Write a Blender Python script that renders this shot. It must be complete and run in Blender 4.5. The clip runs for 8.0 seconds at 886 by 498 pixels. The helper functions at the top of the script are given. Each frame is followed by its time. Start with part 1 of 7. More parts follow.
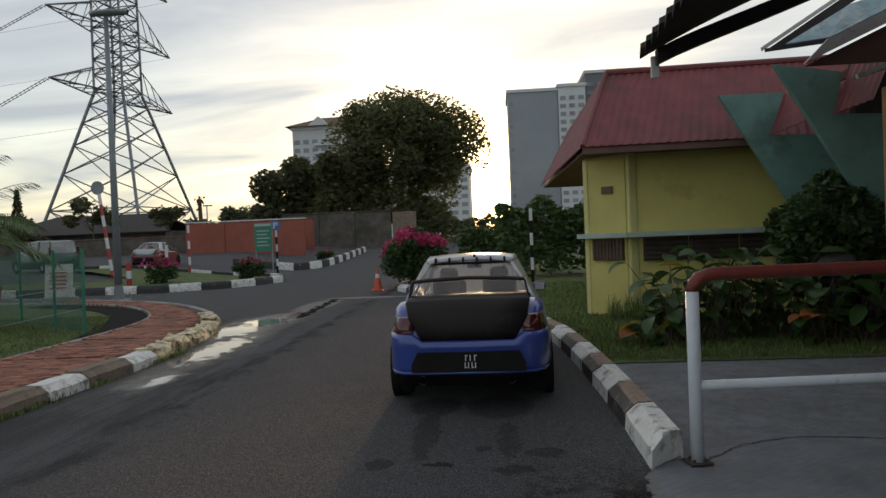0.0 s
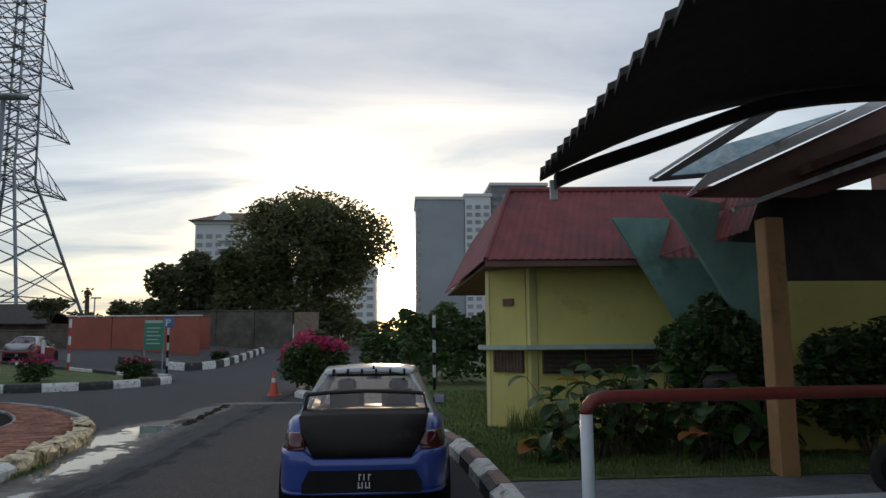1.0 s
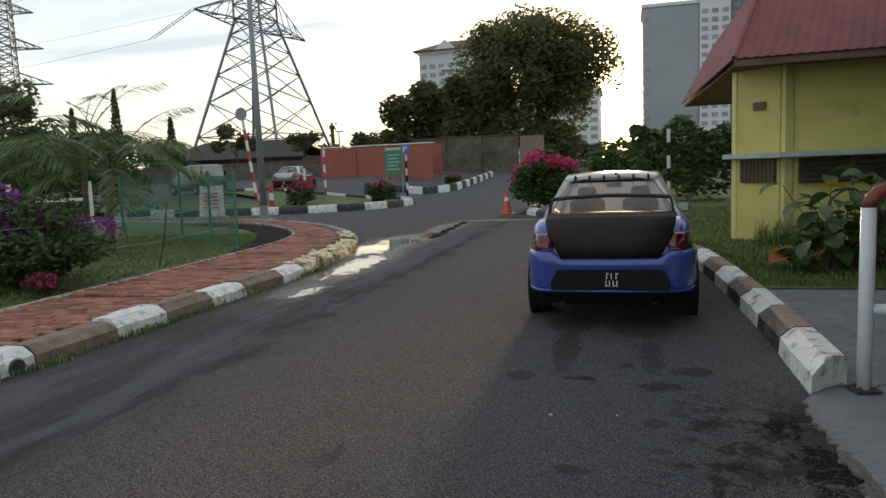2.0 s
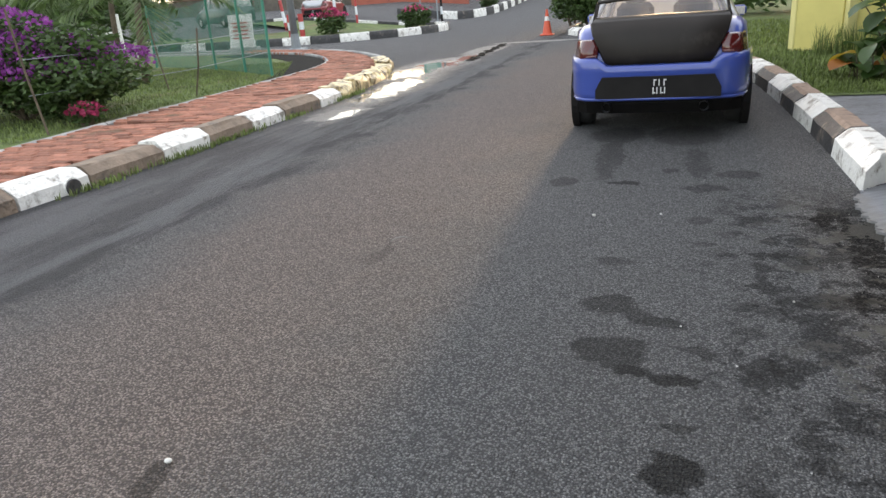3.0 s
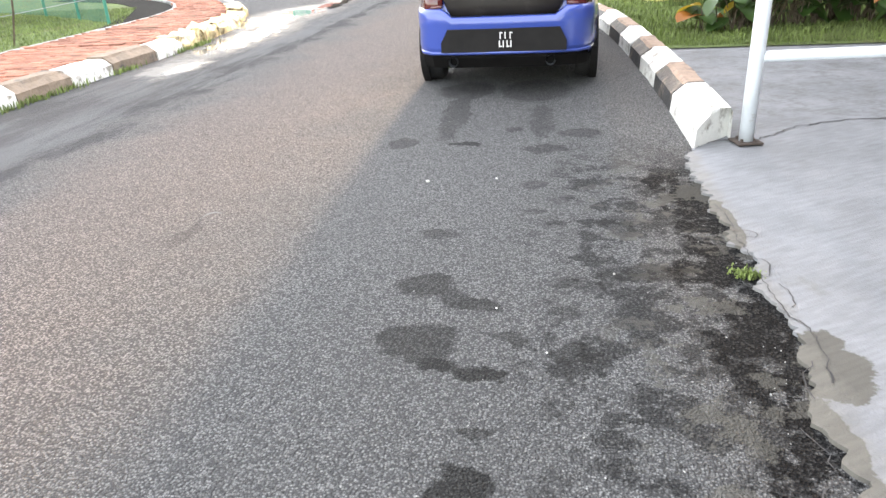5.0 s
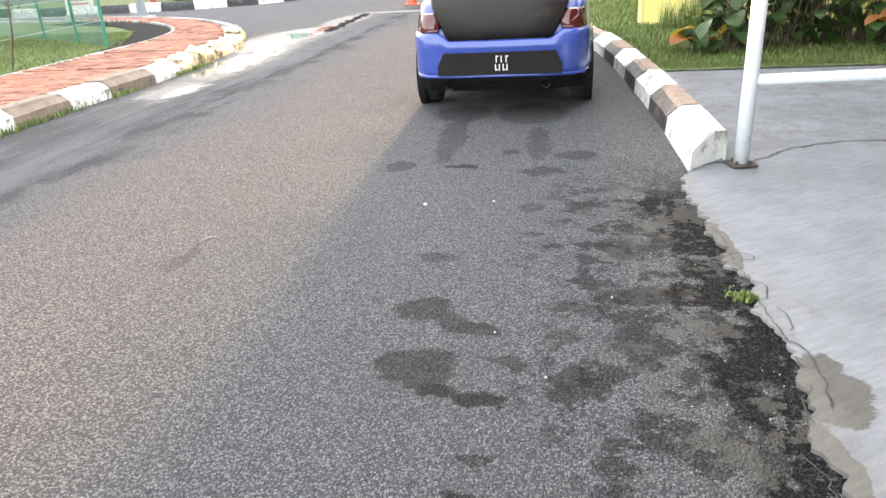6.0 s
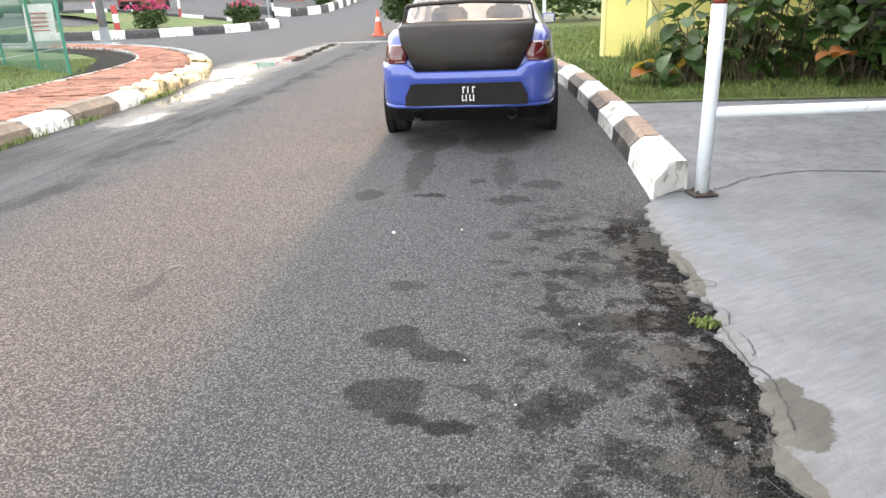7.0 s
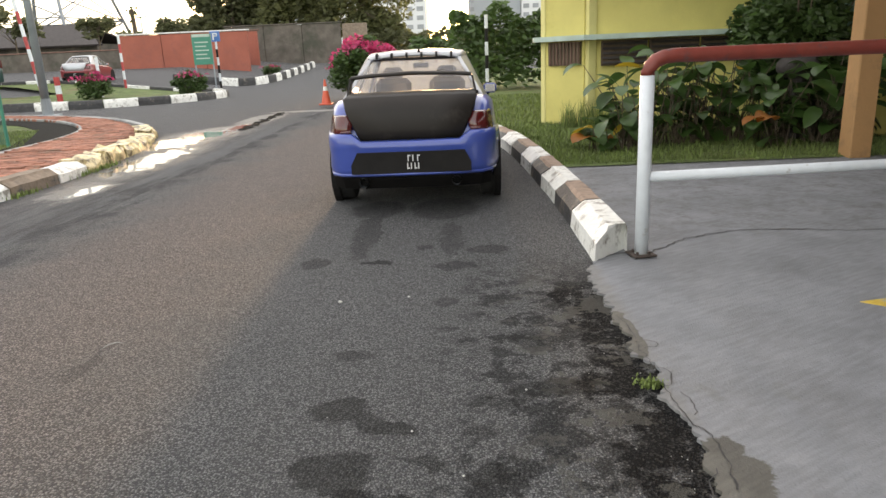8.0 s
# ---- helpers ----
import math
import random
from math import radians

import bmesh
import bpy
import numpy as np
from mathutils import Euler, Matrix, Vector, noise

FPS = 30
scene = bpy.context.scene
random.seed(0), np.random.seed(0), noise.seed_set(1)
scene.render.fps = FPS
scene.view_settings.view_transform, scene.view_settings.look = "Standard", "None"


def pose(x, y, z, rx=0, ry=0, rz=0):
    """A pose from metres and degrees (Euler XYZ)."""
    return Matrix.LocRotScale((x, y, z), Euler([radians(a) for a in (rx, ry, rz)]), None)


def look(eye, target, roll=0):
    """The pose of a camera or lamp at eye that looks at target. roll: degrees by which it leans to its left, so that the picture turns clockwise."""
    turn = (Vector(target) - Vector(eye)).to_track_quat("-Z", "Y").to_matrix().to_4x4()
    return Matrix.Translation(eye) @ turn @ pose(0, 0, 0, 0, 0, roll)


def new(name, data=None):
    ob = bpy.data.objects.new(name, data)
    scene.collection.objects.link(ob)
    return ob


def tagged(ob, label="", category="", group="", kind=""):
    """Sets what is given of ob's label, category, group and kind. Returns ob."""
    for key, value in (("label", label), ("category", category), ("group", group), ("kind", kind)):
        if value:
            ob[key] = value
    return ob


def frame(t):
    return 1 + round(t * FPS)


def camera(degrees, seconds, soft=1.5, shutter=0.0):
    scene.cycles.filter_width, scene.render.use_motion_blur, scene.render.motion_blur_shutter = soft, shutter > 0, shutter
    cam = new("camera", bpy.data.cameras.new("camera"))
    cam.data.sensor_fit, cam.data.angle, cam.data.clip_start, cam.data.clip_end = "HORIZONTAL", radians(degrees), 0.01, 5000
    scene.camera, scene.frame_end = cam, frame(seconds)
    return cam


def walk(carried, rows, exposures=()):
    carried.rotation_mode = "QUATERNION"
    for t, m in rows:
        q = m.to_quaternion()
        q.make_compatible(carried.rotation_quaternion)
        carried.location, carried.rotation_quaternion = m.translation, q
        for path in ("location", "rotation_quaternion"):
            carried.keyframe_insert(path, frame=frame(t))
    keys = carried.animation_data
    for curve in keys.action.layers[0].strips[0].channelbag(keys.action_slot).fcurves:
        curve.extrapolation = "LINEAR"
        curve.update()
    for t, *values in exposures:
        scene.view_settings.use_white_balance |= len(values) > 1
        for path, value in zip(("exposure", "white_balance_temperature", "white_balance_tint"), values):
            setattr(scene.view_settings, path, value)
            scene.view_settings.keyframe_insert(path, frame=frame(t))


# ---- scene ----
PATH = [
    (0, (0.299, 0.375, 1.538), (0.137, 2.368, 1.506), -2.3),
    (0.2, (0.310, 0.382, 1.562), (0.223, 2.381, 1.595), -0.8),
    (0.3, (0.315, 0.386, 1.586), (0.341, 2.384, 1.691), -0.7),
    (0.5, (0.324, 0.388, 1.617), (0.434, 2.375, 1.827), -0.7),
    (1, (0.332, 0.394, 1.625), (0.447, 2.375, 1.880), -0.5),
    (1.2, (0.318, 0.382, 1.604), (0.343, 2.372, 1.802), -1.6),
    (1.5, (0.278, 0.378, 1.565), (0.153, 2.373, 1.623), -2.6),
    (1.6, (0.257, 0.381, 1.540), (0.021, 2.366, 1.544), -3.1),
    (1.7, (0.237, 0.382, 1.509), (-0.051, 2.359, 1.411), -4.1),
    (2, (0.161, 0.370, 1.455), (-0.357, 2.288, 1.226), -2.3),
    (2.2, (0.126, 0.306, 1.432), (-0.580, 2.143, 1.076), -3.0),
    (3.3, (0.136, 0.378, 1.244), (-0.408, 2.128, 0.442), -6.5),
    (3.5, (0.182, 0.436, 1.236), (-0.301, 2.156, 0.337), -8.9),
    (3.7, (0.208, 0.471, 1.209), (-0.111, 2.198, 0.253), -5.0),
    (4, (0.271, 0.604, 1.215), (-0.111, 2.305, 0.235), -6.5),
    (4.5, (0.367, 0.690, 1.254), (0.001, 2.474, 0.427), -4.8),
    (5, (0.371, 0.715, 1.253), (0.071, 2.510, 0.425), -3.1),
    (5.2, (0.369, 0.717, 1.262), (0.072, 2.520, 0.449), -3.3),
    (6.5, (0.364, 0.714, 1.271), (0.087, 2.544, 0.512), -2.8),
    (7, (0.359, 0.701, 1.277), (0.162, 2.562, 0.571), -2.2),
    (7.5, (0.369, 0.699, 1.303), (0.191, 2.601, 0.710), -2.9),
    (8, (0.392, 0.693, 1.303), (0.335, 2.618, 0.763), -2.4),
]
cam = camera(64.9, 8.0)
EXPOSURES = [(0.0, 0.17, 7200, 10), (0.5, 0.07, 6700, 10), (1.0, 0.02, 6500, 10), (1.5, 0.02, 6800, 10), (2.0, 0.7, 7200, 10), (2.2, 0.9, 7200, 10), (3.3, 2.6, 7500, 13), (3.5, 2.9, 7600, 13), (4.0, 3.29, 7500, 13), (5.0, 3.31, 7500, 13), (6.5, 3.13, 7600, 13), (7.0, 3.06, 7700, 13), (7.5, 2.8, 7800, 13), (8.0, 2.18, 8200, 13)]
walk(cam, [(t, look(eye, target, roll)) for t, eye, target, roll in PATH], EXPOSURES)

# ---- light ----
SUN_AZ, SUN_EL = 0.4, 4.6  # degrees from +y towards +x, degrees above the horizon

world = bpy.data.worlds.new("evening_sky")
scene.world = world
world.use_nodes = True
wn, wl = world.node_tree.nodes, world.node_tree.links
wn.clear()


def wnode(kind, **props):
    n = wn.new(kind)
    for k, v in props.items():
        if k.startswith("i_"):
            n.inputs[int(k[2:])].default_value = v
    return n


sky = wn.new("ShaderNodeTexSky")
sky.sky_type, sky.sun_disc = "NISHITA", False
sky.sun_elevation, sky.sun_rotation = radians(SUN_EL + 1.5), radians(SUN_AZ)
sky.air_density, sky.dust_density, sky.ozone_density = 1.0, 0.9, 2.0
# thin cloud layer: noise on the direction projected to a flat ceiling
geo = wn.new("ShaderNodeTexCoord")
sep = wn.new("ShaderNodeSeparateXYZ")
wl.new(geo.outputs["Generated"], sep.inputs[0])
up = wnode("ShaderNodeMath", i_1=0.16)
up.operation = "ADD"
wl.new(sep.outputs["Z"], up.inputs[0])
upc = wnode("ShaderNodeMath", i_1=0.05)
upc.operation = "MAXIMUM"
wl.new(up.outputs[0], upc.inputs[0])
proj = wn.new("ShaderNodeVectorMath")
proj.operation = "DIVIDE"
comb = wn.new("ShaderNodeCombineXYZ")
for k in range(3):
    wl.new(upc.outputs[0], comb.inputs[k])
wl.new(geo.outputs["Generated"], proj.inputs[0])
wl.new(comb.outputs[0], proj.inputs[1])
stretch = wn.new("ShaderNodeMapping")
stretch.inputs["Scale"].default_value = (0.55, 1.5, 1.0)
stretch.inputs["Rotation"].default_value = (0, 0, 0.3)
wl.new(proj.outputs[0], stretch.inputs[0])
cloud = wn.new("ShaderNodeTexNoise")
cloud.inputs["Scale"].default_value = 1.3
cloud.inputs["Detail"].default_value = 6
cloud.inputs["Roughness"].default_value = 0.52
cloud.inputs["Distortion"].default_value = 0.5
wl.new(stretch.outputs[0], cloud.inputs["Vector"])
cramp = wn.new("ShaderNodeValToRGB")
cramp.color_ramp.elements[0].position, cramp.color_ramp.elements[1].position = 0.36, 0.68
wl.new(cloud.outputs["Fac"], cramp.inputs[0])
# clouds scatter the low sun: whiter and brighter than the clear sky behind them
gain = wn.new("ShaderNodeMix")
gain.data_type = "RGBA"
gain.inputs["A"].default_value = (0.5, 0.6, 0.74, 1)
gain.inputs["B"].default_value = (2.15, 2.0, 1.8, 1)
wl.new(cramp.outputs[0], gain.inputs["Factor"])
lit = wn.new("ShaderNodeMix")
lit.data_type, lit.blend_type = "RGBA", "MULTIPLY"
lit.inputs["Factor"].default_value = 1.0
wl.new(sky.outputs[0], lit.inputs["A"])
wl.new(gain.outputs["Result"], lit.inputs["B"])
grey = wn.new("ShaderNodeMix")
grey.data_type = "RGBA"
grey.inputs["Factor"].default_value = 0.5
grey.inputs["B"].default_value = (5.2, 5.5, 6.1, 1)
wl.new(lit.outputs["Result"], grey.inputs["A"])
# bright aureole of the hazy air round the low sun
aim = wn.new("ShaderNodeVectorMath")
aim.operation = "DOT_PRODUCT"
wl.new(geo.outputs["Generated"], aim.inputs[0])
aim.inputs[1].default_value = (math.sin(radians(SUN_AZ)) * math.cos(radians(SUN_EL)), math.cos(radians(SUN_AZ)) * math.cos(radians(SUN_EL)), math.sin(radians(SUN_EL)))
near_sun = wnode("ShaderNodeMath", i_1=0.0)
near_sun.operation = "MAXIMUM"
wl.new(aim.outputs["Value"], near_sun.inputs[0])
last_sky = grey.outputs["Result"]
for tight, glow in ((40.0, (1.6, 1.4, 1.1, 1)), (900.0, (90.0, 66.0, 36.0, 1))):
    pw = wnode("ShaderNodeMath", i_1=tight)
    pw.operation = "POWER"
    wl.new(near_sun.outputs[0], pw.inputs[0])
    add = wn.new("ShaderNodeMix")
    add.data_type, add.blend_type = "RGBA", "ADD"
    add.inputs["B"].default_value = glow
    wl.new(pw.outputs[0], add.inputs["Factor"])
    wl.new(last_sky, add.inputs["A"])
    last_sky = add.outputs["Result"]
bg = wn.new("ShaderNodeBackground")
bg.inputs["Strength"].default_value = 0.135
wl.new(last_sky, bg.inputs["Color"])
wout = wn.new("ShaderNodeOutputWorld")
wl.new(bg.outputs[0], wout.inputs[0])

sun = new("sun", bpy.data.lights.new("sun", "SUN"))
sun.data.energy, sun.data.angle, sun.data.color = 1.6, radians(6), (1.0, 0.72, 0.46)
sd = Vector((math.sin(radians(SUN_AZ)) * math.cos(radians(SUN_EL)), math.cos(radians(SUN_AZ)) * math.cos(radians(SUN_EL)), math.sin(radians(SUN_EL))))
sun.matrix_world = look(sd * 100, (0, 0, 0))


# ---- materials ----
def mat(name, col, rough=0.7, metal=0.0, var=0.25, scale=6.0, bump=0.0, bscale=40.0, stain=None, sfac=0.0, sscale=1.5, island=0.0, objrand=0.0, spec=0.5, coat=0.0, trans=0.0, coords="Object", emit=None):
    """Procedural surface: base colour varied at two scales, optional stains, relief, and per-piece variation."""
    m = bpy.data.materials.new(name)
    m.use_nodes = True
    nt = m.node_tree
    n, l = nt.nodes, nt.links
    b = n["Principled BSDF"]
    b.inputs["Roughness"].default_value = rough
    b.inputs["Metallic"].default_value = metal
    b.inputs["Specular IOR Level"].default_value = spec
    b.inputs["Coat Weight"].default_value = coat
    b.inputs["Transmission Weight"].default_value = trans
    tc = n.new("ShaderNodeTexCoord")
    vec = tc.outputs["Object"]
    if coords == "World":
        vec = n.new("ShaderNodeNewGeometry").outputs["Position"]
    n1 = n.new("ShaderNodeTexNoise")
    n1.inputs["Scale"].default_value, n1.inputs["Detail"].default_value, n1.inputs["Roughness"].default_value = scale, 7, 0.62
    l.new(vec, n1.inputs["Vector"])
    r1 = n.new("ShaderNodeMapRange")
    r1.inputs["From Min"].default_value, r1.inputs["From Max"].default_value = 0.3, 0.7
    r1.inputs["To Min"].default_value, r1.inputs["To Max"].default_value = 1 - var, 1 + var
    l.new(n1.outputs["Fac"], r1.inputs["Value"])
    val = r1.outputs[0]
    if island or objrand:
        src = n.new("ShaderNodeNewGeometry").outputs["Random Per Island"] if island else n.new("ShaderNodeObjectInfo").outputs["Random"]
        ri = n.new("ShaderNodeMapRange")
        amt = island or objrand
        ri.inputs["To Min"].default_value, ri.inputs["To Max"].default_value = 1 - amt, 1 + amt
        l.new(src, ri.inputs["Value"])
        mu = n.new("ShaderNodeMath")
        mu.operation = "MULTIPLY"
        l.new(val, mu.inputs[0])
        l.new(ri.outputs[0], mu.inputs[1])
        val = mu.outputs[0]
    mul = n.new("ShaderNodeVectorMath")
    mul.operation = "SCALE"
    mul.inputs[0].default_value = col
    l.new(val, mul.inputs["Scale"])
    out = mul.outputs[0]
    if stain:
        n2 = n.new("ShaderNodeTexNoise")
        n2.inputs["Scale"].default_value, n2.inputs["Detail"].default_value, n2.inputs["Roughness"].default_value = sscale, 9, 0.7
        l.new(vec, n2.inputs["Vector"])
        r2 = n.new("ShaderNodeMapRange")
        r2.inputs["From Min"].default_value, r2.inputs["From Max"].default_value = 0.62 - 0.3 * sfac, 0.72 - 0.2 * sfac
        l.new(n2.outputs["Fac"], r2.inputs["Value"])
        mx = n.new("ShaderNodeMix")
        mx.data_type = "RGBA"
        mx.inputs["B"].default_value = (*stain, 1)
        l.new(r2.outputs[0], mx.inputs["Factor"])
        l.new(out, mx.inputs["A"])
        out = mx.outputs["Result"]
    l.new(out, b.inputs["Base Color"])
    if bump:
        n3 = n.new("ShaderNodeTexNoise")
        n3.inputs["Scale"].default_value, n3.inputs["Detail"].default_value = bscale, 5
        l.new(vec, n3.inputs["Vector"])
        bp = n.new("ShaderNodeBump")
        bp.inputs["Strength"].default_value, bp.inputs["Distance"].default_value = min(1.0, bump), 0.02
        l.new(n3.outputs["Fac"], bp.inputs["Height"])
        l.new(bp.outputs[0], b.inputs["Normal"])
    if emit:
        b.inputs["Emission Color"].default_value, b.inputs["Emission Strength"].default_value = (*emit[:3], 1), emit[3]
    return m


M = {}
M["grass"] = mat("grass", (0.09, 0.13, 0.035), 0.9, var=0.5, scale=3, bump=1, bscale=60, stain=(0.13, 0.11, 0.05), sfac=0.35, sscale=0.8, coords="World")
M["earth"] = mat("earth", (0.09, 0.075, 0.05), 0.95, var=0.4, scale=1, bump=1, bscale=15, stain=(0.07, 0.09, 0.03), sfac=0.6, sscale=0.3, coords="World")
M["blade"] = mat("grass_blade", (0.14, 0.19, 0.05), 0.6, var=0.3, scale=2, island=0.45, coords="World")
M["concrete"] = mat("concrete", (0.36, 0.36, 0.35), 0.85, var=0.16, scale=2.5, bump=0.5, bscale=90, stain=(0.2, 0.2, 0.2), sfac=0.35, sscale=1.1, coords="World")
M["kerb_white"] = mat("kerb_white_paint", (0.72, 0.72, 0.69), 0.6, var=0.12, scale=9, bump=0.5, bscale=40, stain=(0.2, 0.18, 0.15), sfac=0.34, sscale=7, coords="World")
M["kerb_black"] = mat("kerb_black_paint", (0.035, 0.035, 0.037), 0.6, var=0.4, scale=9, bump=0.5, bscale=40, stain=(0.2, 0.17, 0.14), sfac=0.2, sscale=5, coords="World")
M["kerb_brown"] = mat("kerb_worn_paint", (0.21, 0.16, 0.12), 0.8, var=0.35, scale=8, bump=0.7, bscale=35, stain=(0.06, 0.055, 0.05), sfac=0.3, sscale=4, coords="World")
M["kerb_top"] = mat("kerb_worn_top", (0.3, 0.215, 0.165), 0.85, var=0.3, scale=9, bump=0.6, bscale=35, stain=(0.1, 0.08, 0.07), sfac=0.15, sscale=5, coords="World")
M["kerb_yellow"] = mat("kerb_mossy_stone", (0.62, 0.5, 0.27), 0.4, var=0.6, scale=7, bump=1, bscale=16, stain=(0.07, 0.04, 0.012), sfac=0.5, sscale=5, coords="World")
M["rust"] = mat("dark_rust", (0.06, 0.045, 0.038), 0.8, var=0.4, scale=30, bump=0.4, bscale=90, coords="World")
# near-black soil holds the ditch's painted shade; reused for the drain pieces
M["ditch"] = mat("shade_black_soil", (0.012, 0.011, 0.009), 0.95, spec=0.15, var=0.3, scale=6, bump=0.6, bscale=30, coords="World")
M["brick"] = mat("red_paver", (0.31, 0.13, 0.085), 0.85, var=0.25, scale=20, bump=0.6, bscale=120, objrand=0.4, stain=(0.12, 0.085, 0.05), sfac=0.22, sscale=2.2, coords="World")
M["brick_far"] = mat("red_paver_far", (0.31, 0.13, 0.085), 0.85, var=0.25, scale=20, bump=0.6, bscale=120, island=0.4, stain=(0.12, 0.085, 0.05), sfac=0.22, sscale=2.2, coords="World")
M["joint"] = mat("sand_joint", (0.045, 0.033, 0.025), 0.95, var=0.3, scale=20, coords="World")
M["yellow_paint"] = mat("worn_yellow_paint", (0.55, 0.38, 0.06), 0.8, var=0.25, scale=9, bump=0.3, bscale=90, stain=(0.3, 0.28, 0.22), sfac=0.35, sscale=6, coords="World")
M["yellow_wall"] = mat("yellow_wall_paint", (0.62, 0.545, 0.18), 0.75, var=0.1, scale=1.2, bump=0.25, bscale=60, stain=(0.5, 0.43, 0.13), sfac=0.1, sscale=1.3, coords="World")
M["cream"] = mat("cream_paint", (0.64, 0.58, 0.24), 0.75, var=0.08, scale=2, bump=0.2, bscale=60, coords="World")
M["teal"] = mat("teal_paint", (0.16, 0.3, 0.26), 0.7, var=0.15, scale=2.5, bump=0.2, bscale=40, stain=(0.1, 0.18, 0.16), sfac=0.3, sscale=1.5, coords="World")
M["ledge"] = mat("pale_teal_ledge", (0.38, 0.47, 0.42), 0.7, var=0.15, scale=4, coords="World")
M["roof_red"] = mat("red_roof_tile", (0.2, 0.05, 0.052), 0.6, var=0.2, scale=3, bump=0.3, bscale=40, stain=(0.15, 0.05, 0.05), sfac=0.35, sscale=1.2, island=0.12, coords="World")
M["soffit"] = mat("brown_soffit", (0.16, 0.09, 0.07), 0.8, var=0.2, scale=3, bump=0.2, coords="World")
# timber colour; on the porch back wall it stands for shade
M["timber_shade_dark"] = mat("dark_timber_and_shade", (0.05, 0.042, 0.04), 0.75, var=0.3, scale=5, bump=0.3, coords="World")
M["white_board"] = mat("white_board", (0.66, 0.66, 0.64), 0.6, var=0.12, scale=4, stain=(0.35, 0.33, 0.3), sfac=0.25, sscale=3, coords="World")
M["orange_pillar"] = mat("tan_pillar_paint", (0.42, 0.23, 0.1), 0.75, var=0.12, scale=2, bump=0.2, stain=(0.28, 0.16, 0.08), sfac=0.25, sscale=2, coords="World")
M["sheet"] = mat("translucent_sheet", (0.3, 0.45, 0.5), 0.35, var=0.3, scale=6, stain=(0.55, 0.6, 0.6), sfac=0.5, sscale=4, coords="World")
M["vent"] = mat("dark_vent", (0.1, 0.07, 0.045), 0.8, var=0.4, scale=6, coords="World")
M["rail_white"] = mat("white_rail_paint", (0.62, 0.66, 0.7), 0.4, var=0.08, scale=8, stain=(0.35, 0.33, 0.3), sfac=0.08, sscale=9)
M["rail_red"] = mat("red_rail_paint", (0.2, 0.035, 0.024), 0.5, var=0.2, scale=8, stain=(0.1, 0.05, 0.05), sfac=0.25, sscale=9)
M["steel"] = mat("galvanised_steel", (0.2, 0.22, 0.24), 0.5, metal=0.6, var=0.2, scale=1)
M["pole_grey"] = mat("grey_pole_paint", (0.23, 0.26, 0.28), 0.5, metal=0.2, var=0.15, scale=3)
M["bark"] = mat("bark", (0.11, 0.085, 0.06), 0.9, var=0.4, scale=8, bump=1, bscale=25, coords="World")


def leafmat(name, col, tr=0.35, island=0.4, rough=0.5):
    """Leaf: diffuse and gloss with some light let through."""
    m = mat(name, col, rough, var=0.2, scale=1.5, island=island, coords="World")
    nt = m.node_tree
    b = nt.nodes["Principled BSDF"]
    src = b.inputs["Base Color"].links[0].from_socket
    t = nt.nodes.new("ShaderNodeBsdfTranslucent")
    nt.links.new(src, t.inputs["Color"])
    mx = nt.nodes.new("ShaderNodeMixShader")
    mx.inputs[0].default_value = tr
    nt.links.new(b.outputs[0], mx.inputs[1])
    nt.links.new(t.outputs[0], mx.inputs[2])
    nt.links.new(mx.outputs[0], nt.nodes["Material Output"].inputs[0])
    return m


M["leaf_tree"] = leafmat("tree_leaf", (0.14, 0.15, 0.065), 0.6)
M["leaf_far"] = leafmat("far_leaf", (0.13, 0.14, 0.07), 0.6)
M["leaf_dark"] = leafmat("shrub_leaf", (0.055, 0.1, 0.028))
M["leaf_broad"] = leafmat("broad_leaf", (0.06, 0.122, 0.03), 0.3, 0.3, 0.35)
M["leaf_yellow"] = leafmat("yellowing_leaf", (0.5, 0.33, 0.03), 0.4)
M["leaf_orange"] = leafmat("withered_leaf", (0.42, 0.15, 0.03), 0.4)
M["leaf_palm"] = leafmat("palm_leaf", (0.1, 0.15, 0.055), 0.35, 0.3)
M["petal_purple"] = leafmat("purple_bract", (0.24, 0.05, 0.26), 0.45)
M["petal_pink"] = leafmat("pink_bract", (0.5, 0.06, 0.16), 0.45)


# ---- builders ----
def mesh_of(name, bm, material, smooth=False):
    me = bpy.data.meshes.new(name)
    bm.to_mesh(me)
    bm.free()
    for mm in material if isinstance(material, (list, tuple)) else [material]:
        me.materials.append(mm)
    if smooth:
        me.polygons.foreach_set("use_smooth", [True] * len(me.polygons))
    return me


def part(name, bm, material, parent=None, label="", smooth=False):
    ob = new(name, mesh_of(name, bm, material, smooth))
    if parent is not None:
        ob.parent = parent
    return tagged(ob, label)


def thing(name, label, category, at=(0, 0, 0), rz=0.0, group="", kind=""):
    ob = new(name)
    ob.matrix_basis = pose(*at, 0, 0, rz)
    return tagged(ob, label, category, group, kind)


def box(bm, c, s, rz=0.0, bevel=0.0, m=None, mi=0):
    """A box at centre c with size s, turned rz degrees about z or placed by m, with bevelled edges."""
    r = bmesh.ops.create_cube(bm, size=1.0)
    vs = r["verts"]
    bmesh.ops.scale(bm, vec=s, verts=vs)
    fs = {f for v in vs for f in v.link_faces}
    if bevel:
        es = {e for v in vs for e in v.link_edges}
        g = bmesh.ops.bevel(bm, geom=list(es), offset=bevel, segments=1, affect="EDGES", profile=0.5)
        vs = list({v for f in g["faces"] for v in f.verts} | {v for v in vs if v.is_valid})
        fs = {f for v in vs for f in v.link_faces}
    for f in fs:
        f.material_index = mi
    bmesh.ops.transform(bm, matrix=m if m is not None else pose(*c, 0, 0, rz), verts=vs)
    return bm


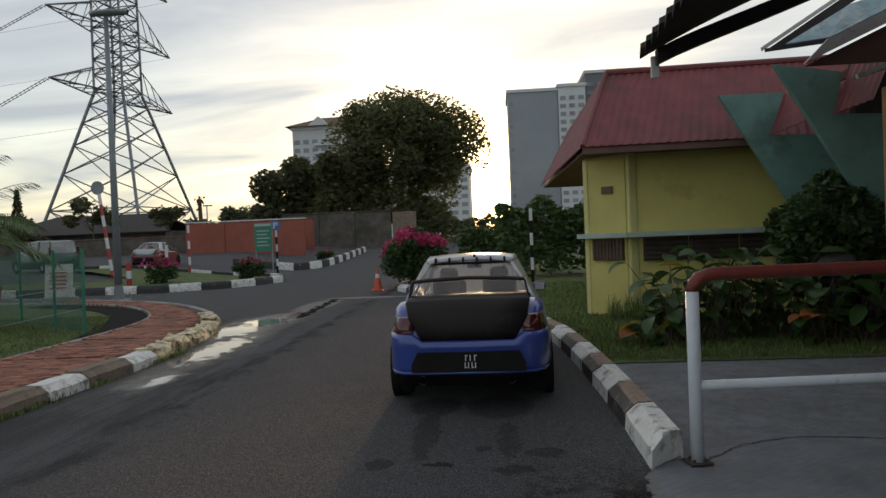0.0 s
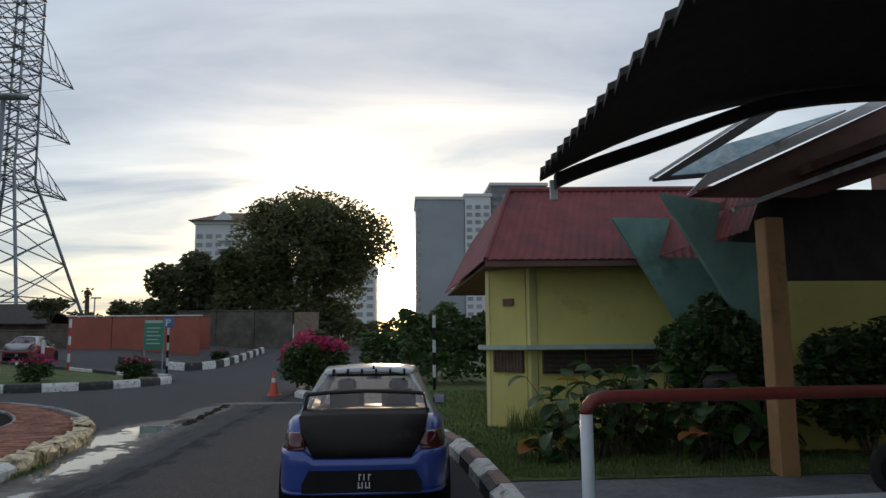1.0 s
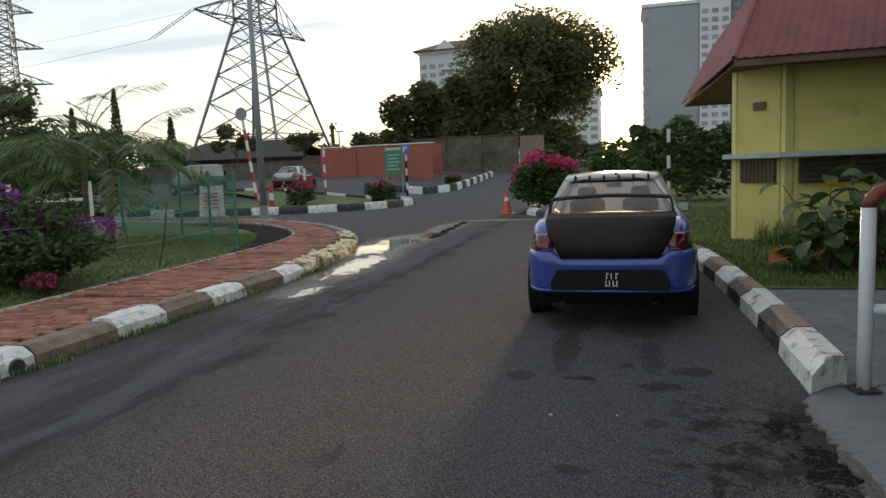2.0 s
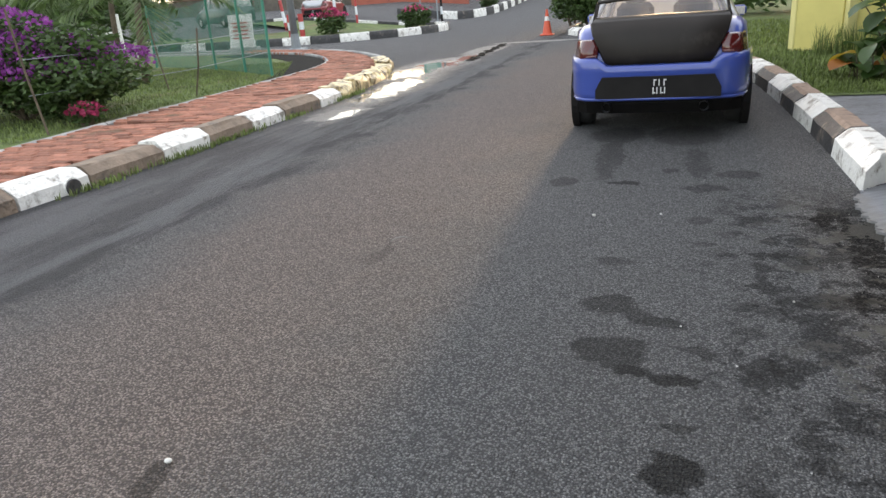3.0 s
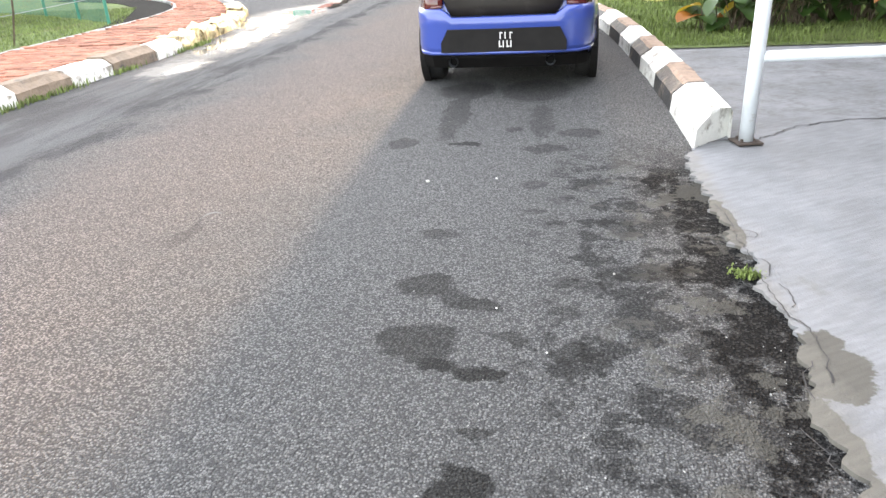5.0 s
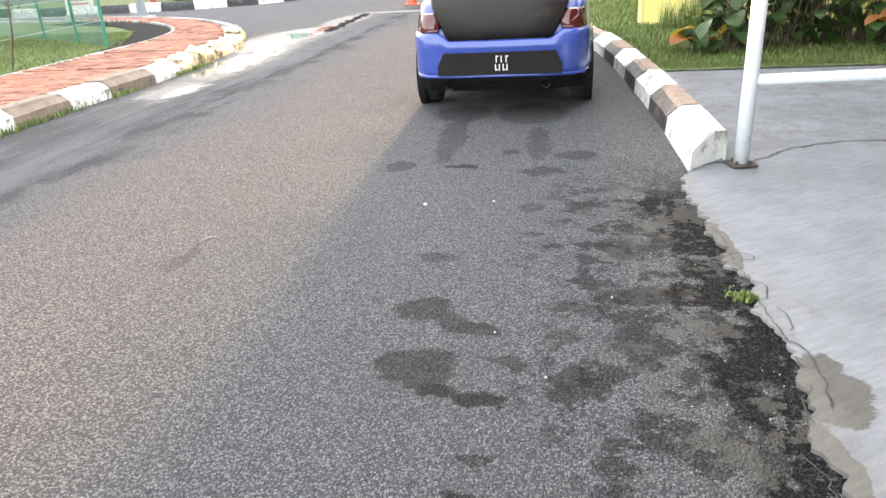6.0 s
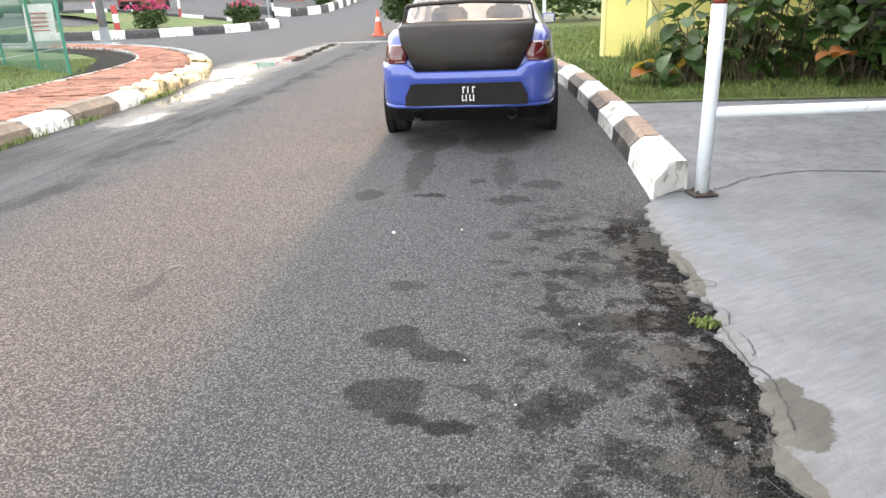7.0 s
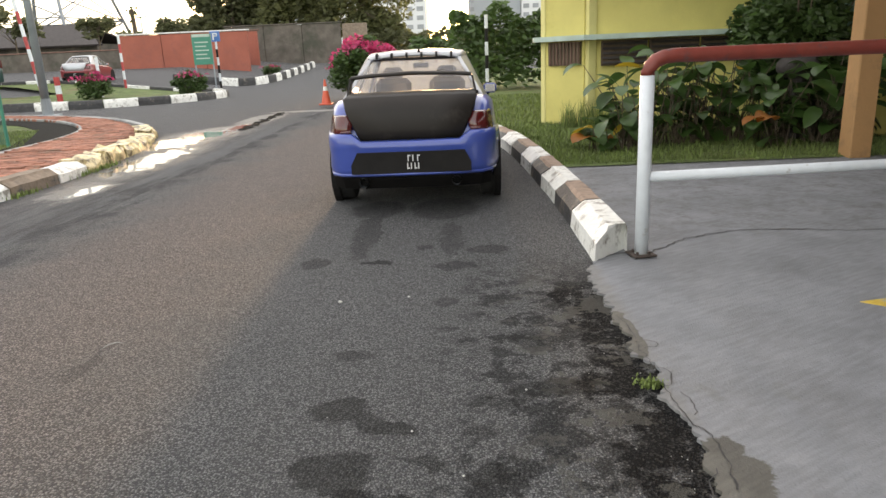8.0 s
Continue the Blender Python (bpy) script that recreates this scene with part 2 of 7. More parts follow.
def tube(bm, p, q, r0, r1=None, n=8, caps=True):
    """A round bar from p to q."""
    p, q = Vector(p), Vector(q)
    r1 = r0 if r1 is None else r1
    ax = (q - p).to_track_quat("Z", "Y")
    rings = []
    for c, r in ((p, r0), (q, r1)):
        rings.append([bm.verts.new(c + ax @ Vector((r * math.cos(2 * math.pi * k / n), r * math.sin(2 * math.pi * k / n), 0))) for k in range(n)])
    for k in range(n):
        bm.faces.new((rings[0][k], rings[0][(k + 1) % n], rings[1][(k + 1) % n], rings[1][k]))
    if caps:
        bm.faces.new(rings[0][::-1])
        bm.faces.new(rings[1])
    return bm


def sweep(bm, pts, r, n=10, closed_caps=True):
    """A round pipe along points; r is one radius or one for each point."""
    pts = [Vector(p) for p in pts]
    rings = []
    for i, p in enumerate(pts):
        d = (pts[min(i + 1, len(pts) - 1)] - pts[max(i - 1, 0)]).normalized()
        side = d.cross(Vector((0.31, 0.2, 0.93)))
        side = side.normalized() if side.length > 1e-3 else Vector((1, 0, 0))
        up2 = d.cross(side)
        rr = r[i] if isinstance(r, (list, tuple)) else r
        rings.append([bm.verts.new(p + side * rr * math.cos(2 * math.pi * k / n) + up2 * rr * math.sin(2 * math.pi * k / n)) for k in range(n)])
    for a, b in zip(rings, rings[1:]):
        for k in range(n):
            bm.faces.new((a[k], a[(k + 1) % n], b[(k + 1) % n], b[k]))
    if closed_caps:
        bm.faces.new(rings[0][::-1])
        bm.faces.new(rings[-1])
    bmesh.ops.recalc_face_normals(bm, faces=bm.faces)
    return bm


def prism(bm, pts, z0, z1, mi=0):
    """A plan outline raised from z0 to z1."""
    lo = [bm.verts.new((x, y, z0)) for x, y in pts]
    hi = [bm.verts.new((x, y, z1)) for x, y in pts]
    fs = [bm.faces.new(lo[::-1]), bm.faces.new(hi)]
    for k in range(len(pts)):
        j = (k + 1) % len(pts)
        fs.append(bm.faces.new((lo[k], lo[j], hi[j], hi[k])))
    for f in fs:
        f.material_index = mi
    bmesh.ops.recalc_face_normals(bm, faces=fs)
    return bm


def plate(bm, pts, t):
    """A flat slab through the points pts (in space), t thick along its normal."""
    ps = [Vector(p) for p in pts]
    nrm = (ps[1] - ps[0]).cross(ps[2] - ps[0]).normalized() * t / 2
    a = [bm.verts.new(p - nrm) for p in ps]
    b = [bm.verts.new(p + nrm) for p in ps]
    fs = [bm.faces.new(a[::-1]), bm.faces.new(b)]
    for k in range(len(ps)):
        j = (k + 1) % len(ps)
        fs.append(bm.faces.new((a[k], a[j], b[j], b[k])))
    bmesh.ops.recalc_face_normals(bm, faces=fs)
    return bm


def smooth_line(pts, step=0.25):
    """Points at even steps along a rounded line through pts (plan)."""
    P = [Vector((p[0], p[1])) for p in pts]
    P = [P[0] * 2 - P[1]] + P + [P[-1] * 2 - P[-2]]
    dense = []
    for i in range(1, len(P) - 2):
        for k in range(24):
            u = k / 24
            a, b, c, d = P[i - 1], P[i], P[i + 1], P[i + 2]
            dense.append(0.5 * (2 * b + (c - a) * u + (2 * a - 5 * b + 4 * c - d) * u * u + (3 * b - a - 3 * c + d) * u ** 3))
    dense.append(P[-2])
    out, acc = [dense[0]], 0.0
    for a, b in zip(dense, dense[1:]):
        L = (b - a).length
        while acc + L >= step:
            f = (step - acc) / L
            a = a + (b - a) * f
            out.append(a.copy())
            L = (b - a).length
            acc = 0.0
        acc += L
    return out


def terrain(x, y):
    """Height of the ground: flat by the drive, rising towards the car park."""
    def ss(v, a, b):
        v = min(1, max(0, (v - a) / (b - a)))
        return v * v * (3 - 2 * v)
    z = 0.055 * max(0.0, min(y, 62) - 36) * ss(-x, -30, -4) * (1 if x < 0 else 1)
    return z + 0.1 * min(6.0, max(0.0, -11 - x)) * ss(y, 26, 32)


def leaves(bm, pts, size, rng, flat=0.4, aspect=0.5):
    """Small bent leaf blades at pts."""
    for p in pts:
        s = size * rng.uniform(0.6, 1.3)
        d = Vector((rng.gauss(0, 1), rng.gauss(0, 1), rng.gauss(0, flat))).normalized()
        w = d.cross(Vector((rng.gauss(0, 1), rng.gauss(0, 1), rng.gauss(0, 1)))).normalized() * s * aspect
        d = d * s
        p = Vector(p)
        v = [bm.verts.new(q) for q in (p - d, p + w - d * 0.1, p + d + w.cross(d).normalized() * s * 0.2, p - w - d * 0.1)]
        bm.faces.new(v)
    return bm


def blob_points(n, c, r, rng, shell=0.55, lumps=9, low=-1.0, core=0.58):
    """Points of an uneven crown: several lobes round a centre, denser towards the outside."""
    lob = []
    for k in range(lumps):
        a, h = rng.uniform(0, 2 * math.pi), rng.uniform(low, 1)
        q = math.sqrt(max(0, 1 - h * h))
        lob.append((Vector((q * math.cos(a), q * math.sin(a), h)) * rng.uniform(0.5, 0.8), rng.uniform(0.2, 0.42)))
    lob.append((Vector((0, 0, 0)), core))
    if core > 0.6:
        lob += [lob[-1]] * (lumps // 2)
    out = []
    while len(out) < n:
        o, lr = lob[rng.randrange(len(lob))]
        d = Vector((rng.gauss(0, 1), rng.gauss(0, 1), rng.gauss(0, 1))).normalized() * lr * rng.uniform(shell, 1) ** 0.6
        p = o + d
        if p.z < low:
            continue
        out.append((c[0] + p.x * r[0], c[1] + p.y * r[1], c[2] + p.z * r[2]))
    return out

# ---- ground, road, kerbs, pavement ----
def asphalt():
    m = bpy.data.materials.new("asphalt")
    m.use_nodes = True
    n, l = m.node_tree.nodes, m.node_tree.links
    b = n["Principled BSDF"]
    pos = n.new("ShaderNodeNewGeometry").outputs["Position"]

    def tex(kind, scale, detail=5, rough=0.6, vec=pos):
        t = n.new(kind)
        t.inputs["Scale"].default_value = scale
        if kind == "ShaderNodeTexNoise":
            t.inputs["Detail"].default_value, t.inputs["Roughness"].default_value = detail, rough
        l.new(vec, t.inputs["Vector"])
        return t

    def rng(v, a, b2, c=0.0, d=1.0):
        r = n.new("ShaderNodeMapRange")
        r.interpolation_type = "SMOOTHSTEP"
        for k, q in zip(("From Min", "From Max", "To Min", "To Max"), (a, b2, c, d)):
            r.inputs[k].default_value = q
        l.new(v, r.inputs["Value"])
        return r.outputs[0]

    def op(kind, a, b2):
        x = n.new("ShaderNodeMath")
        x.operation = kind
        for k, q in enumerate((a, b2)):
            if isinstance(q, (int, float)):
                x.inputs[k].default_value = q
            else:
                l.new(q, x.inputs[k])
        return x.outputs[0]

    def mix(f, a, col):
        x = n.new("ShaderNodeMix")
        x.data_type = "RGBA"
        l.new(f, x.inputs["Factor"])
        for k, q in (("A", a), ("B", col)):
            if isinstance(q, tuple):
                x.inputs[k].default_value = (*q, 1)
            else:
                l.new(q, x.inputs[k])
        return x.outputs["Result"]

    sep = n.new("ShaderNodeSeparateXYZ")
    l.new(pos, sep.inputs[0])
    X, Yc = sep.outputs["X"], sep.outputs["Y"]
    chips = tex("ShaderNodeTexVoronoi", 125)
    chipcol = n.new("ShaderNodeSeparateColor")
    l.new(chips.outputs["Color"], chipcol.inputs[0])
    big = tex("ShaderNodeTexNoise", 0.7, 8, 0.65).outputs["Fac"]
    fine = tex("ShaderNodeTexNoise", 9, 6, 0.7).outputs["Fac"]
    grit = tex("ShaderNodeTexNoise", 130, 3, 0.7).outputs["Fac"]
    chip = op("ADD", op("MULTIPLY", rng(chipcol.outputs[0], 0.15, 0.95), 0.6), op("MULTIPLY", rng(grit, 0.4, 0.6), 0.4))
    chip = op("MULTIPLY", chip, rng(chips.outputs["Distance"], 0.68, 0.36, 0.06, 1.0))
    col = mix(chip, (0.055, 0.056, 0.06), (0.335, 0.34, 0.342))
    col = mix(rng(big, 0.35, 0.7, 0, 0.3), col, (0.085, 0.085, 0.085))
    # single pale stones that catch the light, and faint bands drawn out along the drive
    col = mix(op("MULTIPLY", rng(chipcol.outputs[1], 0.9, 0.97), rng(chips.outputs["Distance"], 0.6, 0.35, 0.0, 0.5)), col, (0.4, 0.4, 0.39))
    drawn = n.new("ShaderNodeVectorMath")
    drawn.operation = "MULTIPLY"
    drawn.inputs[1].default_value = (1.0, 0.16, 1.0)
    l.new(pos, drawn.inputs[0])
    band = tex("ShaderNodeTexNoise", 2.6, 7, 0.65, drawn.outputs[0]).outputs["Fac"]
    # sandy wear along the lane beside the parked car, with warm sunlight painted in
    lane = op("ADD", X, op("MULTIPLY", big, 1.6))
    lane = op("MULTIPLY", rng(lane, -2.3, -1.3), rng(lane, 0.2, -0.9))
    lane = op("MULTIPLY", lane, rng(Yc, 20, 13))
    col = mix(op("MULTIPLY", lane, 0.95), col, mix(chip, (0.085, 0.07, 0.064), (0.5, 0.415, 0.375)))
    # smoother patched strip by the brick pavement
    strip = op("ADD", X, op("MULTIPLY", tex("ShaderNodeTexNoise", 1.1, 4).outputs["Fac"], 0.9))
    strip = op("MULTIPLY", rng(strip, -2.5, -2.75), rng(Yc, 17, 12))
    col = mix(op("MULTIPLY", strip, 0.72), col, mix(rng(band, 0.38, 0.62), (0.036, 0.038, 0.044), (0.14, 0.146, 0.158)))
    tar = op("ABSOLUTE", op("ADD", op("ADD", X, 3.05), op("MULTIPLY", op("SUBTRACT", tex("ShaderNodeTexNoise", 1.4, 6, 0.7).outputs["Fac"], 0.5), 1.4)), 0)
    tar = op("MULTIPLY", rng(tar, 0.34, 0.03), rng(band, 0.56, 0.44))
    col = mix(op("MULTIPLY", tar, 0.9), col, (0.034, 0.035, 0.039))
    # fresh bitumen and rubble along the concrete apron
    edge = op("ADD", X, op("MULTIPLY", op("SUBTRACT", tex("ShaderNodeTexNoise", 2.2, 8, 0.7).outputs["Fac"], 0.5), 1.3))
    near = op("ADD", X, op("MULTIPLY", op("SUBTRACT", tex("ShaderNodeTexNoise", 4.0, 7, 0.7).outputs["Fac"], 0.5), 0.7))
    near = op("MULTIPLY", op("MULTIPLY", rng(near, 0.86, 0.94), rng(Yc, 5.0, 4.3)), rng(tex("ShaderNodeTexNoise", 6, 6, 0.7).outputs["Fac"], 0.58, 0.53))
    edge = op("MULTIPLY", rng(edge, 0.3, 0.5), op("MULTIPLY", rng(Yc, 5.4, 4.2), rng(Yc, -3, 0)))
    edge = op("MULTIPLY", edge, rng(tex("ShaderNodeTexNoise", 5, 6, 0.75).outputs["Fac"], 0.52, 0.46))
    col = mix(op("MAXIMUM", op("MULTIPLY", edge, 0.72), op("MULTIPLY", near, 0.97)), col, mix(rng(chipcol.outputs[1], 0.55, 1.0), (0.012, 0.012, 0.013), (0.06, 0.06, 0.06)))
    rub = op("MULTIPLY", rng(tex("ShaderNodeTexNoise", 3.1, 8, 0.7).outputs["Fac"], 0.54, 0.57), op("MULTIPLY", rng(X, 0.4, 0.8), rng(Yc, 5.2, 4.0)))
    col = mix(op("MULTIPLY", rub, 0.8), col, mix(grit, (0.075, 0.073, 0.064), (0.185, 0.18, 0.165)))
    # oil and water spots
    warp = n.new("ShaderNodeVectorMath")
    warp.operation = "SCALE"
    warp.inputs["Scale"].default_value = 0.24
    wnz = tex("ShaderNodeTexNoise", 6, 5, 0.65)
    l.new(wnz.outputs["Color"], warp.inputs[0])
    wp = n.new("ShaderNodeVectorMath")
    wp.operation = "ADD"
    l.new(pos, wp.inputs[0])
    l.new(warp.outputs[0], wp.inputs[1])
    total = None
    for x, y, rx, ry, k in SPOTS:
        mp = n.new("ShaderNodeVectorMath")
        mp.operation = "MULTIPLY_ADD"
        mp.inputs[1].default_value = (1 / rx, 1 / ry, 0)
        mp.inputs[2].default_value = (-(x + 0.12) / rx, -(y + 0.12) / ry, 0)
        l.new(wp.outputs[0], mp.inputs[0])
        ln = n.new("ShaderNodeVectorMath")
        ln.operation = "LENGTH"
        l.new(mp.outputs[0], ln.inputs[0])
        s = rng(ln.outputs["Value"], 1.12, 0.8, 0.0, k)
        total = s if total is None else op("MAXIMUM", total, s)
    spot = op("MULTIPLY", total, rng(chipcol.outputs[2], -0.6, 0.55, 0.55, 1.0))
    dim = n.new("ShaderNodeVectorMath")
    dim.operation = "SCALE"
    l.new(col, dim.inputs[0])
    l.new(op("SUBTRACT", 1.0, op("MULTIPLY", total, 0.8)), dim.inputs["Scale"])
    col = dim.outputs[0]
    # water lying along the broken kerb
    wet = tex("ShaderNodeTexNoise", 1.6, 5, 0.6).outputs["Fac"]
    wetfine = tex("ShaderNodeTexNoise", 4.5, 8, 0.7).outputs["Fac"]
    puddle = damp = None
    for x, y, rx, ry in ((-4.0, 10.5, 0.3, 1.4), (-4.55, 12.6, 0.5, 0.9), (-3.72, 8.2, 0.12, 0.35), (-4.4, 13.9, 0.45, 0.8), (-4.15, 15.2, 0.2, 0.7)):
        mp = n.new("ShaderNodeVectorMath")
        mp.operation = "MULTIPLY_ADD"
        mp.inputs[1].default_value = (1 / rx, 1 / ry, 0)
        mp.inputs[2].default_value = (-(x + 0.12) / rx, -(y + 0.12) / ry, 0)
        l.new(wp.outputs[0], mp.inputs[0])
        ln = n.new("ShaderNodeVectorMath")
        ln.operation = "LENGTH"
        l.new(mp.outputs[0], ln.inputs[0])
        s = rng(op("ADD", ln.outputs["Value"], op("MULTIPLY", op("SUBTRACT", wetfine, 0.5), 3.2)), 1.15, 0.8)
        s2 = rng(op("ADD", ln.outputs["Value"], op("MULTIPLY", op("SUBTRACT", wetfine, 0.5), 3.0)), 2.6, 1.2)
        damp = s2 if damp is None else op("MAXIMUM", damp, s2)
        puddle = s if puddle is None else op("MAXIMUM", puddle, s)
    for x, y, rx, ry in ((-3.3, 19.1, 1.3, 0.3), (-4.2, 17.2, 0.42, 1.7), (-4.45, 14.3, 0.5, 1.3), (-3.85, 8.2, 0.3, 0.6)):
        mp = n.new("ShaderNodeVectorMath")
        mp.operation = "MULTIPLY_ADD"
        mp.inputs[1].default_value = (1 / rx, 1 / ry, 0)
        mp.inputs[2].default_value = (-(x + 0.12) / rx, -(y + 0.12) / ry, 0)
        l.new(wp.outputs[0], mp.inputs[0])
        ln = n.new("ShaderNodeVectorMath")
        ln.operation = "LENGTH"
        l.new(mp.outputs[0], ln.inputs[0])
        col = mix(rng(op("ADD", ln.outputs["Value"], op("MULTIPLY", op("SUBTRACT", wetfine, 0.5), 1.6)), 1.1, 0.75, 0.0, 0.85), col, (0.4, 0.39, 0.37))
    col = mix(op("MULTIPLY", op("MAXIMUM", puddle, op("MULTIPLY", damp, 0.8)), 0.5), col, (0.06, 0.055, 0.05))
    l.new(col, b.inputs["Base Color"])
    rough = op("SUBTRACT", op("ADD", 0.78, op("MULTIPLY", fine, 0.15)), op("MULTIPLY", spot, 0.16))
    rough = op("MULTIPLY", op("MULTIPLY", rough, op("SUBTRACT", 1.0, op("MULTIPLY", damp, 0.45))), op("SUBTRACT", 1.0, op("MULTIPLY", puddle, 0.9)))
    l.new(rough, b.inputs["Roughness"])
    l.new(op("SUBTRACT", 0.5, op("MULTIPLY", op("MAXIMUM", op("MAXIMUM", near, op("MULTIPLY", edge, 0.6)), op("MULTIPLY", total, 0.7)), 0.42)), b.inputs["Specular IOR Level"])
    bp = n.new("ShaderNodeBump")
    bp.inputs["Distance"].default_value = 0.034
    h = op("ADD", op("ADD", chips.outputs["Distance"], op("MULTIPLY", grit, 0.7)), op("MULTIPLY", fine, 0.8))
    l.new(h, bp.inputs["Height"])
    l.new(op("MULTIPLY", op("SUBTRACT", 1.0, puddle), 0.95), bp.inputs["Strength"])
    l.new(bp.outputs[0], b.inputs["Normal"])
    return m


SPOTS = [
    (-0.085, 3.1, 0.11, 0.11, 0.75), (0.02, 3.0, 0.07, 0.07, 0.7), (0.1, 2.945, 0.1, 0.06, 0.8),
    (-0.075, 2.7, 0.16, 0.11, 0.75), (0.0, 2.61, 0.1, 0.06, 0.75), (0.035, 2.535, 0.075, 0.045, 0.95),
    (0.155, 2.49, 0.075, 0.04, 0.95), (0.24, 2.735, 0.085, 0.035, 0.7), (0.455, 2.65, 0.09, 0.055, 0.75),
    (0.175, 2.215, 0.05, 0.025, 0.7), (0.155, 2.015, 0.1, 0.085, 0.95), (0.118, 1.74, 0.04, 0.045, 0.9),
    (0.17, 1.63, 0.06, 0.06, 0.95), (0.05, 1.58, 0.12, 0.05, 0.9), (-0.13, 3.59, 0.11, 0.07, 0.6),
    (-0.59, 5.08, 0.1, 0.11, 0.6), (-0.18, 5.04, 0.11, 0.05, 0.9), (0.33, 4.93, 0.14, 0.1, 0.65),
    (0.125, 5.42, 0.08, 0.07, 0.6), (0.58, 5.3, 0.14, 0.12, 0.6), (0.29, 4.27, 0.07, 0.05, 0.5),
    (0.3, 3.88, 0.06, 0.05, 0.5), (0.44, 2.92, 0.06, 0.05, 0.6), (-0.34, 6.7, 0.26, 0.35, 0.55),
    (0.25, 6.65, 0.3, 0.45, 0.5), (-0.33, 5.85, 0.1, 0.75, 0.55), (0.31, 5.65, 0.09, 0.5, 0.45),
    (0.74, 3.24, 0.2, 0.09, 0.65), (0.52, 3.14, 0.14, 0.05, 0.6), (0.69, 3.72, 0.1, 0.13, 0.55),
    (0.73, 1.83, 0.14, 0.16, 0.7), (-1.29, 1.62, 0.05, 0.14, 0.7), (-1.34, 3.55, 0.045, 0.18, 0.4),
]
M["asphalt"] = asphalt()


def sheet(name, xs, ys, zoff, material, label, category):
    bm = bmesh.new()
    g = [[bm.verts.new((x, y, terrain(x, y) + zoff)) for x in xs] for y in ys]
    for j in range(len(ys) - 1):
        for i in range(len(xs) - 1):
            bm.faces.new((g[j][i], g[j][i + 1], g[j + 1][i + 1], g[j + 1][i]))
    ob = part(name, bm, material)
    return tagged(ob, label, category, kind="structure")


far = [-3000, -1500, -700, -400, -250, -160, -110]
sheet("ground", far + list(range(-80, 81, 2)) + [-q for q in far[::-1]], [-2000, -600, -200, -60] + list(range(-30, 91, 2)) + [110, 160, 250, 400, 700, 1500, 3000], -0.06, M["earth"], "bare brown earth with sparse grass reaching to the horizon", "ground")
sheet("road", [q * 0.5 for q in range(-80, 3)] + [3, 6, 9, 12, 15], [-30, -20, -10] + [q * 1.0 for q in range(-4, 64)], 0.0, M["asphalt"], "worn grey asphalt drive with dark oil spots and a sandy, painted-sunlit lane", "road")

# kerb beside the brick pavement, with the rounded tip at the junction
LEFT = smooth_line([(-4.3, -14), (-4.4, -6), (-4.5, 0), (-4.48, 3.9), (-4.42, 5.6), (-4.38, 7.9), (-4.36, 9.1), (-4.5, 10.6), (-4.8, 12.3), (-5.35, 13.9), (-6.4, 15.7), (-7.9, 17.5), (-9.9, 18.95), (-13.6, 20.6), (-20, 22.4), (-30, 24)], 0.1)
INNER = smooth_line([(-6.1, -14), (-6.15, 0), (-6.2, 5.4), (-6.25, 7.1), (-6.33, 9.6), (-6.5, 12.6), (-7.15, 14.7), (-8.7, 16.8), (-10.5, 18.1), (-13.6, 19.4), (-20, 21), (-30, 22.4)], 0.1)
RIGHT = smooth_line([(1.205, 4.86), (1.205, 6.0), (1.18, 7.2), (1.1, 9.0), (0.93, 10.8), (0.45, 13), (-0.4, 16), (-1.5, 18.7), (-2.55, 20.5), (-2.95, 22.0), (-2.6, 26), (-1.2, 33), (2, 40)], 0.1)
ISLAND = smooth_line([(-30, 24.6), (-22, 23.9), (-17.3, 23.7), (-12.6, 23.8), (-11, 24.3), (-9.7, 25.3), (-8.9, 26.6), (-8.6, 28.2), (-9.0, 29.6), (-10.2, 30.6), (-13, 31.3), (-20, 31.6)], 0.1)
UPPER = smooth_line([(-14.5, 38.0), (-12.3, 37.6), (-10.6, 37.7), (-9.6, 38.8), (-9.3, 41), (-9.2, 45), (-9.2, 50)], 0.1)


def kerb_stone(line, i0, i1, side, w, h, cham, material, parent, sag=0.0, rough=0.0, rng=random, skew=0.0):
    """One kerb stone along a line; side is +1 where the stone lies to the right of the line's run."""
    bm = bmesh.new()
    prof = [(0, -0.08), (0.012, h * 0.6), (cham, h - 0.02), (cham + 0.025, h), (w - 0.02, h), (w, h - 0.02), (w, -0.08)]
    idx = list(range(i0, min(i1, len(line) - 1), 2)) + [min(i1, len(line) - 1)]
    rings = []
    for k, i in enumerate(idx):
        p = line[i]
        d = (line[min(i + 1, len(line) - 1)] - line[max(i - 1, 0)]).normalized()
        nr = Vector((d.y, -d.x)) * side
        base = terrain(p.x, p.y)
        q = p + d * (0.012 if k == 0 else -0.012 if k == len(idx) - 1 else 0)
        sk = d * skew / w if k == 0 else d * 0
        rings.append([bm.verts.new((q.x + (nr.x + sk.x) * o + rng.gauss(0, rough), q.y + (nr.y + sk.y) * o + rng.gauss(0, rough), base + z * (1 - sag) + (rng.gauss(0, rough) if z > 0 else 0))) for o, z in prof])
    for a, b in zip(rings, rings[1:]):
        for k in range(len(prof) - 1):
            bm.faces.new((a[k], a[k + 1], b[k + 1], b[k])).material_index = 1 if 2 <= k <= 4 and isinstance(material, list) else 0
    bm.faces.new(rings[0])
    bm.faces.new(rings[-1])
    bmesh.ops.recalc_face_normals(bm, faces=bm.faces)
    return part("kerb_stone", bm, material, parent)


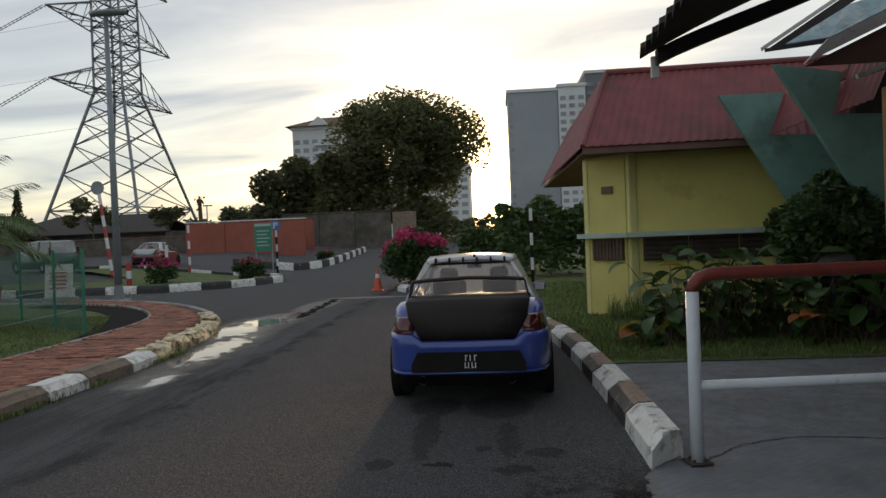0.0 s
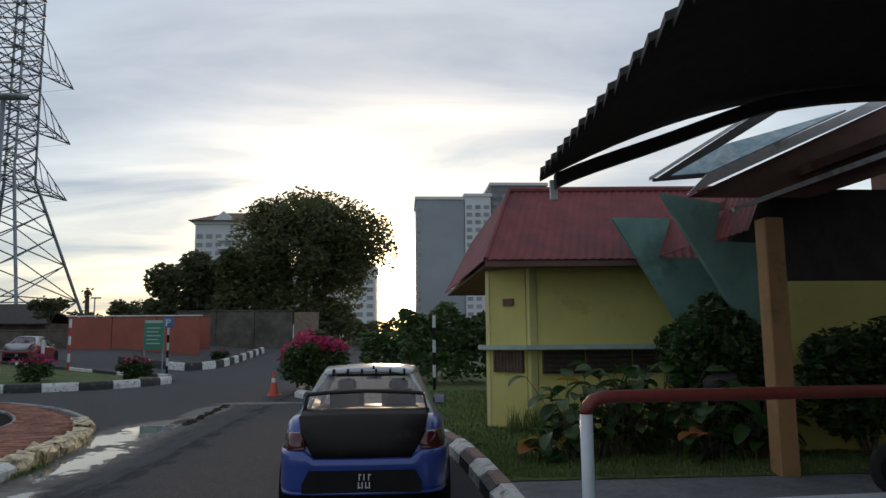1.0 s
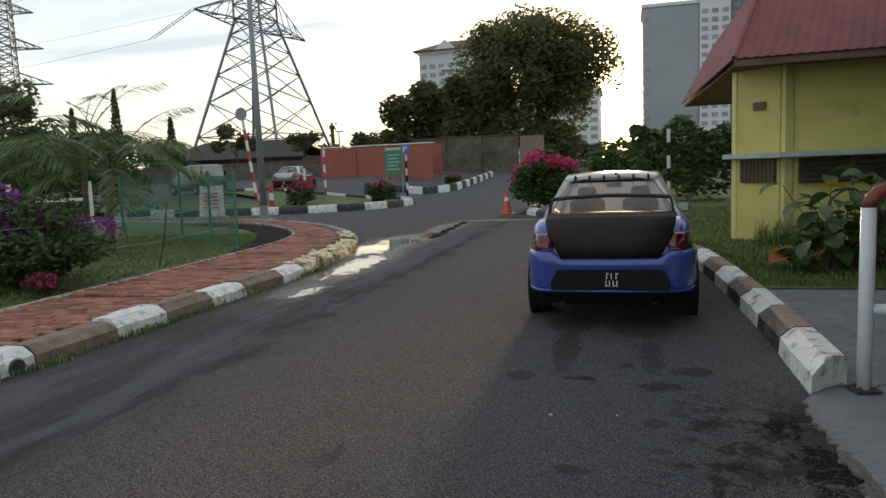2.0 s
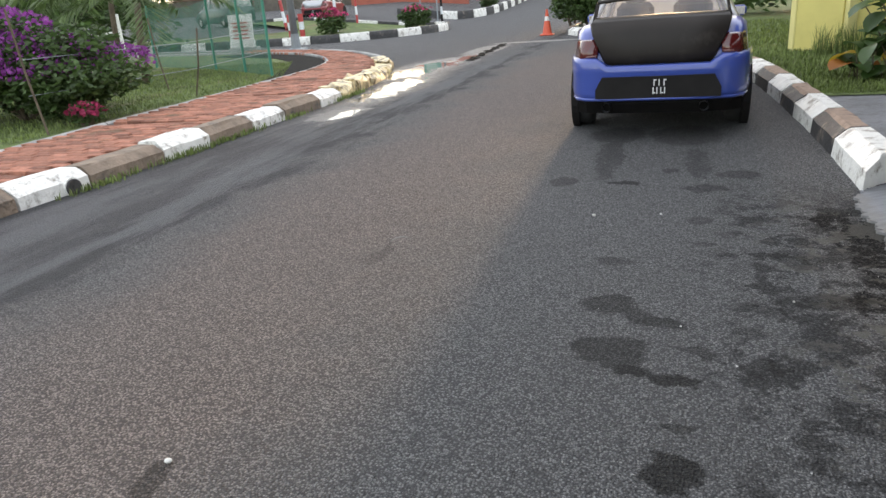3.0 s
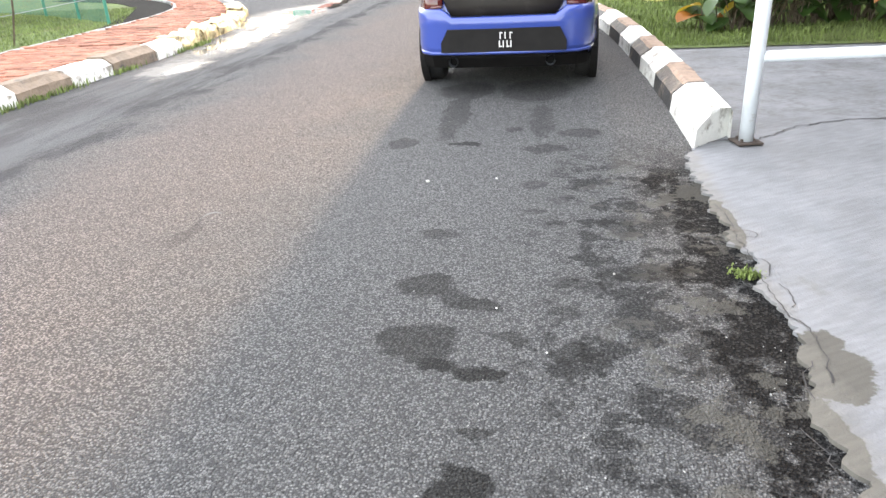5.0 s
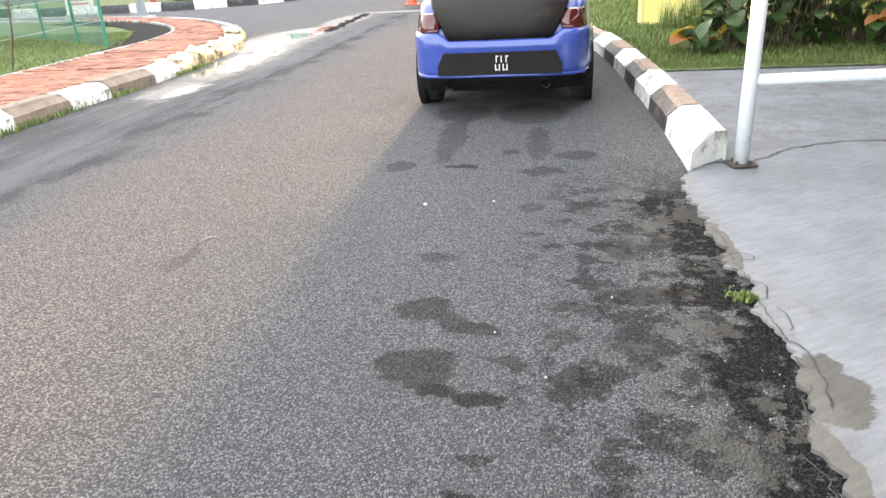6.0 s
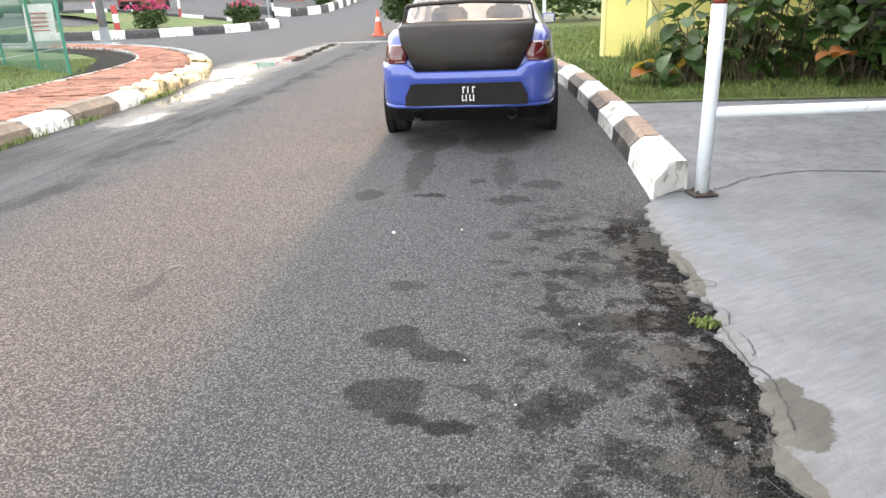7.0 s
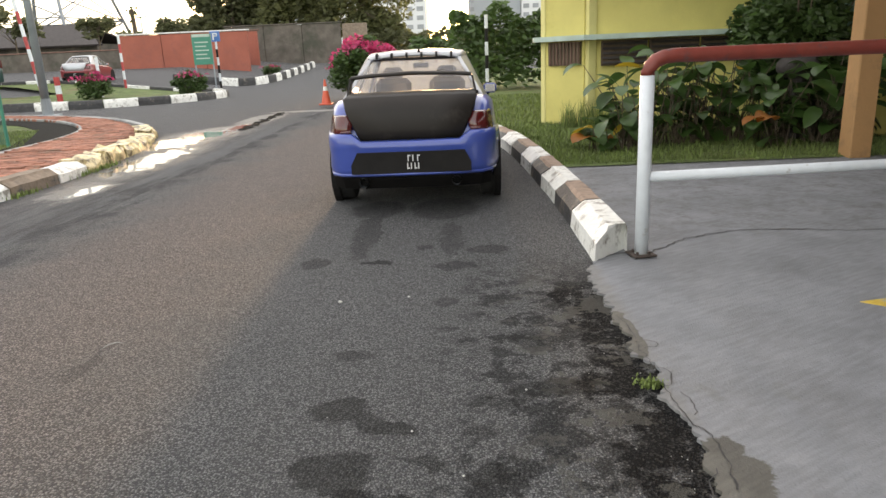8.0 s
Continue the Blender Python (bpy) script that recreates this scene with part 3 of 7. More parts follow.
rk = random.Random(5)
kerb_left = tagged(new("kerb_pavement"), "worn black and white painted kerb beside the brick pavement", "kerb", kind="structure")
s0 = min(range(len(LEFT)), key=lambda i: (LEFT[i] - Vector((-4.45, 4.04))).length)
white = True
i, pairs = s0 - 154, 0
while i < len(LEFT) - 8:
    L = 7 if white else 9 - pairs % 2
    pairs += not white
    y = LEFT[i].y
    if i >= 0 and y < 9.05:
        kerb_stone(LEFT, i, i + L, -1, 0.32, 0.19, 0.085, M["kerb_white"] if white else M["kerb_brown"], kerb_left, rk.uniform(0, 0.12), 0.004, rk)
    elif i >= 0 and y < 14.3:
        kerb_stone(LEFT, i, i + L, -1, 0.34, 0.2, 0.05, M["kerb_yellow"], kerb_left, rk.uniform(0, 0.3), 0.02, rk)
    elif i >= 0:
        kerb_stone(LEFT, i, i + L, -1, 0.15, 0.15, 0.03, M["concrete"], kerb_left, 0, 0.003, rk)
    i += L
    white = not white

kerb_right = tagged(new("kerb_verge"), "chamfered black and white concrete kerb beside the parked car", "kerb", kind="structure")
i, k = 0, 0
for L in (10, 8, 8, 7, 8, 8) + (8,) * 60:
    if i >= len(RIGHT) - 2:
        break
    kerb_stone(RIGHT, i, i + L, 1, 0.25, 0.205, 0.09, M["kerb_white"] if k % 2 == 0 else [M["kerb_black"], M["kerb_top"]], kerb_right, 0, 0.003, rk, 0.27 if k == 0 else 0.0)
    i += L
    k += 1

kerb_isl = tagged(new("kerb_island"), "black and white painted kerb round the planted island", "kerb", kind="structure")
for j, i in enumerate(range(0, len(ISLAND) - 12, 11)):
    kerb_stone(ISLAND, i, i + 11, -1, 0.2, 0.28, 0.04, M["kerb_white"] if j % 2 else M["kerb_black"], kerb_isl, 0, 0.004, rk)
kerb_up = tagged(new("kerb_carpark"), "black and white painted kerb at the car park entrance", "kerb", kind="structure")
for j, i in enumerate(range(0, len(UPPER) - 10, 9)):
    kerb_stone(UPPER, i, i + 9, -1, 0.25, 0.4, 0.04, M["kerb_white"] if j % 2 else M["kerb_black"], kerb_up, 0, 0.004, rk)


def fill(name, edge_a, edge_b, z, material, label, category, lift=0.2):
    """A slab between two plan lines of equal count."""
    bm = bmesh.new()
    rows = []
    for a, b in zip(edge_a, edge_b):
        rows.append([bm.verts.new((p.x, p.y, terrain(p.x, p.y) + zz)) for p, zz in ((a, z - lift), (a, z), (a.lerp(b, 0.33), z), (a.lerp(b, 0.67), z), (b, z), (b, z - lift))])
    for a, b in zip(rows, rows[1:]):
        for k in range(5):
            bm.faces.new((a[k], a[k + 1], b[k + 1], b[k]))
    bmesh.ops.recalc_face_normals(bm, faces=bm.faces)
    return tagged(part(name, bm, material), label, category, kind="structure")


def offset(line, d):
    out = []
    for i, p in enumerate(line):
        t = (line[min(i + 1, len(line) - 1)] - line[max(i - 1, 0)]).normalized()
        out.append(p + Vector((-t.y, t.x)) * d)
    return out


def resample(line, n):
    return [line[round(k * (len(line) - 1) / (n - 1))] for k in range(n)]


NP = 160
kin = resample(offset(LEFT, 0.3), NP)
inn = resample(INNER, NP)
pavement = fill("pavement", kin, inn, 0.125, M["joint"], "red brick paver footpath curving round the corner", "pavement")
# low concrete edging and the lawn behind it
edging = tagged(new("edging"), "thin pale concrete edging along the brick footpath", "edging", kind="structure")
for i in range(0, len(INNER) - 12, 10):
    kerb_stone(INNER, i, i + 10, -1, 0.08, 0.165, 0.01, M["concrete"], edging, 0, 0.002, rk)
lawn_in = resample(offset(INNER, 0.08), NP)
lawn_out = [Vector((-46, -14 + 62 * min(1, k / (NP - 1)) * 0.55)) for k in range(NP)]
fill("lawn", lawn_in, lawn_out, 0.1, M["grass"], "mown green lawn behind a brick footpath", "lawn")
fill("island_bed", resample(offset(ISLAND, 0.19), 60), [Vector((-14 - k * 0.2, 28)) for k in range(60)][::-1], 0.16, M["grass"], "grassy planted island in the car park entrance", "lawn")

# flat strip between lawn and footpath; the ditch's shade is in its black
i0 = min(range(len(INNER)), key=lambda i: abs(INNER[i].y - 10.5))
ditch = INNER[i0:i0 + 110]
fill("ditch", resample(offset(ditch, 0.09), 50), [p + (q - p) * (0.15 + 0.85 * min(1, 4 * k / 49)) for k, (p, q) in enumerate(zip(resample(offset(ditch, 0.09), 50), resample(offset(ditch, 0.85), 50)))], 0.112, M["ditch"], "flat earth strip coloured black for ditch shade beside the footpath", "ditch")
drain = tagged(new("kerb_drain"), "round drain outlet broken through the white kerb", "drain")
part("pipe", tube(bmesh.new(), (-4.62, 4.6, 0.05), (-4.45, 4.6, 0.05), 0.08, n=20), M["kerb_white"], drain)
# solid black end piece stands for the shade inside the pipe
part("opening", tube(bmesh.new(), (-4.6, 4.6, 0.045), (-4.43, 4.6, 0.045), 0.072, n=20), M["kerb_black"], drain, "black plug coloured for the shade in the pipe mouth")

# verge on the house side and concrete apron by the rail
vr = resample(offset(RIGHT[36:], -0.24), 120)
vo = [Vector((26, 8.7 + 45 * k / 119)) for k in range(120)]
fill("verge", vr, vo, 0.026, M["grass"], "rough grass verge between the kerb and the yellow house", "lawn")


def apron():
    rr = random.Random(8)
    pts = [(1.35, 8.75), (1.42, 5.15), (1.2, 4.88)]
    edge = [(1.12, 4.55), (1.135, 4.2), (1.12, 3.85), (1.155, 3.66), (1.125, 3.43), (1.185, 3.35), (1.145, 3.1), (1.175, 2.9), (1.145, 2.73), (1.13, 2.455), (1.08, 2.33), (1.11, 2.25), (1.1, 2.1), (1.08, 1.9), (1.15, 1.5), (1.08, 1.0), (1.16, 0.3), (1.2, -1), (1.15, -3), (1.2, -14)]
    prev = pts[-1]
    for e in edge:
        m2 = max(4, min(24, round(abs(e[1] - prev[1]) / 0.018)))
        for k in range(1, m2 + 1):
            f = k / m2
            yy = prev[1] + (e[1] - prev[1]) * f
            pts.append((prev[0] + (e[0] - prev[0]) * f + 0.05 * noise.noise(Vector((yy * 6, 1, 2))) + 0.03 * noise.noise(Vector((yy * 21, 5, 2))) + rr.gauss(0, 0.008), yy))
        prev = e
    pts += [(26, -14), (26, 8.75)]
    bm = prism(bmesh.new(), pts, -0.1, 0.014)
    ob = part("apron", bm, M["apron"])
    return tagged(ob, "pale cracked concrete apron with a ragged broken edge", "pavement", kind="structure")


def apron_mat():
    m = mat("apron_concrete", (0.196, 0.203, 0.216), 0.8, var=0.2, scale=1.8, bump=0.35, bscale=110, stain=(0.14, 0.14, 0.135), sfac=0.0, sscale=1.0, coords="World")
    n, l = m.node_tree.nodes, m.node_tree.links
    b = n["Principled BSDF"]
    src = b.inputs["Base Color"].links[0].from_socket
    pos = n.new("ShaderNodeNewGeometry").outputs["Position"]
    mp = n.new("ShaderNodeMapping")
    mp.inputs["Scale"].default_value = (1.0, 6.0, 1.0)
    turn = n.new("ShaderNodeMapping")
    turn.inputs["Rotation"].default_value = (0, 0, -0.55)
    l.new(pos, turn.inputs[0])
    l.new(turn.outputs[0], mp.inputs[0])
    br = n.new("ShaderNodeTexNoise")
    br.inputs["Scale"].default_value, br.inputs["Detail"].default_value = 7.0, 9
    l.new(mp.outputs[0], br.inputs["Vector"])
    # darker weathered slab beyond the crack
    sep = n.new("ShaderNodeSeparateXYZ")
    l.new(pos, sep.inputs[0])
    st = n.new("ShaderNodeTexNoise")
    st.inputs["Scale"].default_value, st.inputs["Detail"].default_value, st.inputs["Roughness"].default_value = 5.5, 13, 0.88
    st.inputs["Distortion"].default_value = 0.25
    l.new(pos, st.inputs["Vector"])
    r = n.new("ShaderNodeMapRange")
    r.inputs["From Min"].default_value, r.inputs["From Max"].default_value, r.inputs["To Max"].default_value = 0.48, 0.62, 0.7
    l.new(st.outputs["Fac"], r.inputs["Value"])
    y = n.new("ShaderNodeMapRange")
    y.inputs["From Min"].default_value, y.inputs["From Max"].default_value, y.inputs["To Min"].default_value = 5.2, 5.7, 0.12
    l.new(sep.outputs["Y"], y.inputs["Value"])
    mu = n.new("ShaderNodeMath")
    mu.operation = "MULTIPLY"
    l.new(r.outputs[0], mu.inputs[0])
    l.new(y.outputs[0], mu.inputs[1])
    mx = n.new("ShaderNodeMix")
    mx.data_type = "RGBA"
    mx.inputs["B"].default_value = (0.085, 0.08, 0.074, 1)
    l.new(mu.outputs[0], mx.inputs["Factor"])
    l.new(src, mx.inputs["A"])
    # brown weathered patches along the broken edge
    wz = n.new("ShaderNodeTexNoise")
    wz.inputs["Scale"].default_value, wz.inputs["Detail"].default_value, wz.inputs["Roughness"].default_value = 9, 9, 0.64
    l.new(pos, wz.inputs["Vector"])
    last = mx
    for x, y2, rx, ry in ((1.19, 2.62, 0.135, 0.2), (1.09, 2.2, 0.08, 0.3), (1.15, 3.72, 0.05, 0.3)):
        mp2 = n.new("ShaderNodeVectorMath")
        mp2.operation = "MULTIPLY_ADD"
        mp2.inputs[1].default_value, mp2.inputs[2].default_value = (1 / rx, 1 / ry, 0), (-x / rx, -y2 / ry, 0)
        l.new(pos, mp2.inputs[0])
        ln = n.new("ShaderNodeVectorMath")
        ln.operation = "LENGTH"
        l.new(mp2.outputs[0], ln.inputs[0])
        ad = n.new("ShaderNodeMath")
        ad.operation = "MULTIPLY_ADD"
        ad.inputs[1].default_value = 1.2
        l.new(wz.outputs["Fac"], ad.inputs[0])
        l.new(ln.outputs["Value"], ad.inputs[2])
        rr2 = n.new("ShaderNodeMapRange")
        rr2.inputs["From Min"].default_value, rr2.inputs["From Max"].default_value, rr2.inputs["To Max"].default_value = 1.62, 1.55, 0.95
        l.new(ad.outputs[0], rr2.inputs["Value"])
        mx2 = n.new("ShaderNodeMix")
        mx2.data_type = "RGBA"
        mx2.inputs["B"].default_value = (0.083, 0.079, 0.068, 1)
        l.new(rr2.outputs[0], mx2.inputs["Factor"])
        l.new(last.outputs["Result"], mx2.inputs["A"])
        last = mx2
    ed = n.new("ShaderNodeMath")
    ed.operation = "MULTIPLY_ADD"
    ed.inputs[1].default_value = 0.3
    l.new(wz.outputs["Fac"], ed.inputs[0])
    l.new(sep.outputs["X"], ed.inputs[2])
    er = n.new("ShaderNodeMapRange")
    er.inputs["From Min"].default_value, er.inputs["From Max"].default_value, er.inputs["To Max"].default_value = 1.38, 1.3, 0.4
    l.new(ed.outputs[0], er.inputs["Value"])
    mx3 = n.new("ShaderNodeMix")
    mx3.data_type = "RGBA"
    mx3.inputs["B"].default_value = (0.17, 0.16, 0.14, 1)
    l.new(er.outputs[0], mx3.inputs["Factor"])
    l.new(last.outputs["Result"], mx3.inputs["A"])
    mx = mx3
    rb = n.new("ShaderNodeMapRange")
    rb.inputs["From Min"].default_value, rb.inputs["From Max"].default_value, rb.inputs["To Min"].default_value, rb.inputs["To Max"].default_value = 0.35, 0.65, 0.89, 1.08
    l.new(br.outputs["Fac"], rb.inputs["Value"])
    sc = n.new("ShaderNodeVectorMath")
    sc.operation = "SCALE"
    l.new(mx.outputs["Result"], sc.inputs[0])
    l.new(rb.outputs[0], sc.inputs["Scale"])
    l.new(sc.outputs[0], b.inputs["Base Color"])
    return m


M["apron"] = apron_mat()
apron()

# ---- yellow house with red mansard roof ----
def tiled_slope(a, b, c, d, pitch, course, material, parent, amp=0.022):
    """Corrugated tile slope: eave a to b, top d to c, with tile courses stepped down the slope."""
    a, b, c, d = map(Vector, (a, b, c, d))
    bm = bmesh.new()
    nrm = (b - a).cross(d - a).normalized()
    if nrm.z < 0:
        nrm = -nrm
    nx = max(2, round((b - a).length / pitch)) * 6
    ny = max(1, round((d - a).length / course))
    for j in range(ny):
        f0, f1 = j / ny, (j + 1) / ny
        lo, hi = [], []
        for i in range(nx + 1):
            u = i / nx
            w = amp * (0.5 + 0.5 * math.cos(2 * math.pi * i / 6))
            p0 = a.lerp(b, u).lerp(d.lerp(c, u), f0)
            p1 = a.lerp(b, u).lerp(d.lerp(c, u), f1)
            lo.append((bm.verts.new(p0 + nrm * (w + 0.018)), bm.verts.new(p0 + nrm * (w + 0.004))))
            hi.append(bm.verts.new(p1 + nrm * w))
        for i in range(nx):
            bm.faces.new((lo[i][0], lo[i + 1][0], hi[i + 1], hi[i]))
            bm.faces.new((lo[i][1], lo[i + 1][1], lo[i + 1][0], lo[i][0]))
    return part("roof_tiles", bm, material, parent)


def house():
    h = thing("house", "yellow rendered house with a red tiled mansard roof and teal fins", "house", (0, 0, 0))
    wall = [(2.55, 12.75), (7.5, 12.45), (7.5, 20), (3.1, 20), (1.9, 13.3)]
    part("wall", prism(bmesh.new(), wall, 0.0, 2.98), M["yellow_wall"], h)
    for x, y in ((2.55, 12.75), (1.9, 13.3)):
        part("pilaster", box(bmesh.new(), (x + 0.06, y - 0.0, 1.48), (0.15, 0.15, 2.96), 20, 0.01), M["cream"], h, "pale corner pilaster strip")
    part("chamfer_face", plate(bmesh.new(), [(1.93, 13.24, 0.05), (2.52, 12.75, 0.05), (2.52, 12.75, 2.93), (1.93, 13.24, 2.93)], 0.03), M["yellow_wall"], h)
    # ledge running round above the low windows
    led = [(1.75, 13.6), (1.72, 13.15), (2.45, 12.45), (7.6, 12.12), (7.6, 12.7), (2.6, 12.85), (1.95, 13.4)]
    part("ledge", prism(bmesh.new(), led, 1.42, 1.5), M["ledge"], h, "pale teal concrete ledge")
    for x0, x1, k in ((2.78, 3.52, 0), (3.56, 4.35, 1), (4.39, 5.4, 2)):
        win = part("louvre_window", box(bmesh.new(), ((x0 + x1) / 2, 12.66 - 0.03 * k, 1.2), (x1 - x0, 0.06, 0.4), -3.5), M["vent"], h, "dark louvred strip window")
        bm = bmesh.new()
        for q in range(5):
            box(bm, m=pose((x0 + x1) / 2, 12.61 - 0.03 * k, 1.05 + q * 0.075, 35, 0, -3.5) @ Matrix.Identity(4), c=None, s=(x1 - x0 - 0.04, 0.06, 0.008))
        part("louvre", bm, M["timber_shade_dark"], win)
    win = part("louvre_window", plate(bmesh.new(), [(1.99, 13.15, 1.02), (2.46, 12.75, 1.02), (2.46, 12.75, 1.4), (1.99, 13.15, 1.4)], 0.07), M["vent"], h, "dark louvred strip window")
    bm = bmesh.new()
    for q in range(9):
        f = (q + 0.5) / 9
        box(bm, (1.97 + 0.47 * f, 13.11 - 0.4 * f, 1.21), (0.018, 0.02, 0.36), -40)
    part("louvre", bm, M["soffit"], win)
    vent = part("vent", plate(bmesh.new(), [(2.16, 13.02, 2.2), (2.32, 12.88, 2.2), (2.32, 12.88, 2.33), (2.16, 13.02, 2.33)], 0.06), M["soffit"], h)
    # roof: front eave, ridge and the long side eave
    ez, tz = 2.92, 4.36
    e = [(1.72, 12.0), (7.6, 11.75), (7.6, 20.8), (1.58, 20.8)]
    t = [(2.33, 13.2), (7.6, 12.95), (7.6, 20.1), (2.33, 20.1)]
    roof = part("roof", prism(bmesh.new(), [(x + (0.06 if k in (0, 3) else -0.06), y + 0.03) for k, (x, y) in enumerate(e)], ez - 0.05, ez - 0.005), M["soffit"], h, "brown boarded eaves under the red roof")
    tiled_slope((*e[0], ez), (*e[1], ez), (*t[1], tz), (*t[0], tz), 0.15, 1.7, M["roof_red"], h)
    tiled_slope((*e[3], ez), (*e[0], ez), (*t[0], tz), (*t[3], tz), 0.15, 1.7, M["roof_red"], h)
    bm = bmesh.new()
    lo = [bm.verts.new((x + dx, y + dy, ez - 0.02)) for (x, y), dx, dy in zip(e, (0.09, -0.02, -0.02, 0.09), (0.09, 0.09, -0.02, -0.02))]
    hi = [bm.verts.new((x + 0.06, y + 0.06, tz - 0.02)) for x, y in t]
    for k in range(4):
        bm.faces.new((lo[k], lo[(k + 1) % 4], hi[(k + 1) % 4], hi[k]))
    bm.faces.new(hi)
    bm.faces.new(lo[::-1])
    part("roof_deck", bm, M["soffit"], h)
    bm = bmesh.new()
    sweep(bm, [(*t[0], tz + 0.03), (*t[1], tz + 0.03)], 0.06, 8)
    sweep(bm, [(*e[0], ez + 0.03), (*t[0], tz + 0.03)], 0.045, 8)
    part("ridge_cap", bm, M["roof_red"], h)
    part("fascia", plate(bmesh.new(), [(1.72, 12.03, 2.82), (7.6, 11.78, 2.82), (7.6, 11.78, 2.93), (1.72, 12.03, 2.93)], 0.03), M["soffit"], h)
    # wing that comes towards the drive
    part("wing_wall", prism(bmesh.new(), [(5.55, 10.32), (5.75, 10.32), (5.75, 12.6), (5.55, 12.6)], 0.0, 2.95), M["teal"], h, "teal rendered wing wall in shade")
    # steep tiled skirt between the fins
    tiled_slope((4.57, 11.55, 2.92), (4.57, 10.3, 2.94), (4.78, 10.3, 3.54), (4.78, 11.55, 3.54), 0.15, 1.7, M["roof_red"], h)
    tiled_slope((4.87, 10.18, 2.99), (4.93, 9.25, 3.01), (5.2, 9.25, 3.69), (5.14, 10.18, 3.69), 0.15, 1.7, M["roof_red"], h)
    part("fin", plate(bmesh.new(), [(3.78, 11.6, 3.58), (4.75, 11.6, 3.57), (4.58, 11.6, 2.92), (5.54, 11.6, 2.9), (5.54, 11.6, 1.3), (5.12, 11.6, 1.3)], 0.1), M["teal"], h, "teal triangular concrete fin")
    part("fin", plate(bmesh.new(), [(4.1, 10.25, 3.71), (4.98, 10.25, 3.56), (4.88, 10.25, 3.0), (5.54, 10.25, 2.97), (5.54, 10.25, 1.2), (5.5, 10.25, 1.3)], 0.1), M["teal"], h, "teal triangular concrete fin")
    return h


house()


# ---- porch at the drive: arched canopy, pillar, gable ----
def porch():
    p = thing("porch_canopy", "dark arched tile canopy on a tan pillar beside the drive", "canopy")

    def arch(x):
        u = (x - 2.0) / 4.8
        return 3.5 + 1.2 * (1 - (1 - min(1.0, u)) ** 2.2)
    # rear courses, down to y = -4.4, are added unseen to block skylight
    ys = [8.55 - 0.3 * k for k in range(44)]
    for k, y in enumerate(ys[:-1]):
        # each course of sheeting ends a little further out than the next one
        bm = bmesh.new()
        lo, hi = [], []
        for i in range(17):
            x = 1.98 + 5.0 * i / 16
            for yy, arr in ((y, lo), (y - 0.31, hi)):
                tl = 0.05 if arr is hi else 0.0
                arr.append((bm.verts.new((x - tl * (i == 0), yy, arch(x) + 0.05 + tl)), bm.verts.new((x - tl * (i == 0), yy, arch(x) + tl * 0.8))))
        for i in range(16):
            for s in (0, 1):
                bm.faces.new((lo[i][s], lo[i + 1][s], hi[i + 1][s], hi[i][s]))
            bm.faces.new((lo[i][0], lo[i + 1][0], lo[i + 1][1], lo[i][1]))
            bm.faces.new((hi[i][0], hi[i + 1][0], hi[i + 1][1], hi[i][1]))
        bm.faces.new((lo[0][0], lo[0][1], hi[0][1], hi[0][0]))
        bmesh.ops.recalc_face_normals(bm, faces=bm.faces)
        part("roof_sheet", bm, M["timber_shade_dark"], p)
    # arched end rafter below the sheeting, and its strut at the eave
    bm = bmesh.new()
    prev = None
    for i in range(21):
        x = 2.12 + 4.8 * i / 20
        z = arch(x) - 0.03 - 0.1 * math.sin(math.pi * min(1, i / 11)) ** 1.3
        ring = [bm.verts.new((x, yy, z + dz)) for yy, dz in ((8.4, 0), (8.4, -0.17), (8.28, -0.17), (8.28, 0))]
        if prev:
            for k in range(4):
                bm.faces.new((prev[k], prev[(k + 1) % 4], ring[(k + 1) % 4], ring[k]))
        else:
            bm.faces.new(ring)
        prev = ring
    bm.faces.new(prev)
    bmesh.ops.recalc_face_normals(bm, faces=bm.faces)
    part("arched_rafter", bm, M["timber_shade_dark"], p)
    part("strut_end", box(bmesh.new(), (2.12, 8.42, 3.36), (0.09, 0.05, 0.24), 0, 0.005), M["white_board"], p, "pale end board of the eave")
    part("pillar", box(bmesh.new(), (4.79, 8.55, 1.515), (0.235, 0.25, 3.05), 0, 0.012), M["orange_pillar"], p, "tan painted square pillar")
    part("pillar", box(bmesh.new(), (6.9, 2.0, 2.5), (0.36, 0.36, 5.0), 0, 0.012), M["orange_pillar"], p, "tan painted square pillar")
    # lower gable behind the canopy: pale barge board, brown panel, white gutter
    part("barge_board", plate(bmesh.new(), [(4.0, 9.05, 3.44), (7.2, 9.05, 4.86), (7.2, 9.05, 4.99), (4.28, 9.05, 3.72)], 0.05), M["white_board"], p, "weathered pale grey barge board")
    part("gable_panel", plate(bmesh.new(), [(4.03, 9.1, 3.42), (7.2, 9.1, 4.85), (7.2, 9.1, 3.9), (5.7, 9.1, 3.42)], 0.04), M["soffit"], p)
    part("gutter", plate(bmesh.new(), [(4.34, 8.5, 3.12), (6.7, 8.5, 3.95), (6.7, 8.5, 4.03), (4.32, 8.5, 3.17)], 0.06), M["white_board"], p, "white painted gutter edge")
    part("ceiling_board", plate(bmesh.new(), [(4.4, 8.54, 3.16), (6.7, 8.54, 3.97), (6.9, 9.0, 3.97), (4.55, 9.06, 3.22)], 0.03), M["soffit"], p)
    # dark sheet whose colour stands in for the unlit porch interior
    part("back_wall", box(bmesh.new(), (6.8, 10.4, 1.9), (3.2, 0.15, 3.8), 0), M["timber_shade_dark"], p, "wall coloured dark for the shaded interior behind the porch")
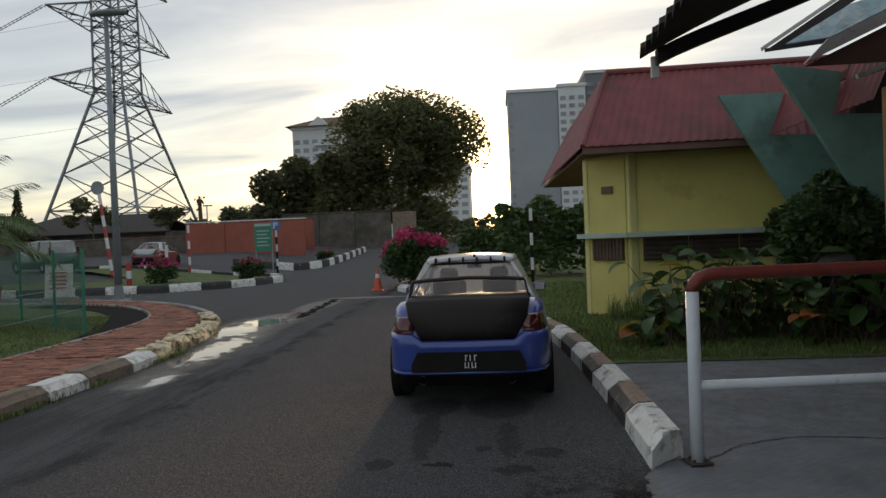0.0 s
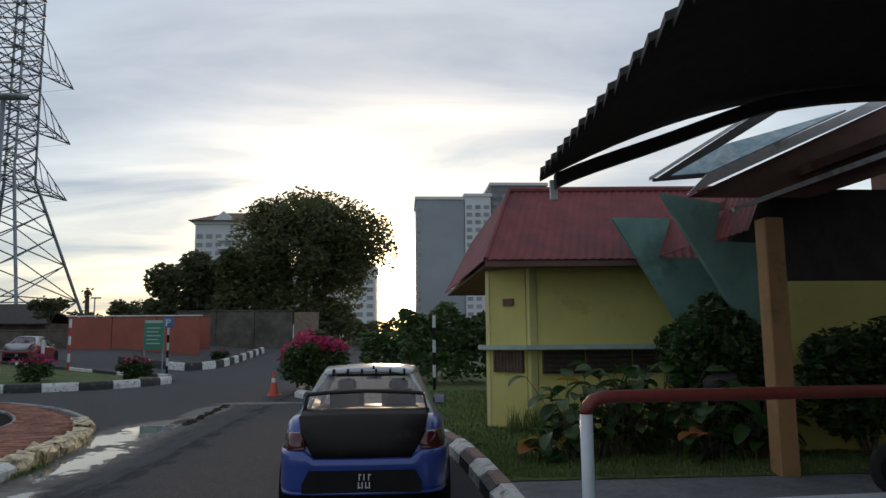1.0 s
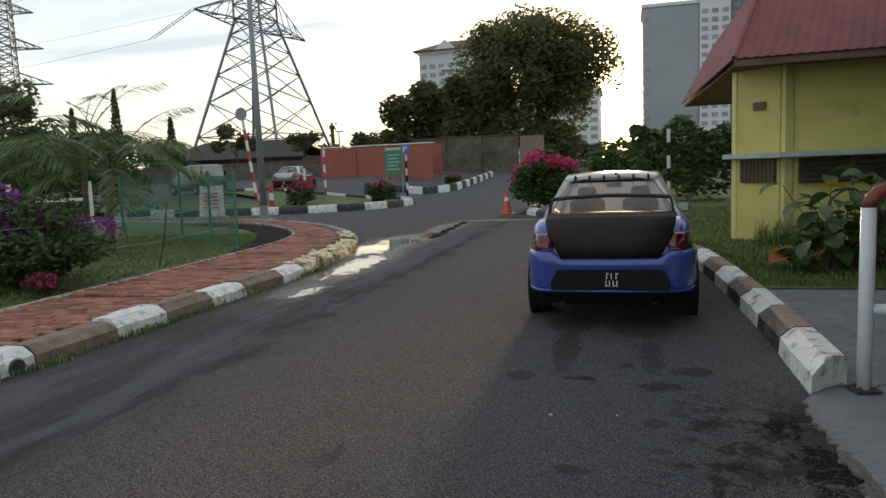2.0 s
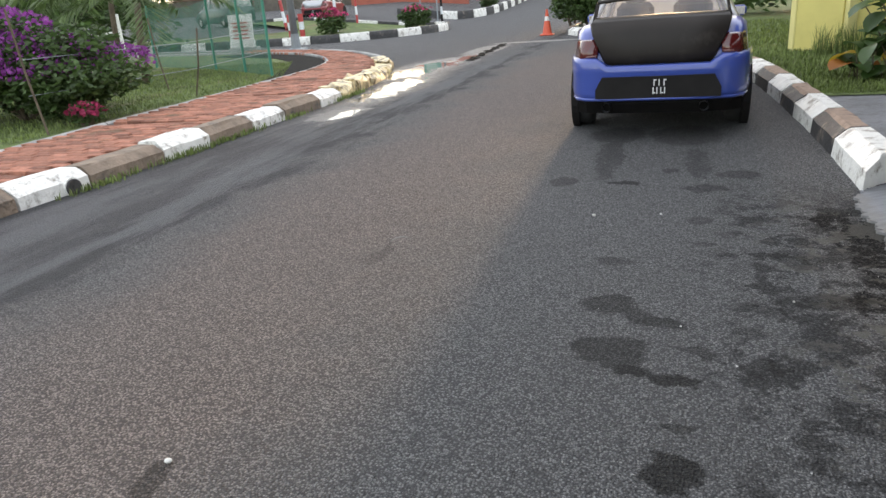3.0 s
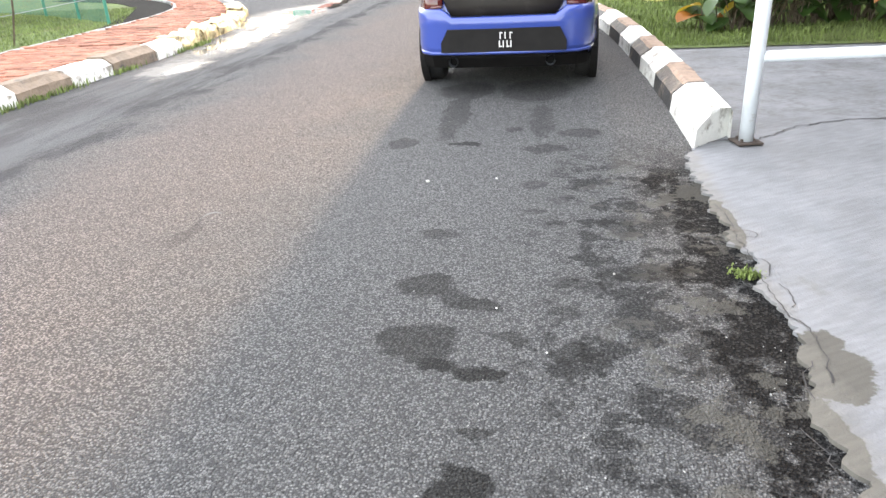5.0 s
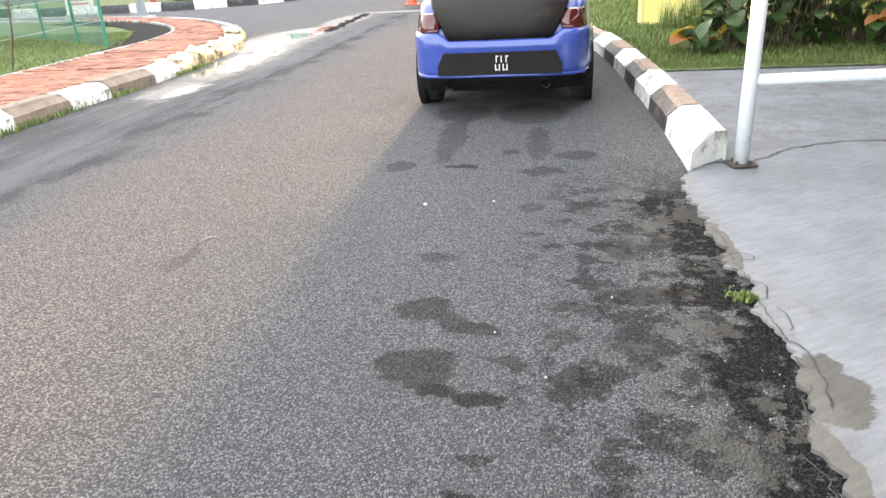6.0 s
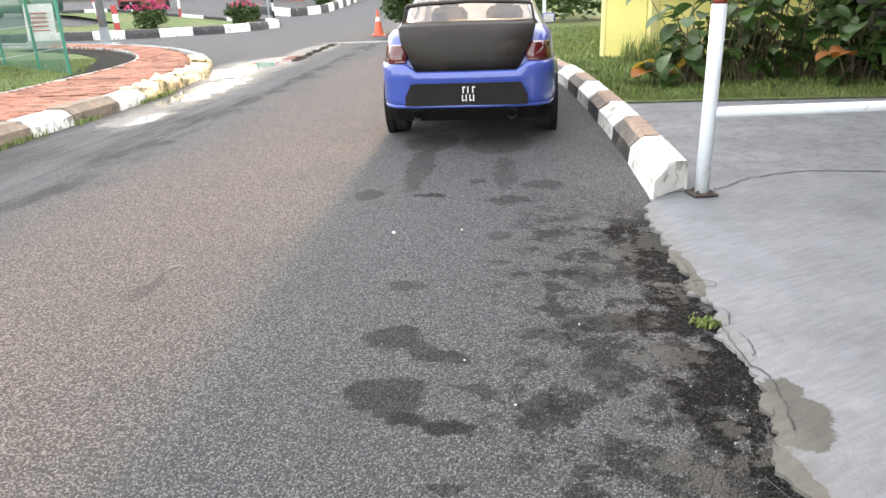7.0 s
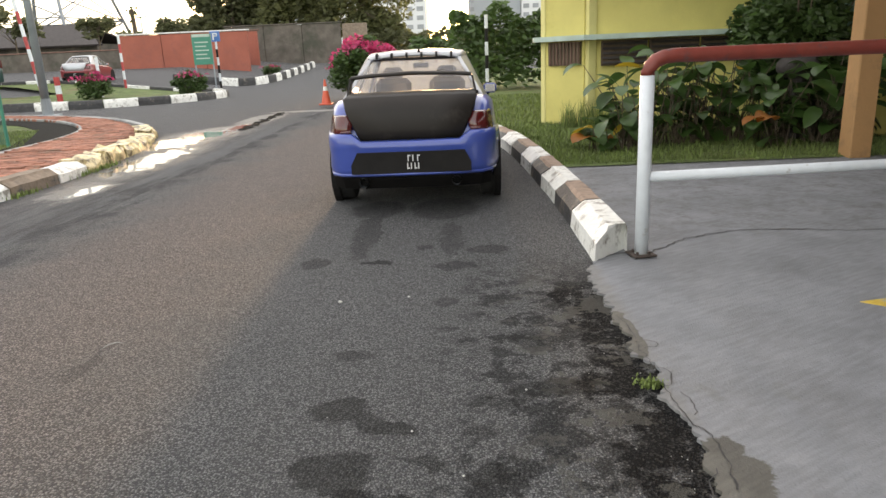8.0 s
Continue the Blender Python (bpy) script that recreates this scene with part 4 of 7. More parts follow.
    sh = part("skylight_sheet", plate(bmesh.new(), [(3.98, 9.5, 3.79), (4.42, 9.3, 3.79), (6.4, 9.3, 4.68), (5.7, 9.5, 4.5), (4.78, 9.5, 4.24)], 0.03), M["sheet"], p, "bluish translucent roofing sheet")
    part("skylight_frame", plate(bmesh.new(), [(3.79, 9.6, 3.77), (4.02, 9.6, 3.8), (6.0, 9.6, 4.99), (6.0, 9.6, 5.17)], 0.05), M["timber_shade_dark"], p)
    part("skylight_sill", plate(bmesh.new(), [(3.76, 9.6, 3.74), (4.45, 9.3, 3.74), (4.45, 9.3, 3.79), (3.76, 9.6, 3.78)], 0.04), M["timber_shade_dark"], p)
    part("skylight_edge", plate(bmesh.new(), [(3.74, 9.64, 3.76), (6.0, 9.64, 5.16), (6.0, 9.64, 5.22), (3.73, 9.64, 3.81)], 0.03), M["white_board"], p)
    return p


porch()
# slab behind the gable, added to darken the porch interior
tagged(part("porch_roof", plate(bmesh.new(), [(5.5, 8.75, 3.75), (9.5, 8.0, 5.2), (9.5, 12.4, 5.2), (5.7, 12.4, 3.8)], 0.12), M["soffit"]), "dark boarded roof added over the porch to shade it", "roof", kind="structure")
# wall added on the right to block the sky's light
tagged(part("wall_east", box(bmesh.new(), (9.4, 1.0, 2.5), (0.2, 24, 5.0)), M["soffit"]), "plain brown wall added to keep light out of the porch side", "wall", kind="structure")
# unseen wall behind the camera, added to cut light from the back
tagged(part("wall_south", box(bmesh.new(), (6.3, -4.0, 2.5), (6.0, 0.2, 5.0)), M["soffit"]), "unseen brown wall added behind to keep light off the porch", "wall", kind="structure")
tagged(part("yellow_wall", box(bmesh.new(), (7.2, 10.1, 1.2), (3.2, 0.16, 2.4), 0, 0.05), M["yellow_wall"]), "low yellow rendered wall behind the porch", "wall", kind="structure")


# ---- rail at the apron ----
def rail():
    r = thing("pipe_rail", "white pipe rail with a red top bar standing on concrete", "railing")
    x, y = 1.522, 4.97
    part("post", sweep(bmesh.new(), [(x, y, 0.0), (x, y, 0.6), (x, y, 1.13)], 0.042, 16), M["rail_white"], r, "white painted pipe post", True)
    bend = [(x, y, 1.13), (x, y, 1.145), (x + 0.012, y, 1.178), (x + 0.045, y + 0.004, 1.212), (x + 0.1, y + 0.008, 1.232), (x + 0.16, y + 0.012, 1.238)] + [(x + 0.2 + 0.4 * k, y + 0.015 + 0.03 * k, 1.238) for k in range(9)]
    part("top_bar", sweep(bmesh.new(), bend, 0.043, 16), M["rail_red"], r, "dull red painted top bar", True)
    part("low_bar", sweep(bmesh.new(), [(x + 0.03, y, 0.52), (x + 1.5, y + 0.12, 0.525), (x + 3.4, y + 0.28, 0.53)], 0.032, 14), M["rail_white"], r, "", True)
    part("post", sweep(bmesh.new(), [(x + 3.4, y + 0.27, 0.0), (x + 3.4, y + 0.27, 1.23)], 0.042, 16), M["rail_white"], r, "white painted pipe post", True)
    bm = bmesh.new()
    box(bm, (x, y, 0.028), (0.15, 0.15, 0.012), 12, 0.003)
    for a in range(4):
        tube(bm, (x + 0.055 * math.cos(a * 1.57 + 0.9), y + 0.055 * math.sin(a * 1.57 + 0.9), 0.03), (x + 0.055 * math.cos(a * 1.57 + 0.9), y + 0.055 * math.sin(a * 1.57 + 0.9), 0.05), 0.009, n=6)
    part("base_plate", bm, M["rust"], r, "rusty bolted base plate")


rail()


# ---- pylon, towers, walls far off ----
def pylon(name, at, rz, H, base, waist, zw, arms, label, bar=0.16):
    t = thing(name, label, "pylon", at, rz)
    def half(z):
        return base + (waist - base) * min(1, z / zw)
    C = ((1, 1), (1, -1), (-1, -1), (-1, 1))
    for sx, sy in C:
        bm = bmesh.new()
        tube(bm, (sx * base, sy * base, 0), (sx * waist, sy * waist, zw), bar * 1.3, n=4)
        tube(bm, (sx * waist, sy * waist, zw), (sx * waist * 0.9, sy * waist * 0.9, H), bar, n=4)
        part("leg", bm, M["steel"], t)
    bm = bmesh.new()
    zs, z = [0.0], 0.0
    while z < H:
        z += max(1.5, half(z) * (0.75 if z < zw else 0.95))
        zs.append(min(z, H))
    for z0, z1 in zip(zs, zs[1:]):
        for k in range(4):
            a, b = C[k], C[(k + 1) % 4]
            h0, h1 = half(z0), half(z1)
            tube(bm, (a[0] * h0, a[1] * h0, z0), (b[0] * h1, b[1] * h1, z1), bar * 0.55, n=4, caps=False)
            tube(bm, (b[0] * h0, b[1] * h0, z0), (a[0] * h1, a[1] * h1, z1), bar * 0.55, n=4, caps=False)
            if z0 > zw or z0 == zs[1]:
                tube(bm, (a[0] * h0, a[1] * h0, z0), (b[0] * h0, b[1] * h0, z0), bar * 0.5, n=4, caps=False)
    part("lattice", bm, M["steel"], t)
    for az, al in arms:
        for s in (1, -1):
            bm = bmesh.new()
            tip = Vector((s * al, 0, az))
            w = waist
            for sy in (1, -1):
                tube(bm, (s * w, sy * w, az), tip, bar * 0.7, n=4)
                tube(bm, (s * w, sy * w, az + al * 0.3), tip, bar * 0.55, n=4)
                for q in (0.25, 0.5, 0.75):
                    p0 = Vector((s * w, sy * w, az)).lerp(tip, q)
                    p1 = Vector((s * w, sy * w, az + al * 0.3)).lerp(tip, q - 0.2)
                    tube(bm, p0, p1, bar * 0.4, n=4, caps=False)
                    p2 = Vector((s * w, -sy * w, az)).lerp(tip, q - 0.2)
                    tube(bm, p0, p2, bar * 0.4, n=4, caps=False)
            arm = tagged(part("cross_arm", bm, M["steel"], t), kind="stuff")
            if s > 0:
                continue
            bm = bmesh.new()
            for sy in (0.25, -0.25):
                for q in range(12):
                    c = tip + Vector((-0.16 * q - 0.15, 0.25 * q + 0.15 + sy, -0.2 * q - 0.2))
                    tube(bm, c, c + Vector((-0.03, 0.045, -0.036)), 0.07, n=8)
                tube(bm, tip + Vector((0, sy, 0)), tip + Vector((-2.1, 3.25 + sy, -2.7)), 0.03, n=4)
            part("insulator", bm, M["pole_grey"], arm)
    return t


PY = (-36.9, 67.2)
pylon("pylon", (*PY, 1.2), 84, 37, 5.8, 1.55, 15.9, ((15.55, 9.4), (21.8, 9.4), (28.05, 9.4)), "tall steel lattice pylon with three cross arms", 0.115)
pylon("pylon", (-205, 198, 2), 30, 66, 7, 3, 26, ((34, 14), (46, 12), (58, 10)), "distant steel lattice pylon", 0.28)
wires = thing("power_line", "thin sagging power lines between pylons", "cable")
for az in (15.55, 21.8, 28.05):
    for s in (1, -1):
        a = Vector((PY[0] + s * 9.4 * math.cos(radians(84)) - (3.45 if s < 0 else 0), PY[1] + s * 9.4 * math.sin(radians(84)) - (1.75 if s < 0 else 0), az + 1.2 - (2.7 if s < 0 else 0)))
        d = Vector((-0.99, 0.1, 0))
        pts = [a + d * (12.0 * k) + Vector((0, 0, -7.0 * (k / 8) * (1 - k / 16))) for k in range(9)]
        part("cable", sweep(bmesh.new(), pts, 0.018, 4), M["steel"], wires)


def tower_block(name, label, x0, x1, y0, y1, H, nx, nf, wallm, winm, z0=0.0, roof="flat", balcony=False, cols=None):
    b = thing(name, label, "building")
    part("wall", box(bmesh.new(), ((x0 + x1) / 2, (y0 + y1) / 2, (H + z0) / 2), (x1 - x0, y1 - y0, H - z0)), wallm, b)
    fh, cw = (H - z0 - 3) / nf, (x1 - x0) / nx
    proto = None
    for f in range(nf):
        for c in range(nx):
            if cols and not cols(f, c):
                continue
            if proto is None:
                proto = mesh_of("window", box(bmesh.new(), (0, 0, 0), (cw * 0.62, 0.5, fh * 0.5), 0, 0.02), winm)
            w = new("window", proto)
            w.parent = b
            w.location = (x0 + (c + 0.5) * cw, y0 + 0.08, z0 + (f + 0.62) * fh)
    if balcony:
        for f in range(nf):
            part("balcony", box(bmesh.new(), ((x0 + x1) / 2, y0 - 0.7, z0 + (f + 0.2) * fh), ((x1 - x0) * 0.45, 1.6, fh * 0.32), 0, 0.1), M["facade_white"], b)
    part("parapet", box(bmesh.new(), ((x0 + x1) / 2, (y0 + y1) / 2, H + 0.5), (x1 - x0 + 1, y1 - y0 + 1, 1.2), 0, 0.1), M["facade_white"], b)
    if roof == "hip":
        bm = bmesh.new()
        lo = [bm.verts.new(q) for q in ((x0 - 2, y0 - 2, H + 1), (x1 + 2, y0 - 2, H + 1), (x1 + 2, y1 + 2, H + 1), (x0 - 2, y1 + 2, H + 1))]
        hi = [bm.verts.new(q) for q in ((x0 + 8, (y0 + y1) / 2, H + 5.5), (x1 - 4, (y0 + y1) / 2, H + 5.5))]
        for q in ((lo[0], lo[1], hi[1], hi[0]), (lo[2], lo[3], hi[0], hi[1]), (lo[1], lo[2], hi[1]), (lo[3], lo[0], hi[0]), tuple(lo[::-1])):
            bm.faces.new(q)
        part("roof", bm, M["soffit"], b)
        bm = bmesh.new()
        g = [bm.verts.new(q) for q in ((x0 + 6, y0 - 2.2, H + 1), (x0 + 13, y0 - 2.2, H + 1), (x0 + 9.5, y0 - 2.2, H + 4), (x0 + 9.5, y0 + 5, H + 4), (x0 + 6, y0 + 5, H + 1), (x0 + 13, y0 + 5, H + 1))]
        for q in ((0, 1, 2), (0, 2, 3, 4), (1, 5, 3, 2), (3, 5, 4)):
            bm.faces.new([g[k] for k in q])
        part("gable", bm, M["facade_white"], b)
    return b


M["facade_white"] = mat("facade_white", (0.62, 0.64, 0.66), 0.8, var=0.08, scale=0.05, coords="World")
M["facade_grey"] = mat("facade_grey", (0.3, 0.33, 0.36), 0.8, var=0.1, scale=0.06, coords="World")
M["facade_dark"] = mat("facade_dark", (0.17, 0.18, 0.19), 0.8, var=0.1, scale=0.06, coords="World")
M["window_dark"] = mat("window_dark", (0.26, 0.28, 0.3), 0.4, var=0.3, scale=0.2, coords="World")
tower_block("apartment_building", "pale apartment block with balconies and a dark hipped roof", -67.5, -40, 230, 250, 39.5, 9, 13, M["facade_white"], M["window_dark"], roof="hip", balcony=True)
tower_block("apartment_building", "lower pale apartment wing behind a big tree", -38, -8.6, 225, 245, 24, 9, 8, M["facade_white"], M["window_dark"])
tower_block("apartment_tower", "grey apartment tower with a windowless grey side", 5.4, 23.6, 260, 285, 54, 8, 18, M["facade_grey"], M["window_dark"], cols=lambda f, c: c == 0)
tower_block("apartment_tower", "grey apartment tower with white window bays", 23.8, 33.6, 259, 284, 55, 3, 18, M["facade_white"], M["window_dark"])
tower_block("apartment_tower", "dark upper block of an apartment tower", 34.0, 56, 262, 290, 60, 6, 19, M["facade_dark"], M["window_dark"])

M["redwall"] = mat("red_hoarding", (0.31, 0.09, 0.06), 0.8, var=0.15, scale=0.8, bump=0.2, stain=(0.25, 0.08, 0.06), sfac=0.25, sscale=0.6, coords="World")
M["stonewall"] = mat("dark_stone_wall", (0.11, 0.095, 0.08), 0.9, var=0.35, scale=1.5, bump=0.8, bscale=8, stain=(0.06, 0.06, 0.045), sfac=0.4, sscale=0.7, coords="World")


def long_wall(name, label, x0, x1, y, z0, z1, th, material, cap, coping):
    w = thing(name, label, "wall", kind="structure")
    n = max(1, round((x1 - x0) / 3))
    for k in range(n):
        a, b = x0 + (x1 - x0) * k / n, x0 + (x1 - x0) * (k + 1) / n
        part("panel", box(bmesh.new(), ((a + b) / 2, y, (z0 + z1) / 2), (b - a - 0.03, th, z1 - z0), 0, 0.02), material, w)
    part("coping", box(bmesh.new(), ((x0 + x1) / 2, y, z1 + 0.07), (x1 - x0 + 0.2, th + 0.1, 0.08), 0, 0.02), coping, w)
    return w


long_wall("boundary_wall", "red painted hoarding wall with a pale coping", -20.8, -12.6, 46, 0.3, 3.15, 0.2, M["redwall"], 0.1, M["white_board"])
long_wall("boundary_wall", "red painted hoarding wall in shade behind a sign", -15.6, -13.2, 50.5, 0.3, 3.3, 0.2, M["redwall"], 0.1, M["soffit"])
long_wall("retaining_wall", "dark weathered stone retaining wall", -16.5, -8.0, 54, 0.3, 3.75, 0.3, M["stonewall"], 0.1, M["stonewall"])
long_wall("boundary_wall", "dark corrugated fence behind the parked cars", -60, -20.9, 47, 0.2, 2.3, 0.2, M["stonewall"], 0.1, M["soffit"])


def shed():
    s = thing("shed", "low dark roofed shed behind the car park", "shed")
    part("wall", box(bmesh.new(), (-33, 56, 1.5), (14.6, 6, 3.0)), M["stonewall"], s)
    bm = bmesh.new()
    for a, b in (((-40.5, 52.5, 2.9), (-40.5, 56, 4.5)), ((-40.5, 59.5, 2.9), (-40.5, 56, 4.5))):
        plate(bm, [a, (-25, a[1], a[2]), (-25 - 3, b[1], b[2]), (b[0] + 4, b[1], b[2])], 0.12)
    part("roof", bm, M["timber_shade_dark"], s)


shed()

# ---- parked sedan ----
M["car_blue"] = mat("blue_car_paint", (0.032, 0.066, 0.3), 0.3, var=0.05, scale=3, coat=0.6, stain=(0.05, 0.075, 0.24), sfac=0.15, sscale=4)
M["car_black"] = mat("matt_black_boot_paint", (0.016, 0.013, 0.011), 0.55, var=0.15, scale=4, stain=(0.035, 0.03, 0.026), sfac=0.2, sscale=3, spec=0.3)
M["car_silver"] = mat("silver_car_paint", (0.42, 0.43, 0.45), 0.3, metal=0.4, var=0.05, scale=3, coat=0.4)
M["plastic"] = mat("black_plastic", (0.012, 0.011, 0.011), 0.7, var=0.2, scale=8, spec=0.2)
M["tyre"] = mat("tyre_rubber", (0.02, 0.02, 0.021), 0.85, var=0.25, scale=12, bump=0.4, bscale=60)
M["rim"] = mat("alloy_rim", (0.5, 0.5, 0.52), 0.3, metal=0.9, var=0.05)
M["chrome"] = mat("chrome", (0.7, 0.7, 0.7), 0.12, metal=1.0, var=0.02)
M["lamp_red"] = mat("red_lamp_lens", (0.075, 0.009, 0.009), 0.15, var=0.1, scale=12, coat=0.5)
M["lamp_clear"] = mat("pale_lamp_lens", (0.1, 0.03, 0.028), 0.15, var=0.1, scale=12, coat=0.5)
M["interior"] = mat("dark_upholstery", (0.04, 0.038, 0.037), 0.9, var=0.2, scale=8)
M["plate_char"] = mat("plate_characters", (0.75, 0.75, 0.75), 0.5, var=0.03)


def glass(name, tint):
    m = bpy.data.materials.new(name)
    m.use_nodes = True
    n, l = m.node_tree.nodes, m.node_tree.links
    n.clear()
    t = n.new("ShaderNodeBsdfTransparent")
    t.inputs[0].default_value = (*tint, 1)
    g = n.new("ShaderNodeBsdfGlossy")
    g.inputs["Roughness"].default_value = 0.03
    fr = n.new("ShaderNodeFresnel")
    fr.inputs[0].default_value = 1.9
    mx = n.new("ShaderNodeMixShader")
    l.new(fr.outputs[0], mx.inputs[0])
    l.new(t.outputs[0], mx.inputs[1])
    l.new(g.outputs[0], mx.inputs[2])
    # a thin film of dust that scatters the light coming through
    d = n.new("ShaderNodeBsdfTranslucent")
    d.inputs[0].default_value = (0.75, 0.72, 0.66, 1)
    nz = n.new("ShaderNodeTexNoise")
    nz.inputs["Scale"].default_value, nz.inputs["Detail"].default_value = 5, 6
    r = n.new("ShaderNodeMapRange")
    r.inputs["To Min"].default_value, r.inputs["To Max"].default_value = 0.04, 0.3
    l.new(nz.outputs["Fac"], r.inputs["Value"])
    dm = n.new("ShaderNodeMixShader")
    l.new(r.outputs[0], dm.inputs[0])
    l.new(mx.outputs[0], dm.inputs[1])
    l.new(d.outputs[0], dm.inputs[2])
    o = n.new("ShaderNodeOutputMaterial")
    l.new(dm.outputs[0], o.inputs[0])
    return m


M["glass"] = glass("car_glass", (0.88, 0.9, 0.9))


def loft(bm, secs, mi=lambda j, k: 0, closed=False):
    """Skin through sections of equal count."""
    V = [[bm.verts.new(p) for p in s] for s in secs]
    for j in range(len(V) - 1):
        n = len(V[j])
        for k in range(n if closed else n - 1):
            f = bm.faces.new((V[j][k], V[j][(k + 1) % n], V[j + 1][(k + 1) % n], V[j + 1][k]))
            f.material_index = mi(j, k)
    return V


def wheel(parent, at, r, w, flip, rimm=None):
    e = part("wheel", bmesh.new(), M["tyre"], parent)
    bm = bmesh.new()
    prof = [(-w / 2, r * 0.64), (-w / 2, r * 0.93), (-w / 2 + 0.03, r), (w / 2 - 0.03, r), (w / 2, r * 0.93), (w / 2, r * 0.64)]
    rings = []
    for k in range(28):
        a = 2 * math.pi * k / 28
        rings.append([(x, rr * math.cos(a), rr * math.sin(a)) for x, rr in prof])
    rings.append(rings[0])
    loft(bm, rings)
    bmesh.ops.remove_doubles(bm, verts=bm.verts, dist=1e-5)
    bmesh.ops.recalc_face_normals(bm, faces=bm.faces)
    old = e.data
    e.data = mesh_of("wheel", bm, M["tyre"], True)
    bpy.data.meshes.remove(old)
    e.location = at
    bm = bmesh.new()
    tube(bm, (-0.06, 0, 0), (0.06, 0, 0), r * 0.66, n=24)
    for k in range(5):
        a = 2 * math.pi * k / 5
        box(bm, m=pose(flip * 0.075, 0, 0, math.degrees(a)) @ Matrix.Translation((0, r * 0.34, 0)), c=None, s=(0.03, r * 0.55, 0.06))
    tube(bm, (flip * 0.06, 0, 0), (flip * 0.1, 0, 0), 0.045, n=12)
    part("rim", bm, rimm or M["rim"], e, "dark rim" if rimm else "silver alloy rim")
    return e


def sedan(name, label, at, rz, body, trunk, roofm, writing=True, spoiler=True, group="", size=(1, 1, 1)):
    """A four-door saloon; its rear bumper is at local y = 0 and it faces +y."""
    car = thing(name, label, "car", at, rz, group=group)
    # half outlines of the lower body at stations along y: (y, half width, sill, waist height, shoulder inset)
    st = [(0.06, 0.56, 0.36, 0.66, 0.0), (0.05, 0.64, 0.35, 0.7, 0.0), (0.1, 0.7, 0.33, 0.8, 0.01), (0.22, 0.75, 0.3, 0.96, 0.03), (0.5, 0.815, 0.25, 1.02, 0.05), (0.85, 0.85, 0.22, 1.01, 0.06), (1.3, 0.86, 0.2, 0.98, 0.055), (1.8, 0.862, 0.19, 0.94, 0.05), (2.6, 0.865, 0.19, 0.9, 0.05), (3.2, 0.86, 0.19, 0.88, 0.06), (3.7, 0.84, 0.2, 0.8, 0.08), (4.1, 0.78, 0.22, 0.7, 0.1), (4.33, 0.66, 0.25, 0.58, 0.1), (4.4, 0.5, 0.3, 0.5, 0.08)]
    secs = []
    for y, w, s, h, ins in st:
        half = [(w - 0.05, s), (w - 0.008, s + 0.06), (w, s + (h - s) * 0.35), (w - 0.004, s + (h - s) * 0.62), (w - ins * 0.6, h - 0.06), (w - ins - 0.03, h - 0.012), (w - ins - 0.09, h)]
        ring = [(-x, y, z) for x, z in half] + [(x, y, z) for x, z in half[::-1]]
        secs.append(ring)
    bm = bmesh.new()
    V = loft(bm, secs)
    bm.faces.new(V[0])
    bm.faces.new(V[-1][::-1])
    for j in range(len(V) - 1):
        bm.faces.new((V[j][0], V[j + 1][0], V[j + 1][-1], V[j][-1]))
    # wheel arches cut as recesses
    bmesh.ops.recalc_face_normals(bm, faces=bm.faces)
    b = part("body", bm, body, car, "", True)
    for y in (0.86, 3.46):
        for sx in (-1, 1):
            part("wheel_arch", tube(bmesh.new(), (sx * 0.8, y, 0.32), (sx * 0.872, y, 0.32), 0.355, n=28), M["plastic"], car)
    # boot lid, standing slightly proud of the body
    bl = [(0.05, 0.63), (0.03, 0.76), (0.05, 0.94), (0.12, 1.035), (0.5, 1.06), (0.64, 1.055)]
    bm = bmesh.new()
    secs = []
    for y, z in bl:
        w = 0.45 + 0.17 * min(1, max(0, (z - 0.64) / 0.36))
        secs.append([(-w, y + 0.03, z - 0.006), (-w + 0.012, y + 0.008, z + 0.002), (-w * 0.5, y - 0.012, z + 0.008), (0, y - 0.018, z + 0.01), (w * 0.5, y - 0.012, z + 0.008), (w - 0.012, y + 0.008, z + 0.002), (w, y + 0.03, z - 0.006)])
    loft(bm, secs)
    bmesh.ops.recalc_face_normals(bm, faces=bm.faces)
    bmesh.ops.solidify(bm, geom=list(bm.faces), thickness=-0.012)
    part("boot_lid", bm, trunk, car, "matt black boot lid" if trunk is M["car_black"] else "", True)
    # cabin: glasshouse with pillars and roof
    bot = {"rear": (0.62, 0.66), "front": (3.15, 0.7)}
    roof = [(1.18, 0.47, 1.375), (1.4, 0.52, 1.405), (1.8, 0.55, 1.42), (2.2, 0.55, 1.41), (2.42, 0.51, 1.385)]
    bm = bmesh.new()
    loft(bm, [[(-w, y, z - 0.035), (-w + 0.03, y, z - 0.008), (-w * 0.5, y, z + 0.012), (0, y, z + 0.018), (w * 0.5, y, z + 0.012), (w - 0.03, y, z - 0.008), (w, y, z - 0.035)] for y, w, z in roof])
    bmesh.ops.recalc_face_normals(bm, faces=bm.faces)
    bmesh.ops.solidify(bm, geom=list(bm.faces), thickness=-0.03)
    part("roof", bm, roofm, car, "", True)
    for s in (-1, 1):
        bm = bmesh.new()
        plate(bm, [(s * 0.7, 0.62, 1.0), (s * 0.76, 1.12, 0.97), (s * 0.545, 1.5, 1.375), (s * 0.48, 1.16, 1.37)], 0.035)
        plate(bm, [(s * 0.79, 1.95, 0.92), (s * 0.79, 2.05, 0.92), (s * 0.55, 1.98, 1.4), (s * 0.55, 1.9, 1.4)], 0.035)
        plate(bm, [(s * 0.74, 3.08, 0.9), (s * 0.76, 2.95, 0.9), (s * 0.52, 2.36, 1.38), (s * 0.5, 2.44, 1.37)], 0.035)
        part("pillar", bm, roofm, car)
    bm = bmesh.new()
